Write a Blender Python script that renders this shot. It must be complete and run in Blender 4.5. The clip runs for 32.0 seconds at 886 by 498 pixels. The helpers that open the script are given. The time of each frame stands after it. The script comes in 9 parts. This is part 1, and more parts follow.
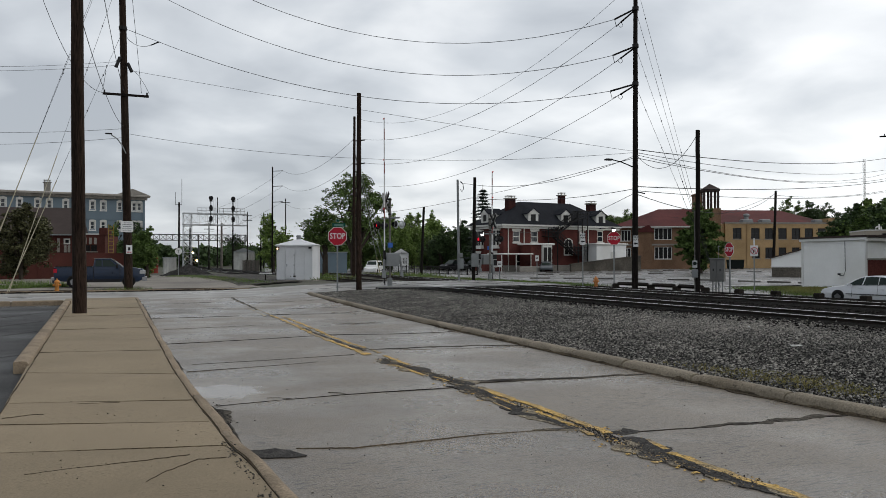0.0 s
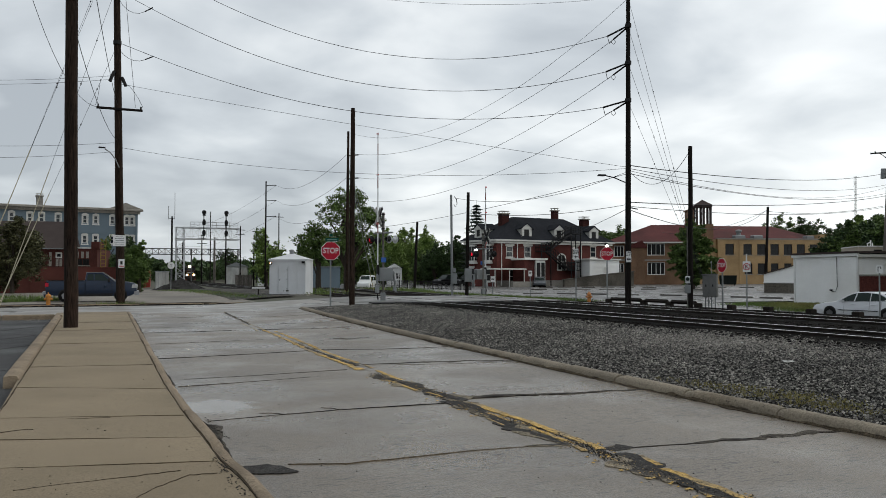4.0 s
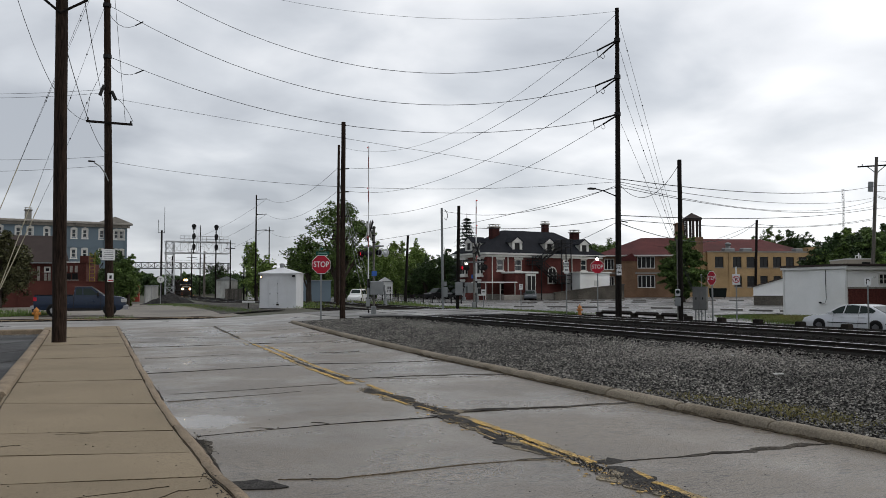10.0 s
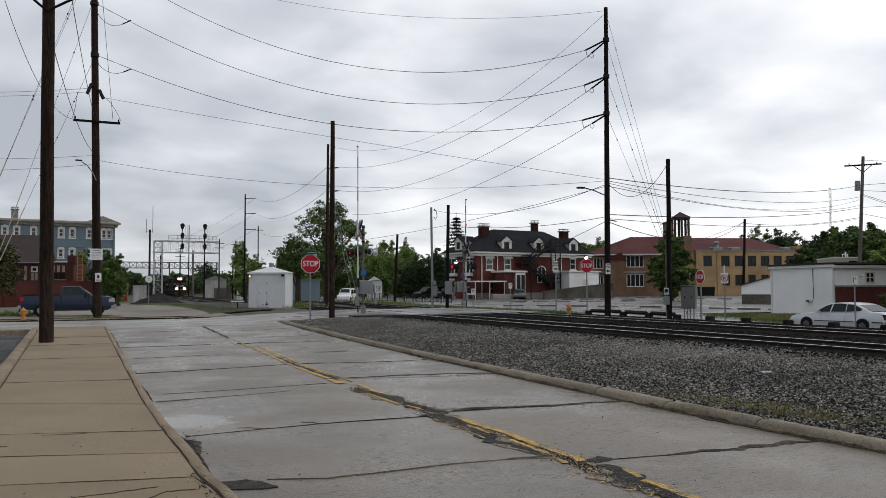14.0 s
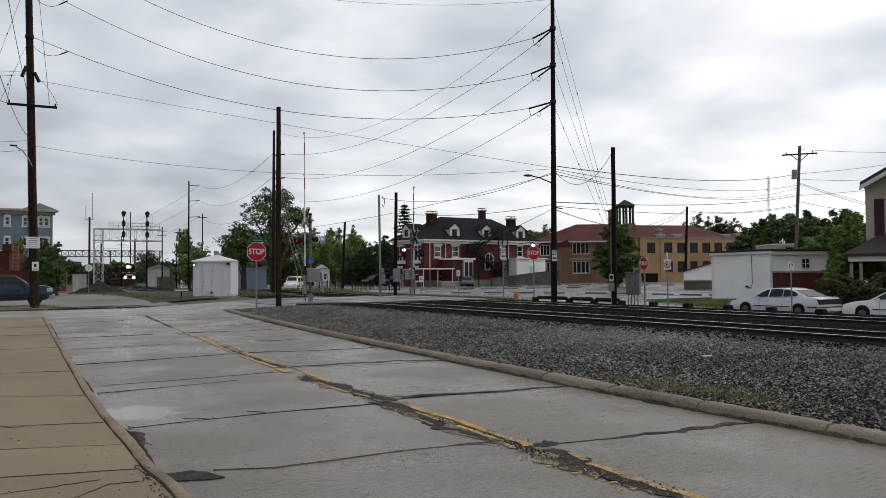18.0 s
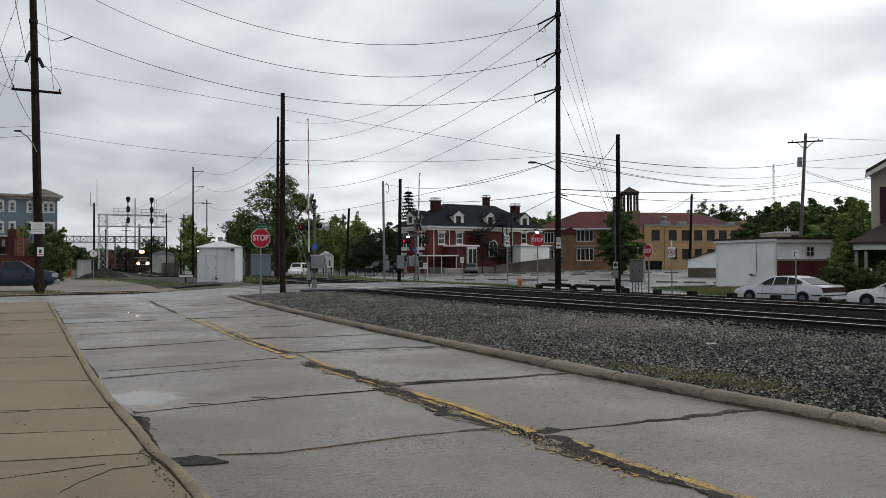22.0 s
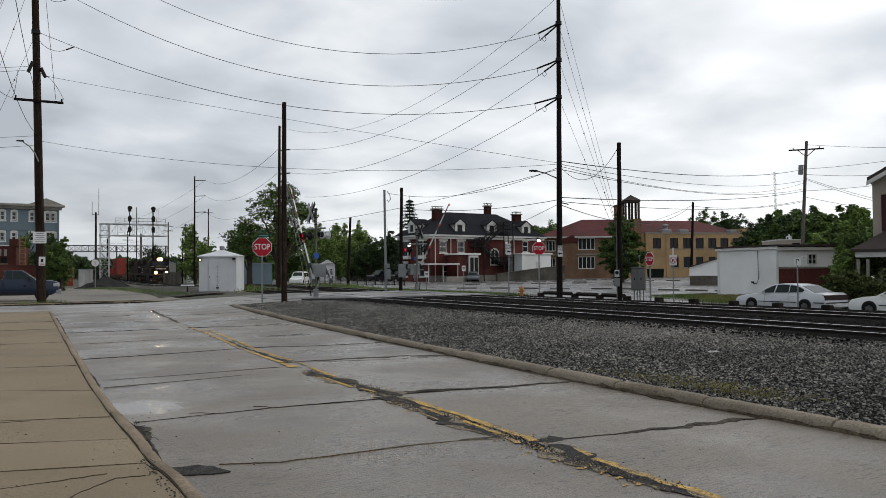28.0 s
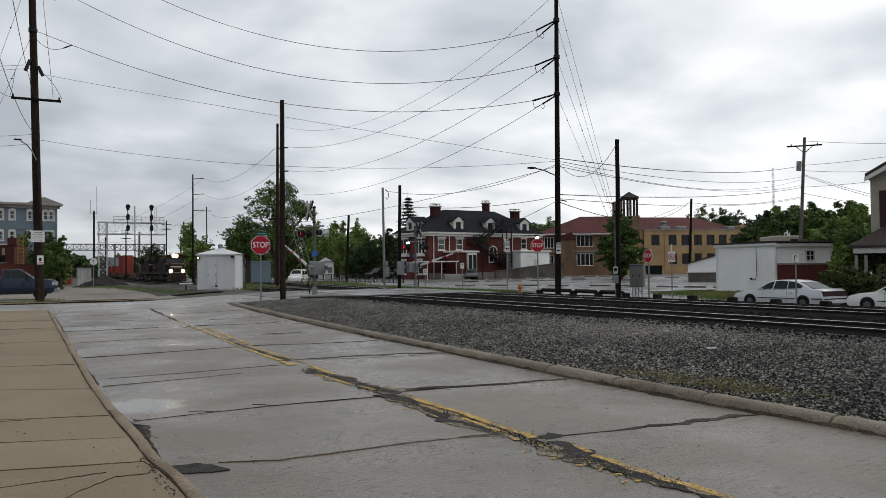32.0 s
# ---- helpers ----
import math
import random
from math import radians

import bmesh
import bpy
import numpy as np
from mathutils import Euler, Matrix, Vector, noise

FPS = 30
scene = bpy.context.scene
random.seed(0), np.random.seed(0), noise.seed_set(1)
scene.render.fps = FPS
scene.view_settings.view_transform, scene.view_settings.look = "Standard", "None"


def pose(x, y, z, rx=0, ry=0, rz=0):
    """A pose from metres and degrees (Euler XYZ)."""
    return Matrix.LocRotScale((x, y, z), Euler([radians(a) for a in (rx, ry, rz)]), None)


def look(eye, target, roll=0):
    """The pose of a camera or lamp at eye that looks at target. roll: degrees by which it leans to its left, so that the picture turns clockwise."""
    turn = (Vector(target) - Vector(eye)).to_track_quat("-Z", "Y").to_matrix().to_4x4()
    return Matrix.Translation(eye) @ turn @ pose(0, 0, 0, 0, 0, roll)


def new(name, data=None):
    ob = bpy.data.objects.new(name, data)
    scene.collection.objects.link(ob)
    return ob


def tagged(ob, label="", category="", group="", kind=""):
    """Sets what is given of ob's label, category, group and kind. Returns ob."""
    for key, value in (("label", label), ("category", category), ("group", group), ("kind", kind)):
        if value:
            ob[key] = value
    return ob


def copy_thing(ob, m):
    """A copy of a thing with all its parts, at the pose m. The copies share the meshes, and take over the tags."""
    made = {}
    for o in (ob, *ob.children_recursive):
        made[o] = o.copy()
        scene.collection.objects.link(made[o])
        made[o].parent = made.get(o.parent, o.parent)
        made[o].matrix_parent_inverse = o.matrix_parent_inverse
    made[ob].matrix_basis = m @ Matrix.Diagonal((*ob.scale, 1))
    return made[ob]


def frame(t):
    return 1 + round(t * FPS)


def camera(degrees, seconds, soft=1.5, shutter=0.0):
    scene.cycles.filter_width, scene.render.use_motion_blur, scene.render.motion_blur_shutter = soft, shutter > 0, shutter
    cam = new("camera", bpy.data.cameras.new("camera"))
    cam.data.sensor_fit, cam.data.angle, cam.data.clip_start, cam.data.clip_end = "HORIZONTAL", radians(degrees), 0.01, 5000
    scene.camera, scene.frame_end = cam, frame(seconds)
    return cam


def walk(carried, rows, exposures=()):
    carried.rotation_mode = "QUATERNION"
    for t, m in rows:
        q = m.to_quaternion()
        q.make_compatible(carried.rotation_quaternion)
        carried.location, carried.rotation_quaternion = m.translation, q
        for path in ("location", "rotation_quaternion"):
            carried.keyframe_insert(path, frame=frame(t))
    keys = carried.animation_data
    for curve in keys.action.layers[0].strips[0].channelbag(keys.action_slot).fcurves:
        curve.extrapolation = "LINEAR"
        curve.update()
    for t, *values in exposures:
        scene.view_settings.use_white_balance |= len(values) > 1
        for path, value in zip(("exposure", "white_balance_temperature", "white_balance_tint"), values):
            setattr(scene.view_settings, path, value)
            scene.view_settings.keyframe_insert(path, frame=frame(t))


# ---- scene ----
EYE = (0.0, 0.0, 1.70)
cam = camera(57.16, 32.0, soft=0.4)
# seconds, turn to the left of +y, tilt up, roll, in degrees
PATH = [
    (0, -23.594, 0.715, -0.100), (0.5, -23.625, 0.850, -0.045),
    (1, -23.620, 0.970, 0.006), (1.5, -23.625, 1.117, 0.023),
    (2, -23.691, 1.480, 0.118), (2.5, -23.681, 1.769, 0.139),
    (3, -23.796, 1.858, 0.098), (3.5, -24.000, 1.765, 0.064),
    (5.5, -24.114, 1.820, 0.038), (6, -24.091, 1.853, 0.029),
    (6.5, -24.090, 1.917, -0.054), (7, -23.994, 2.060, -0.053),
    (7.5, -24.086, 2.093, 0.043), (8, -24.334, 2.164, 0.071),
    (8.5, -24.459, 2.318, 0.060), (9, -24.600, 2.427, 0.000),
    (9.5, -24.718, 2.555, -0.048), (10, -24.721, 2.714, -0.083),
    (10.5, -24.759, 2.792, -0.066), (11, -24.835, 2.754, -0.188),
    (11.5, -24.901, 2.741, -0.357), (12, -25.031, 2.675, -0.445),
    (12.5, -25.110, 2.693, -0.447), (13, -25.200, 2.670, -0.400),
    (13.5, -25.218, 2.659, -0.291), (14, -25.460, 2.653, -0.183),
    (14.5, -27.255, 2.577, -0.299), (16.5, -29.271, 2.479, -0.751),
    (17, -29.364, 2.272, -0.817), (17.5, -29.265, 1.851, -0.622),
    (18, -29.121, 1.752, -0.447), (18.5, -29.089, 1.673, -0.425),
    (19, -29.138, 1.287, -0.422), (19.5, -29.055, 1.203, -0.363),
    (20, -29.044, 1.134, -0.464), (20.5, -28.959, 1.070, -0.510),
    (21, -28.953, 0.899, -0.474), (21.5, -28.898, 0.768, -0.341),
    (22, -28.835, 0.825, -0.252), (22.5, -28.716, 0.944, -0.239),
    (23, -28.716, 1.003, -0.239), (23.5, -28.585, 1.072, -0.288),
    (24, -28.597, 1.216, -0.329), (24.5, -28.599, 1.264, -0.317),
    (25, -28.588, 1.267, -0.320), (25.5, -28.696, 1.277, -0.310),
    (27.5, -28.663, 1.404, -0.435), (28, -28.739, 1.425, -0.389),
    (28.5, -28.853, 1.434, -0.422), (29, -28.897, 1.428, -0.485),
    (29.5, -28.914, 1.455, -0.531), (30, -28.899, 1.452, -0.560),
    (30.5, -28.853, 1.382, -0.565), (31, -28.865, 1.358, -0.546),
    (31.5, -28.817, 1.309, -0.561), (32, -28.841, 1.243, -0.583),
]


def aim(yaw, pitch, roll):
    a, b = radians(yaw), radians(pitch)
    way = Vector((-math.sin(a) * math.cos(b), math.cos(a) * math.cos(b), math.sin(b)))
    return look(EYE, Vector(EYE) + 10 * way, roll)


walk(cam, [(t, aim(y, p, r)) for t, y, p, r in PATH], exposures=[(0, 0.0, 6620, 9.5), (1, 0.0, 6620, 7.5), (2, 0.0, 6620, 8), (3.5, 0.0, 6600, 7.5), (7, 0.0, 6600, 7.5), (9, 0.0, 6620, 10), (13, 0.0, 6620, 11.5), (17, 0.0, 6620, 11), (19, -0.01, 6620, 10), (25.5, 0.0, 6620, 10), (32, -0.03, 6620, 9.5)])

# ---- light: an overcast morning sky with one weak, wide sun behind the cloud ----
SUN_UP, SUN_TURN = radians(45), radians(98)
world = bpy.data.worlds.new("overcast_sky")
scene.world = world
world.use_nodes = True
wn, wl = world.node_tree.nodes, world.node_tree.links
wn.clear()
w_out, w_bg = wn.new("ShaderNodeOutputWorld"), wn.new("ShaderNodeBackground")
w_sky = wn.new("ShaderNodeTexSky")
w_sky.sky_type, w_sky.sun_disc = "NISHITA", False
w_sky.sun_elevation, w_sky.sun_rotation = SUN_UP, SUN_TURN
w_tc = wn.new("ShaderNodeTexCoord")
w_sep = wn.new("ShaderNodeSeparateXYZ")
wl.new(w_tc.outputs["Generated"], w_sep.inputs[0])


def w_math(op, a, b):
    n = wn.new("ShaderNodeMath")
    n.operation = op
    for i, v in enumerate((a, b)):
        if isinstance(v, (int, float)):
            n.inputs[i].default_value = v
        else:
            wl.new(v, n.inputs[i])
    return n.outputs[0]


# the cloud deck seen in perspective: the direction over its height
w_h = w_math("ADD", w_math("MAXIMUM", w_sep.outputs[2], 0.0), 0.24)
w_com = wn.new("ShaderNodeCombineXYZ")
wl.new(w_math("DIVIDE", w_sep.outputs[0], w_h), w_com.inputs[0])
wl.new(w_math("DIVIDE", w_sep.outputs[1], w_h), w_com.inputs[1])
w_n1, w_n2 = wn.new("ShaderNodeTexNoise"), wn.new("ShaderNodeTexNoise")
for n, sc, de, ro, di in ((w_n1, 2.3, 6, 0.45, 0.25), (w_n2, 0.8, 4, 0.5, 0.2)):
    wl.new(w_com.outputs[0], n.inputs["Vector"])
    n.inputs["Scale"].default_value, n.inputs["Detail"].default_value = sc, de
    n.inputs["Roughness"].default_value, n.inputs["Distortion"].default_value = ro, di
w_sum = w_math("ADD", w_math("MULTIPLY", w_n1.outputs["Fac"], 0.6), w_math("MULTIPLY", w_n2.outputs["Fac"], 0.4))
# thinner cloud towards the hidden sun, on the right and behind
w_dot = wn.new("ShaderNodeVectorMath")
w_dot.operation = "DOT_PRODUCT"
wl.new(w_tc.outputs["Generated"], w_dot.inputs[0])
w_dot.inputs[1].default_value = (0.72 * math.sin(SUN_TURN), 0.72 * math.cos(SUN_TURN), 0.12)
w_sum = w_math("ADD", w_sum, w_math("MULTIPLY", w_math("SUBTRACT", w_dot.outputs["Value"], 0.10), 0.28))
# heavier cloud low over the distance, away from the sun
w_low = w_math("MULTIPLY", w_math("MAXIMUM", w_math("SUBTRACT", 0.32, w_sep.outputs[2]), 0.0), w_math("MAXIMUM", w_math("SUBTRACT", 0.42, w_sep.outputs[0]), 0.0))
w_sum = w_math("SUBTRACT", w_sum, w_math("MULTIPLY", w_low, 0.9))
w_ramp = wn.new("ShaderNodeValToRGB")
wl.new(w_sum, w_ramp.inputs[0])
w_ramp.color_ramp.elements[0].position, w_ramp.color_ramp.elements[0].color = 0.34, (0.44, 0.475, 0.525, 1)
w_ramp.color_ramp.elements[1].position, w_ramp.color_ramp.elements[1].color = 0.65, (0.985, 1.01, 1.04, 1)
w_e = w_ramp.color_ramp.elements.new(0.47)
w_e.color = (0.635, 0.675, 0.725, 1)
w_mix = wn.new("ShaderNodeMixRGB")
w_mix.blend_type = "ADD"
w_mix.inputs[0].default_value = 0.012
wl.new(w_ramp.outputs[0], w_mix.inputs[1])
wl.new(w_sky.outputs[0], w_mix.inputs[2])
wl.new(w_mix.outputs[0], w_bg.inputs[0])
w_bg.inputs[1].default_value = 0.97
wl.new(w_bg.outputs[0], w_out.inputs[0])
sun = new("sun", bpy.data.lights.new("sun", "SUN"))
sun.data.energy, sun.data.angle, sun.data.color = 0.35, radians(25), (1, 0.97, 0.93)
sun.matrix_basis = look((0, 0, 0), (math.sin(SUN_TURN) * -math.cos(SUN_UP), math.cos(SUN_TURN) * -math.cos(SUN_UP), -math.sin(SUN_UP)))


# ---- materials ----
def surface(name, base, rough=0.7, vary=0.25, size=1.0, fine=30.0, bump=0.2, metal=0.0, stain=None, random_tone=0.0, island=0.0,
            wet=0.0, stretch=(1, 1, 1), emit=0.0, spec=0.25, grain=0.5, stain_at=0.55, depth=0.01, flecks=None):
    """A node material: base colour varied by a coarse and a fine noise, stains, relief, and wet sheen in patches."""
    m = bpy.data.materials.new(name)
    m.use_nodes = True
    n, l = m.node_tree.nodes, m.node_tree.links
    b = n["Principled BSDF"]
    b.inputs["Roughness"].default_value, b.inputs["Metallic"].default_value = rough, metal
    b.inputs["Specular IOR Level"].default_value = spec
    tc, mp = n.new("ShaderNodeTexCoord"), n.new("ShaderNodeMapping")
    mp.inputs["Scale"].default_value = stretch
    l.new(tc.outputs["Object"], mp.inputs[0])
    coarse, small = n.new("ShaderNodeTexNoise"), n.new("ShaderNodeTexNoise")
    for t, s, d in ((coarse, size, 5), (small, fine, 3)):
        t.inputs["Scale"].default_value, t.inputs["Detail"].default_value = s, d
        t.inputs["Roughness"].default_value = 0.6
        l.new(mp.outputs[0], t.inputs["Vector"])

    def ranged(sock, lo, hi):
        r = n.new("ShaderNodeMapRange")
        l.new(sock, r.inputs[0])
        r.inputs[1].default_value, r.inputs[2].default_value = 0.25, 0.75
        r.inputs[3].default_value, r.inputs[4].default_value = lo, hi
        return r.outputs[0]

    def times(a, c):
        x = n.new("ShaderNodeMath")
        x.operation = "MULTIPLY"
        l.new(a, x.inputs[0])
        l.new(c, x.inputs[1])
        return x.outputs[0]

    val = times(ranged(coarse.outputs["Fac"], 1 - vary, 1 + vary), ranged(small.outputs["Fac"], 1 - vary * grain, 1 + vary * grain))
    if random_tone:
        oi = n.new("ShaderNodeObjectInfo")
        r = n.new("ShaderNodeMapRange")
        l.new(oi.outputs["Random"], r.inputs[0])
        r.inputs[3].default_value, r.inputs[4].default_value = 1 - random_tone, 1 + random_tone
        val = times(val, r.outputs[0])
    if island:
        ge = n.new("ShaderNodeNewGeometry")
        r = n.new("ShaderNodeMapRange")
        l.new(ge.outputs["Random Per Island"], r.inputs[0])
        r.inputs[3].default_value, r.inputs[4].default_value = 1 - island, 1 + island
        if island > 1:
            # a few pale pieces among many dark ones
            pw = n.new("ShaderNodeMath")
            pw.operation = "POWER"
            l.new(ge.outputs["Random Per Island"], pw.inputs[0])
            pw.inputs[1].default_value = 2.2
            l.new(pw.outputs[0], r.inputs[0])
            r.inputs[3].default_value, r.inputs[4].default_value = 0.25, 1 + island
        val = times(val, r.outputs[0])
    if flecks:
        # small pits and scars, drawn out across the slab: (scale, stretch, darkness, threshold)
        fm, fn, fa = n.new("ShaderNodeMapping"), n.new("ShaderNodeTexNoise"), n.new("ShaderNodeTexNoise")
        fm.inputs["Scale"].default_value = (1 / flecks[1], 1, 1)
        l.new(tc.outputs["Object"], fm.inputs[0])
        l.new(fm.outputs[0], fn.inputs["Vector"])
        fn.inputs["Scale"].default_value, fn.inputs["Detail"].default_value, fn.inputs["Roughness"].default_value = flecks[0], 2, 0.55
        l.new(tc.outputs["Object"], fa.inputs["Vector"])
        fa.inputs["Scale"].default_value, fa.inputs["Detail"].default_value = 0.7, 3
        ad = n.new("ShaderNodeMath")
        ad.operation = "MULTIPLY_ADD"
        l.new(fa.outputs["Fac"], ad.inputs[0])
        ad.inputs[1].default_value = 0.28
        l.new(fn.outputs["Fac"], ad.inputs[2])
        r = n.new("ShaderNodeMapRange")
        l.new(ad.outputs[0], r.inputs[0])
        r.inputs[1].default_value, r.inputs[2].default_value = flecks[3], flecks[3] + 0.05
        r.inputs[3].default_value, r.inputs[4].default_value = 1, 1 - flecks[2]
        val = times(val, r.outputs[0])
    col = n.new("ShaderNodeRGB")
    col.outputs[0].default_value = (*base, 1)
    colour = col.outputs[0]
    if stain:
        st = n.new("ShaderNodeTexNoise")
        st.inputs["Scale"].default_value, st.inputs["Detail"].default_value = size * 0.37, 6
        l.new(mp.outputs[0], st.inputs["Vector"])
        r = n.new("ShaderNodeMapRange")
        l.new(st.outputs["Fac"], r.inputs[0])
        r.inputs[1].default_value, r.inputs[2].default_value = stain_at - 0.07, stain_at + 0.12
        mx = n.new("ShaderNodeMixRGB")
        l.new(r.outputs[0], mx.inputs[0])
        l.new(colour, mx.inputs[1])
        mx.inputs[2].default_value = (*stain, 1)
        colour = mx.outputs[0]
    sc = n.new("ShaderNodeVectorMath")
    sc.operation = "SCALE"
    l.new(colour, sc.inputs[0])
    l.new(val, sc.inputs["Scale"])
    l.new(sc.outputs[0], b.inputs["Base Color"])
    if wet:
        wn_ = n.new("ShaderNodeTexNoise")
        wn_.inputs["Scale"].default_value, wn_.inputs["Detail"].default_value = 0.45, 4
        l.new(tc.outputs["Object"], wn_.inputs["Vector"])
        r = n.new("ShaderNodeMapRange")
        l.new(wn_.outputs["Fac"], r.inputs[0])
        r.inputs[1].default_value, r.inputs[2].default_value = 0.42, 0.66
        r.inputs[3].default_value, r.inputs[4].default_value = rough, max(0.08, rough - wet)
        l.new(r.outputs[0], b.inputs["Roughness"])
    if bump:
        bp = n.new("ShaderNodeBump")
        bp.inputs["Strength"].default_value, bp.inputs["Distance"].default_value = bump, depth
        l.new(small.outputs["Fac"], bp.inputs["Height"])
        l.new(bp.outputs[0], b.inputs["Normal"])
    if emit:
        b.inputs["Emission Color"].default_value, b.inputs["Emission Strength"].default_value = (*base, 1), emit
    return m


def wet_spot(m, middle, reach):
    """A film of water on a material: smooth round a place, drying out unevenly around it."""
    n, l = m.node_tree.nodes, m.node_tree.links
    tc, mp, ln, ns, ad, r = (n.new("ShaderNode" + k) for k in ("TexCoord", "Mapping", "VectorMath", "TexNoise", "Math", "MapRange"))
    mp.vector_type = "POINT"
    mp.inputs["Scale"].default_value = (1 / reach[0], 1 / reach[1], 0)
    mp.inputs["Location"].default_value = (-middle[0] / reach[0], -middle[1] / reach[1], 0)
    l.new(tc.outputs["Object"], mp.inputs[0])
    l.new(mp.outputs[0], ln.inputs[0])
    ln.operation, ad.operation = "LENGTH", "MULTIPLY_ADD"
    l.new(tc.outputs["Object"], ns.inputs["Vector"])
    ns.inputs["Scale"].default_value, ns.inputs["Detail"].default_value = 5.0, 6
    l.new(ns.outputs["Fac"], ad.inputs[0])
    ad.inputs[1].default_value = 0.8
    l.new(ln.outputs["Value"], ad.inputs[2])
    l.new(ad.outputs[0], r.inputs[0])
    r.inputs[1].default_value, r.inputs[2].default_value, r.inputs[3].default_value, r.inputs[4].default_value = 0.9, 1.75, 0.16, 1.0
    rough, least = n["Principled BSDF"].inputs["Roughness"], n.new("ShaderNodeMath")
    least.operation = "MINIMUM"
    l.new(rough.links[0].from_socket, least.inputs[0])
    l.new(r.outputs[0], least.inputs[1])
    l.new(least.outputs[0], rough)
    # water fills the fine relief
    bump = n["Principled BSDF"].inputs["Normal"].links[0].from_node
    l.new(r.outputs[0], bump.inputs["Strength"])


def glass(name, tint=(0.02, 0.025, 0.03), rough=0.05, spec=0.6):
    """Window glass seen from outside: dark behind, a clear sheen of the sky on it."""
    m = bpy.data.materials.new(name)
    m.use_nodes = True
    b = m.node_tree.nodes["Principled BSDF"]
    b.inputs["Base Color"].default_value = (*tint, 1)
    b.inputs["Roughness"].default_value = rough
    b.inputs["Specular IOR Level"].default_value = spec
    return m


CONCRETE = surface("road_concrete", (0.136, 0.107, 0.074), 0.47, 0.24, 0.55, 48, 0.9, random_tone=0.08, wet=0.3, stain=(0.112, 0.092, 0.068), grain=2.6, flecks=(34, 6.0, 0.72, 0.735), spec=0.85)
wet_spot(CONCRETE, (1.6, 10.8), (0.78, 0.95))
STREET = surface("street_concrete", (0.235, 0.217, 0.192), 0.5, 0.2, 0.3, 20, 0.3, wet=0.25, stain=(0.16, 0.15, 0.135), flecks=(14, 4.0, 0.4, 0.78), grain=1.2)
WALKWAY = surface("sidewalk_concrete", (0.244, 0.192, 0.126), 0.85, 0.14, 0.7, 110, 0.3, random_tone=0.05, stain=(0.2, 0.158, 0.102), grain=2.6, flecks=(60, 2.5, 0.45, 0.78))
KERB = surface("kerb_concrete", (0.242, 0.187, 0.128), 0.85, 0.25, 2.2, 45, 0.8, random_tone=0.08, stain=(0.16, 0.122, 0.084), grain=1.8, stain_at=0.57, flecks=(30, 1.5, 0.5, 0.78))
KERB_GREY = surface("kerb_grey_concrete", (0.232, 0.196, 0.145), 0.85, 0.26, 1.8, 40, 0.7, random_tone=0.08, stain=(0.165, 0.132, 0.09), grain=1.6, stain_at=0.6, flecks=(26, 1.3, 0.5, 0.82))
ASPHALT = surface("asphalt", (0.04, 0.039, 0.038), 0.75, 0.5, 0.8, 30, 1.0, wet=0.2, stain=(0.02, 0.02, 0.019), grain=2.0, depth=0.02, spec=0.35)
DECK = surface("worn_crossing_asphalt", (0.13, 0.122, 0.108), 0.55, 0.35, 0.5, 20, 0.5, wet=0.25, stain=(0.07, 0.066, 0.06), grain=1.6, spec=0.5)
PATCH = surface("asphalt_patch", (0.042, 0.039, 0.036), 0.85, 0.45, 6, 60, 1.0, stain=(0.08, 0.07, 0.06), grain=2.4, stain_at=0.62, spec=0.12)
TAR = surface("joint_filler", (0.026, 0.023, 0.02), 0.8, 0.5, 5, 70, 0.6, grain=1.5, spec=0.06)
SPALL = surface("spalled_concrete", (0.22, 0.185, 0.13), 0.9, 0.5, 8, 55, 1.0, stain=(0.10, 0.085, 0.065), grain=2.4, stain_at=0.5, depth=0.02)
JOINT = surface("weathered_joint_asphalt", (0.088, 0.077, 0.062), 0.9, 0.5, 7, 50, 1.0, stain=(0.04, 0.035, 0.03), grain=2.4, stain_at=0.5, spec=0.1)
SEAM = surface("sidewalk_seam_dirt", (0.125, 0.096, 0.062), 0.9, 0.5, 5, 50, 0.4, stain=(0.06, 0.047, 0.032), grain=1.8, stain_at=0.58)
DIRT = surface("joint_dirt", (0.055, 0.043, 0.03), 0.9, 0.5, 6, 60, 0.5, grain=1.5, spec=0.08)
LOT = surface("parking_lot_asphalt", (0.145, 0.138, 0.127), 0.6, 0.5, 0.22, 9, 0.2, wet=0.42, stain=(0.065, 0.062, 0.057), grain=1.8, spec=0.55, stain_at=0.48)
DRIVE = surface("gravel_drive", (0.21, 0.186, 0.155), 0.75, 0.25, 0.25, 12, 0.3, stain=(0.14, 0.125, 0.106), grain=1.4)
YARD = surface("yard_gravel", (0.06, 0.056, 0.05), 0.9, 0.5, 0.5, 8, 0.8, stain=(0.1, 0.092, 0.08), grain=2.6, stain_at=0.58, spec=0.1, depth=0.04)
GROUND = surface("bare_ground", (0.085, 0.082, 0.062), 0.9, 0.3, 0.08, 6, 0.4, stain=(0.06, 0.08, 0.035))
YELLOW = surface("road_paint_yellow", (0.50, 0.32, 0.09), 0.75, 0.35, 5, 50, 0.4, stain=(0.24, 0.195, 0.13), stain_at=0.52, grain=2.2, flecks=(40, 1.3, 0.55, 0.73))
# near-black: shade in the gaps between stones is put into this colour
SHADED_BALLAST = surface("ballast", (0.010, 0.0092, 0.008), 0.95, 0.4, 0.6, 30, 1.0, stain=(0.007, 0.0065, 0.006), depth=0.04, spec=0.03)
STONE = surface("ballast_stone", (0.104, 0.098, 0.087), 0.75, 0.5, 0.6, 40, 0.2, island=2.4, spec=0.3)
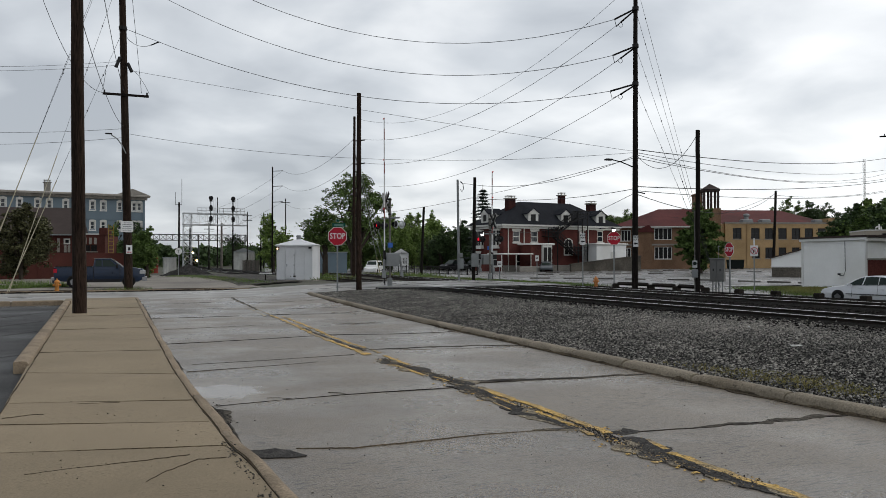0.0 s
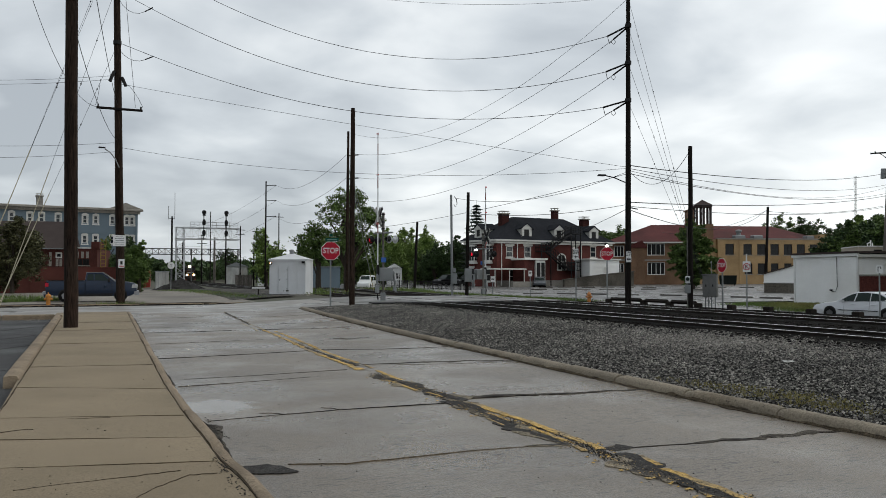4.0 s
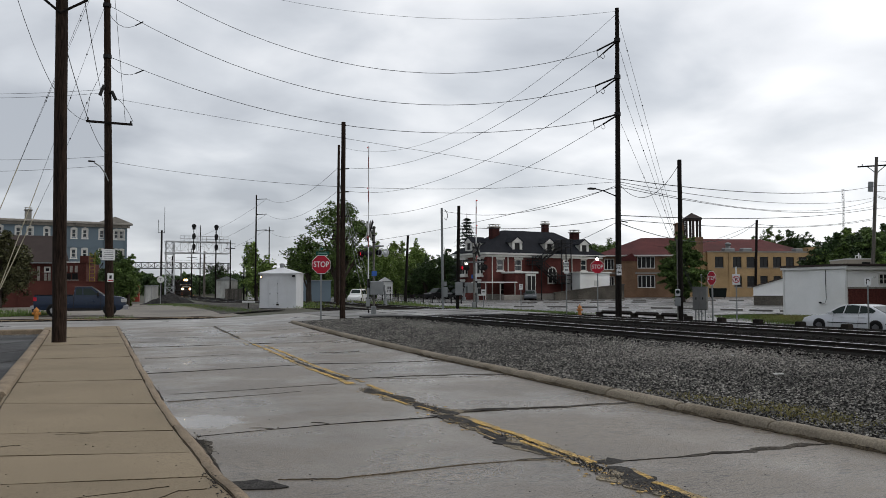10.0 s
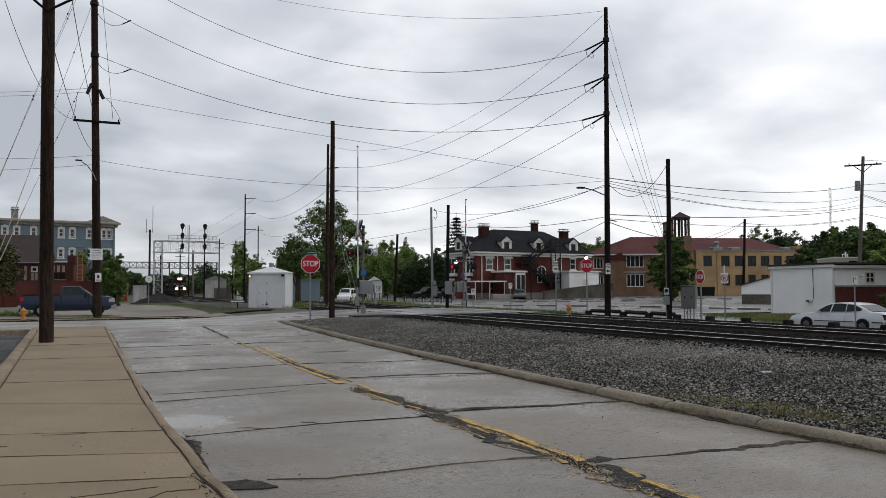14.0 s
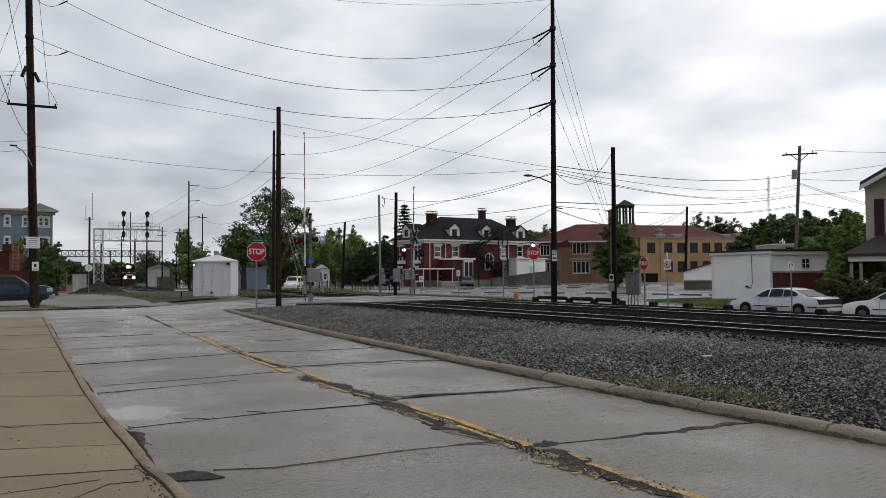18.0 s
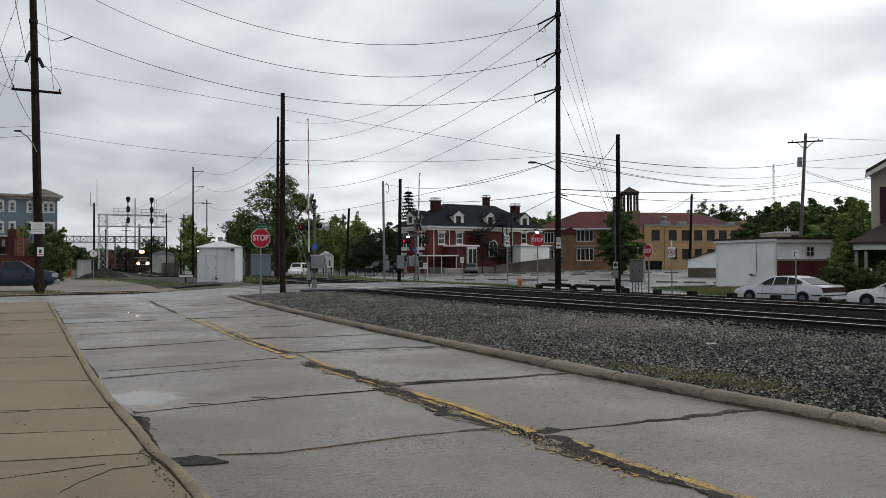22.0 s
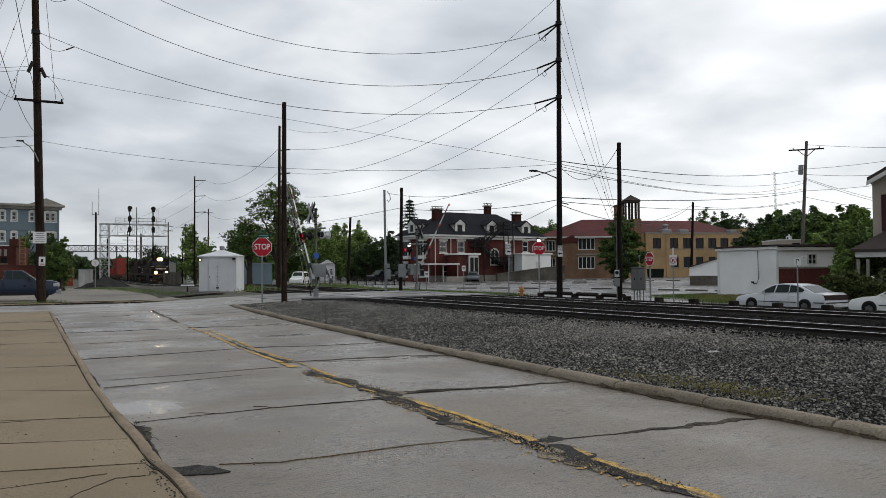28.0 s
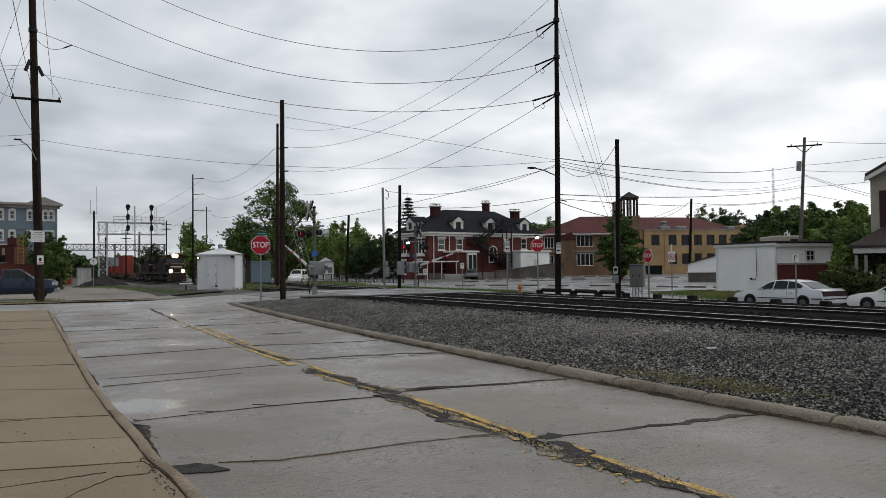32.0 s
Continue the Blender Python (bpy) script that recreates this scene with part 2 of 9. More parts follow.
HEAP = surface("heap_stone", (0.036, 0.034, 0.032), 0.9, 0.5, 1.5, 9, 1.0, stain=(0.02, 0.019, 0.018), grain=2.2, depth=0.05, spec=0.08)
POLEGREY = surface("pole_wood_grey", (0.13, 0.115, 0.10), 0.85, 0.4, 1.6, 18, 0.6, stain=(0.08, 0.07, 0.06), stretch=(4, 4, 0.16), grain=1.6)
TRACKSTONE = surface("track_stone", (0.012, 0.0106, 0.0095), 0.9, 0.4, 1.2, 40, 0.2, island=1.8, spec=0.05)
DUST = surface("dusty_stone", (0.2, 0.185, 0.165), 0.9, 0.3, 1.2, 40, 0.2, island=0.6)
TIE = surface("creosoted_tie", (0.022, 0.018, 0.015), 0.85, 0.35, 2, 25, 0.5, random_tone=0.3, spec=0.08)
RAILSIDE = surface("rail_rust", (0.028, 0.021, 0.018), 0.7, 0.3, 3, 40, 0.3, spec=0.12)
RAILTOP = surface("rail_polished_steel", (0.62, 0.61, 0.60), 0.22, 0.08, 3, 40, 0.0, metal=1.0)
POLEWOOD = surface("pole_wood", (0.028, 0.018, 0.013), 0.85, 0.6, 1.6, 18, 0.9, stain=(0.015, 0.011, 0.0085), stretch=(4, 4, 0.16), grain=2.2, spec=0.1)
POLEDARK = surface("pole_wood_dark", (0.014, 0.0115, 0.01), 0.85, 0.5, 1.6, 18, 0.8, stretch=(4, 4, 0.16), grain=2.0, spec=0.08)
GALV = surface("galvanised_steel", (0.24, 0.25, 0.25), 0.55, 0.12, 2, 30, 0.1, metal=0.5)
SILVER = surface("aluminium_paint", (0.52, 0.53, 0.54), 0.45, 0.1, 2, 30, 0.1, metal=0.3, stain=(0.33, 0.31, 0.29))
WIRE = surface("cable_black", (0.03, 0.03, 0.033), 0.6, 0.1, 1, 10, 0, spec=0.1)
IRON = surface("black_iron", (0.025, 0.024, 0.024), 0.6, 0.3, 2, 30, 0.2, spec=0.1)
GRASS = surface("grass_blade", (0.095, 0.15, 0.035), 0.6, 0.2, 0.5, 8, 0, island=0.45, stain=(0.20, 0.19, 0.06))
WHITE = surface("white_paint", (0.74, 0.74, 0.72), 0.5, 0.05, 1, 20, 0.05, stain=(0.62, 0.61, 0.57))
BRICK_RED = surface("red_brick", (0.115, 0.038, 0.032), 0.85, 0.25, 0.7, 11, 0.4, stain=(0.08, 0.029, 0.025), grain=1.4, spec=0.1)
GLASS = glass("window_glass")


# ---- shape tools ----
class Geo:
    """Vertices and faces of one mesh."""

    def __init__(self):
        self.v, self.f, self.m = [], [], []

    def add(self, verts, faces, mat=0):
        k = len(self.v)
        self.v += [tuple(p) for p in verts]
        self.f += [tuple(i + k for i in q) for q in faces]
        self.m += [mat] * len(faces)
        return self

    def box(self, x0, y0, z0, x1, y1, z1, m=None, mat=0, cut=0.0):
        """A box; cut: the width by which its upper edges are chamfered."""
        c = cut
        vs = [(x0, y0, z0), (x1, y0, z0), (x1, y1, z0), (x0, y1, z0), (x0, y0, z1 - c), (x1, y0, z1 - c), (x1, y1, z1 - c), (x0, y1, z1 - c)]
        fs = [(3, 2, 1, 0), (0, 1, 5, 4), (1, 2, 6, 5), (2, 3, 7, 6), (3, 0, 4, 7)]
        if c:
            vs += [(x0 + c, y0 + c, z1), (x1 - c, y0 + c, z1), (x1 - c, y1 - c, z1), (x0 + c, y1 - c, z1)]
            fs += [(4, 5, 9, 8), (5, 6, 10, 9), (6, 7, 11, 10), (7, 4, 8, 11), (8, 9, 10, 11)]
        else:
            fs.append((4, 5, 6, 7))
        if m is not None:
            vs = [m @ Vector(p) for p in vs]
        return self.add(vs, fs, mat)

    def mid(self, c, s, m=None, mat=0, cut=0.0):
        return self.box(c[0] - s[0] / 2, c[1] - s[1] / 2, c[2] - s[2] / 2, c[0] + s[0] / 2, c[1] + s[1] / 2, c[2] + s[2] / 2, m, mat, cut)

    def tube(self, pts, r, n=8, mat=0, caps=True):
        """A round bar along points; r: one radius or one for each point."""
        pts = [Vector(p) for p in pts]
        rs = [r] * len(pts) if isinstance(r, (int, float)) else list(r)
        k = len(self.v)
        for i, p in enumerate(pts):
            d = (pts[min(i + 1, len(pts) - 1)] - pts[max(i - 1, 0)]).normalized()
            side = d.cross(Vector((0, 0, 1)) if abs(d.z) < 0.95 else Vector((1, 0, 0))).normalized()
            up = side.cross(d)
            for a in range(n):
                w = 2 * math.pi * a / n
                self.v.append(tuple(p + rs[i] * (math.cos(w) * side + math.sin(w) * up)))
        for i in range(len(pts) - 1):
            for a in range(n):
                b = (a + 1) % n
                self.f.append((k + i * n + a, k + i * n + b, k + (i + 1) * n + b, k + (i + 1) * n + a))
                self.m.append(mat)
        if caps:
            self.f += [tuple(k + a for a in reversed(range(n))), tuple(k + (len(pts) - 1) * n + a for a in range(n))]
            self.m += [mat, mat]
        return self

    def prism(self, outline, lo, hi, axis="y", m=None, mat=0):
        """A closed outline of (a, b) drawn out along an axis: x: (y, z); y: (x, z); z: (x, y)."""
        put = {"x": lambda a, b, h: (h, a, b), "y": lambda a, b, h: (a, h, b), "z": lambda a, b, h: (a, b, h)}[axis]
        n = len(outline)
        vs = [put(a, b, lo) for a, b in outline] + [put(a, b, hi) for a, b in outline]
        if m is not None:
            vs = [m @ Vector(p) for p in vs]
        fs = [tuple(reversed(range(n))), tuple(range(n, 2 * n))] + [(i, (i + 1) % n, n + (i + 1) % n, n + i) for i in range(n)]
        return self.add(vs, fs, mat)

    def disc(self, c, r, axis, thick, n=16, mat=0):
        c, axis = Vector(c), Vector(axis).normalized()
        return self.tube([c - axis * thick / 2, c + axis * thick / 2], r, n, mat)

    def ball(self, c, r, n=10, rings=6, flat=(1, 1, 1), mat=0):
        vs, fs = [], []
        for i in range(1, rings):
            for a in range(n):
                u, w = math.pi * i / rings, 2 * math.pi * a / n
                vs.append((c[0] + r * flat[0] * math.sin(u) * math.cos(w), c[1] + r * flat[1] * math.sin(u) * math.sin(w), c[2] + r * flat[2] * math.cos(u)))
        vs += [(c[0], c[1], c[2] + r * flat[2]), (c[0], c[1], c[2] - r * flat[2])]
        top, low = len(vs) - 2, len(vs) - 1
        for a in range(n):
            b = (a + 1) % n
            fs += [(top, a, b), (low, (rings - 2) * n + b, (rings - 2) * n + a)]
            fs += [(i * n + a, (i + 1) * n + a, (i + 1) * n + b, i * n + b) for i in range(rings - 2)]
        return self.add(vs, fs, mat)


def meshed(name, g, mats, smooth=False, bevel=0.0):
    me = bpy.data.meshes.new(name)
    me.from_pydata(g.v, [], g.f)
    for m in mats if isinstance(mats, (list, tuple)) else [mats]:
        me.materials.append(m)
    if any(g.m):
        me.polygons.foreach_set("material_index", g.m)
    bm = bmesh.new()
    bm.from_mesh(me)
    bmesh.ops.recalc_face_normals(bm, faces=bm.faces)
    if bevel:
        edges = [e for e in bm.edges if len(e.link_faces) == 2 and e.calc_face_angle(0) > 0.6]
        bmesh.ops.bevel(bm, geom=edges, offset=bevel, segments=2, profile=0.5, affect="EDGES", clamp_overlap=True)
    bm.to_mesh(me)
    bm.free()
    if smooth:
        me.polygons.foreach_set("use_smooth", [True] * len(me.polygons))
        me.set_sharp_from_angle(angle=radians(40))
    me.update()
    return me


def part(name, g, mats, parent=None, label="", m=None, smooth=False, bevel=0.0):
    """ONE mesh object, under a thing or a part."""
    ob = new(name, meshed(name, g, mats, smooth, bevel))
    if parent is not None:
        ob.parent = parent
    if m is not None:
        ob.matrix_basis = m
    if label:
        ob["label"] = label
    return ob


def again(ob, m, parent=None):
    """One more of the same piece on the same mesh, with its own pieces."""
    o = new(ob.name.split(".")[0], ob.data)
    o.parent = parent if parent is not None else ob.parent
    o.matrix_basis = m
    for c in ob.children:
        again(c, c.matrix_basis.copy(), o)
    return o


def thing(name, m, label, category, group="", kind=""):
    return tagged(new(name), label, category, group, kind) if m is None else placed(tagged(new(name), label, category, group, kind), m)


def placed(ob, m):
    ob.matrix_basis = m
    return ob


def ease(a, b, v):
    u = min(1.0, max(0.0, (v - a) / (b - a)))
    return u * u * (3 - 2 * u)


def land(x, y):
    """The height of the ground: level with the road, a little higher by the tracks, lower beyond them and far up the line."""
    return 0.25 * ease(6, 13, x) - 0.40 * ease(25.3, 30.5, x) - 0.75 * ease(70, 135, y) * (1 - ease(30, 45, x)) - 0.30 * (1 - ease(30, 37, y)) * ease(27, 31, x) * (1 - ease(36.5, 39.5, x))


def sheet(name, xs, ys, lift, mat, label="", kind="structure", category="", thick=0.05, shape=None):
    """A paved sheet that lies on the land, with an edge."""
    g = Geo()
    nx, ny = len(xs), len(ys)
    pts = [shape(x, y) if shape else (x, y) for y in ys for x in xs]
    g.v = [(x, y, land(x, y) + lift) for x, y in pts]
    g.f = [(j * nx + i, j * nx + i + 1, (j + 1) * nx + i + 1, (j + 1) * nx + i) for j in range(ny - 1) for i in range(nx - 1)]
    rim = [i for i in range(nx)] + [j * nx + nx - 1 for j in range(1, ny)] + [(ny - 1) * nx + i for i in reversed(range(nx - 1))] + [j * nx for j in reversed(range(1, ny - 1))]
    k = len(g.v)
    g.v += [(g.v[i][0], g.v[i][1], g.v[i][2] - thick) for i in rim]
    g.f += [(rim[(i + 1) % len(rim)], rim[i], k + i, k + (i + 1) % len(rim)) for i in range(len(rim))]
    g.m = [0] * len(g.f)
    ob = part(name, g, mat)
    return tagged(ob, label, category, "", kind)


def steps(a, b, d):
    n = max(1, math.ceil((b - a) / d))
    return [a + (b - a) * i / n for i in range(n + 1)]


def track_x(y):
    """The middle of the farther track; the nearer one runs 5.0 m beside it."""
    u = max(0.0, y - 40)
    return 21.3 + 0.055 * u - 0.00006 * u * u


def track_z(y):
    return 0.36 - 0.75 * ease(70, 135, y)


# ---- ground, roads, pavements ----
def build_ground():
    xs = [-2500, -900, -400, -200, -120] + steps(-80, 120, 4) + [160, 240, 400, 900, 2500]
    ys = [-2500, -900, -300, -120, -60] + steps(-30, 170, 4) + [220, 300, 420, 600, 1000, 2800]
    sheet("ground", xs, ys, -0.10, GROUND, "bare earth and thin grass around the crossing", thick=0.0)
    # the base under the road slabs
    sheet("road_bed", steps(1.0, 10.6, 1.6), steps(-12, 37.4, 2), -0.045, DIRT, "dark filler under and between the road slabs")
    sheet("street", steps(-60, 30.3, 1.3), steps(37.4, 46.2, 1.1), 0.0, STREET, "wet light grey concrete cross street over the tracks")
    sheet("left_lot", steps(-40, -0.86, 3), steps(-12, 35.2, 3), -0.03, ASPHALT, "dark wet asphalt car park beside the sidewalk")
    sheet("far_drive", [-60, -40, -25, -14] + steps(-8, 9.2, 1.7), steps(46.5, 130, 3), -0.005, DRIVE, "pale gravel drive beside the tracks", shape=lambda x, y: (x + 0.03 * (y - 46), y))
    sheet("far_road", steps(30.4, 38.4, 2), steps(-30, 58.0, 3), -0.01, LOT, "grey asphalt road beyond the tracks")
    sheet("parking_lot", steps(30.6, 150, 4), steps(58.1, 150, 4), -0.012, LOT, "worn grey asphalt parking lot, still wet")
    sheet("side_lot", steps(38.5, 150, 4), steps(42.5, 58.0, 4), -0.014, LOT, "worn grey asphalt yard")


def right_edge(y):
    """The road's kerb line beside the gravel, which draws away towards the crossing."""
    u = max(0.0, y - 9)
    return 7.50 - 0.012 * max(0.0, 9 - y) + 0.028 * u + 0.0012 * u * u


def left_edge(y):
    return 1.285 + 0.06 * (1 - ease(6.5, 7.4, y)) + 0.0145 * (y - 12 + math.hypot(y - 12, 1.2)) + 0.003 * math.sin(1.7 * y)


def centre(y):
    return 4.62 + 0.0014 * max(0.0, y - 8) ** 2


# where the joints across each lane meet its left and its right edge
JOINTS_LEFT = [(-12.0, -12.0), (-7.8, -7.8), (-3.6, -3.6), (0.9, 0.8), (4.9, 4.7), (9.70, 9.83), (13.7, 13.95), (17.25, 17.7), (20.9, 21.3), (24.85, 25.0), (29.0, 29.2), (32.9, 33.4), (37.38, 37.38)]
JOINTS_RIGHT = [(-12.0, -12.0), (-7.8, -7.8), (-3.6, -3.6), (2.6, 2.3), (6.57, 6.2), (10.25, 9.6), (14.6, 13.7), (17.75, 17.0), (20.8, 20.4), (24.9, 24.3), (27.9, 27.2), (32.4, 32.0), (37.38, 37.38)]


def build_road():
    road = thing("road", None, "two-lane concrete slab road with patched centre joint", "", "", "structure")
    rnd = random.Random(31)
    for side, joints in ((0, JOINTS_LEFT), (1, JOINTS_RIGHT)):
        lo, hi = (left_edge, centre) if side == 0 else (centre, right_edge)
        for (a0, a1), (b0, b1) in zip(joints, joints[1:]):
            g, v, nx = Geo(), [], 9
            n = max(3, int((b0 - a0) / 0.5))
            lift = rnd.uniform(-0.003, 0.003)
            for j in range(n + 1):
                for i in range(nx):
                    u, w = i / (nx - 1), j / n
                    ya, yb = a0 + (a1 - a0) * u + 0.0015, b0 + (b1 - b0) * u - 0.0015
                    y = ya + (yb - ya) * w
                    y += 0.006 * math.sin(23 * u + a0) if 0 < i < nx - 1 else 0
                    x0, x1 = lo(y) + 0.004, hi(y) - 0.004
                    x = x0 + (x1 - x0) * u
                    v.append((x, y, land(x, y) + lift + 0.003 * math.sin(y * 1.3 + x)))
            n += 1
            f = [(j * nx + i, j * nx + i + 1, (j + 1) * nx + i + 1, (j + 1) * nx + i) for j in range(n - 1) for i in range(nx - 1)]
            rim = list(range(nx)) + [j * nx + nx - 1 for j in range(1, n)] + [(n - 1) * nx + i for i in reversed(range(nx - 1))] + [j * nx for j in reversed(range(1, n - 1))]
            k = len(v)
            v += [(v[i][0], v[i][1], v[i][2] - 0.06) for i in rim]
            f += [(rim[(i + 1) % len(rim)], rim[i], k + i, k + (i + 1) % len(rim)) for i in range(len(rim))]
            g.add(v, f)
            part("slab", g, CONCRETE, road)
    return road


def rough_noise(rnd, n, octaves=((3, 0.45), (9, 0.35), (27, 0.2))):
    """n values about 0, ragged at several scales."""
    waves = [(rnd.uniform(0.7, 1.3) * f / 100, rnd.uniform(0, 6.28), a) for f, a in octaves for _ in range(2)]
    out, chip = [], 0.0
    for i in range(n):
        if rnd.random() < 0.3:
            chip = rnd.choice((0, 0, 1)) * rnd.uniform(-0.9, 0.9)
        out.append(sum(a * math.sin(6.28 * f * i + p) for f, p, a in waves) + chip + rnd.uniform(-0.3, 0.3))
    return [(out[max(0, i - 1)] + 2 * v + out[min(n - 1, i + 1)]) / 4 for i, v in enumerate(out)]


def ragged(path, widths, rnd, lift=0.005, thick=0.012, rough=0.45, step=0.035):
    """A strip of crumbled edge along a few (x, y) points: its two edges wander on their own; widths at the points."""
    pts, ws = [], []
    for i in range(len(path) - 1):
        (ax, ay), (bx, by) = path[i], path[i + 1]
        n = max(1, int(math.hypot(bx - ax, by - ay) / step))
        for j in range(n):
            u = j / n
            pts.append((ax + (bx - ax) * u, ay + (by - ay) * u))
            ws.append(widths[i] + (widths[i + 1] - widths[i]) * u)
    pts.append(path[-1])
    ws.append(widths[-1])
    n = len(pts)
    ea, eb, drift = rough_noise(rnd, n), rough_noise(rnd, n), rough_noise(rnd, n, ((1.5, 0.6), (5, 0.4)))
    g = Geo()
    for i, (x, y) in enumerate(pts):
        (ax, ay), (bx, by) = pts[max(0, i - 2)], pts[min(n - 1, i + 2)]
        d = math.hypot(bx - ax, by - ay) or 1
        nx, ny = -(by - ay) / d, (bx - ax) / d
        mid = 0.35 * ws[i] * drift[i] * rough
        lo, hi = mid - ws[i] / 2 * max(0.06, 1 + rough * ea[i]), mid + ws[i] / 2 * max(0.06, 1 + rough * eb[i])
        for dz in (lift, lift - thick):
            for s in (lo, hi):
                px, py = x + nx * s, y + ny * s
                g.v.append((px, py, land(px, py) + dz))
    for i in range(n - 1):
        a, b = 4 * i, 4 * i + 4
        g.f += [(a, a + 1, b + 1, b), (a + 2, a, b, b + 2), (a + 1, a + 3, b + 3, b + 1)]
    g.m = [0] * len(g.f)
    return g


def ribbon(path, widths, lift=0.006, thick=0.012):
    """A low strip that follows (x, y) points on the land, with its width at each point."""
    g = Geo()
    n = len(path)
    for i, (x, y) in enumerate(path):
        ax, ay = path[max(0, i - 1)]
        bx, by = path[min(n - 1, i + 1)]
        d = math.hypot(bx - ax, by - ay) or 1
        nx, ny, w = -(by - ay) / d, (bx - ax) / d, widths[i] / 2
        for s in (-1, 1):
            px, py = x + s * nx * w, y + s * ny * w
            g.v.append((px, py, land(px, py) + lift))
        for s in (-1, 1):
            px, py = x + s * nx * w, y + s * ny * w
            g.v.append((px, py, land(px, py) + lift - thick))
    for i in range(n - 1):
        a, b = 4 * i, 4 * i + 4
        g.f += [(a, a + 1, b + 1, b), (a + 2, a, b, b + 2), (a + 1, a + 3, b + 3, b + 1)]
    g.m = [0] * len(g.f)
    return g


def kerb_run(name, label, line, a, b, inner, width, high, length, mat=KERB):
    """A kerb of single stones along x = line(y)."""
    top = thing(name, None, label, "", "", "structure")
    rnd = random.Random(5)
    y = a
    while y < b - 0.2:
        e = min(b, y + length * rnd.uniform(0.85, 1.15))
        g = Geo()
        prof = [(0, -0.1), (0.01, high * 0.5), (0.028, high - 0.03), (0.06, high - 0.007), (width * 0.55, high), (width - 0.03, high - 0.002), (width - 0.006, high - 0.014), (width, -0.1)]
        if inner < 0:
            prof = [(-p, q) for p, q in prof]
        ys = steps(y + 0.011, e - 0.011, 0.12)
        tip = rnd.uniform(-0.006, 0.006)
        side = rnd.uniform(-0.008, 0.008)
        dents = [rough_noise(rnd, len(ys)) for _ in prof]
        for j, yy in enumerate(ys):
            end = 0.018 * rnd.uniform(0.4, 1.8) if j in (0, len(ys) - 1) else 0
            for i, (p, q) in enumerate(prof):
                wob = 0.0055 * dents[i][j] if q > 0 else 0
                g.v.append((line(yy) + p + side + wob, yy, land(line(yy), yy) + q + (wob * 0.7 + tip - end if q > 0 else 0)))
        m = len(prof)
        for j in range(len(ys) - 1):
            g.f += [(j * m + i, j * m + i + 1, (j + 1) * m + i + 1, (j + 1) * m + i) for i in range(m - 1)]
        g.f += [tuple(range(m)), tuple(reversed(range((len(ys) - 1) * m, len(ys) * m)))]
        g.m = [0] * len(g.f)
        part("kerb_stone", g, mat, top, smooth=True)
        y = e
    return top


def build_walks():
    walkway = thing("sidewalk", None, "brownish concrete sidewalk in worn panels", "", "", "structure")
    edges = [(-12, -12), (-9.4, -9.4), (-6.7, -6.7), (-4, -4.4), (-1.6, -2), (0.8, 0.4), (3.2, 2.7), (5.5, 5.0), (7.75, 7.25), (9.05, 8.37), (10.35, 9.75), (13.05, 12.06), (15.8, 15.36), (20.8, 20.6), (25.6, 25.5), (29.4, 29.4), (33.0, 33.0), (37.3, 37.3)]
    for (a0, a1), (b0, b1) in zip(edges, edges[1:]):
        g = Geo()
        ys = steps(0, 1, 0.8 / (b0 - a0))
        v = []
        for w in ys:
            for i in range(4):
                u = i / 3
                ya, yb = a0 + (a1 - a0) * u + 0.0006, b0 + (b1 - b0) * u - 0.0006
                y = ya + (yb - ya) * w
                x = -0.84 + (left_edge(y) - 0.16 + 0.84) * u
                v.append((x, y, land(x, y) + 0.085 + 0.004 * math.sin(2.1 * y + 3 * x)))
        n = len(ys)
        f = [(j * 4 + i, j * 4 + i + 1, j * 4 + i + 5, j * 4 + i + 4) for j in range(n - 1) for i in range(3)]
        rim = list(range(4)) + [j * 4 + 3 for j in range(1, n)] + [(n - 1) * 4 + i for i in (2, 1, 0)] + [j * 4 for j in reversed(range(1, n - 1))]
        k = len(v)
        v += [(v[i][0], v[i][1], v[i][2] - 0.09) for i in rim]
        f += [(rim[(i + 1) % len(rim)], rim[i], k + i, k + (i + 1) % len(rim)) for i in range(len(rim))]
        g.add(v, f)
        part("panel", g, WALKWAY, walkway)
    kerb_run("kerb_left", "low worn concrete kerb between sidewalk and road", lambda y: left_edge(y) - 0.008, -12, 37.2, -1, 0.142, 0.095, 2.4)
    kerb_run("kerb_right", "rounded concrete kerb along the gravel", right_edge, -12, 36.6, 1, 0.19, 0.115, 1.7, KERB_GREY)
    kerb_run("kerb_lot", "raised concrete kerb of the asphalt car park", lambda y: -0.80 + 0.011 * (y - 14), 13.9, 33.6, -1, 0.24, 0.16, 5.0)


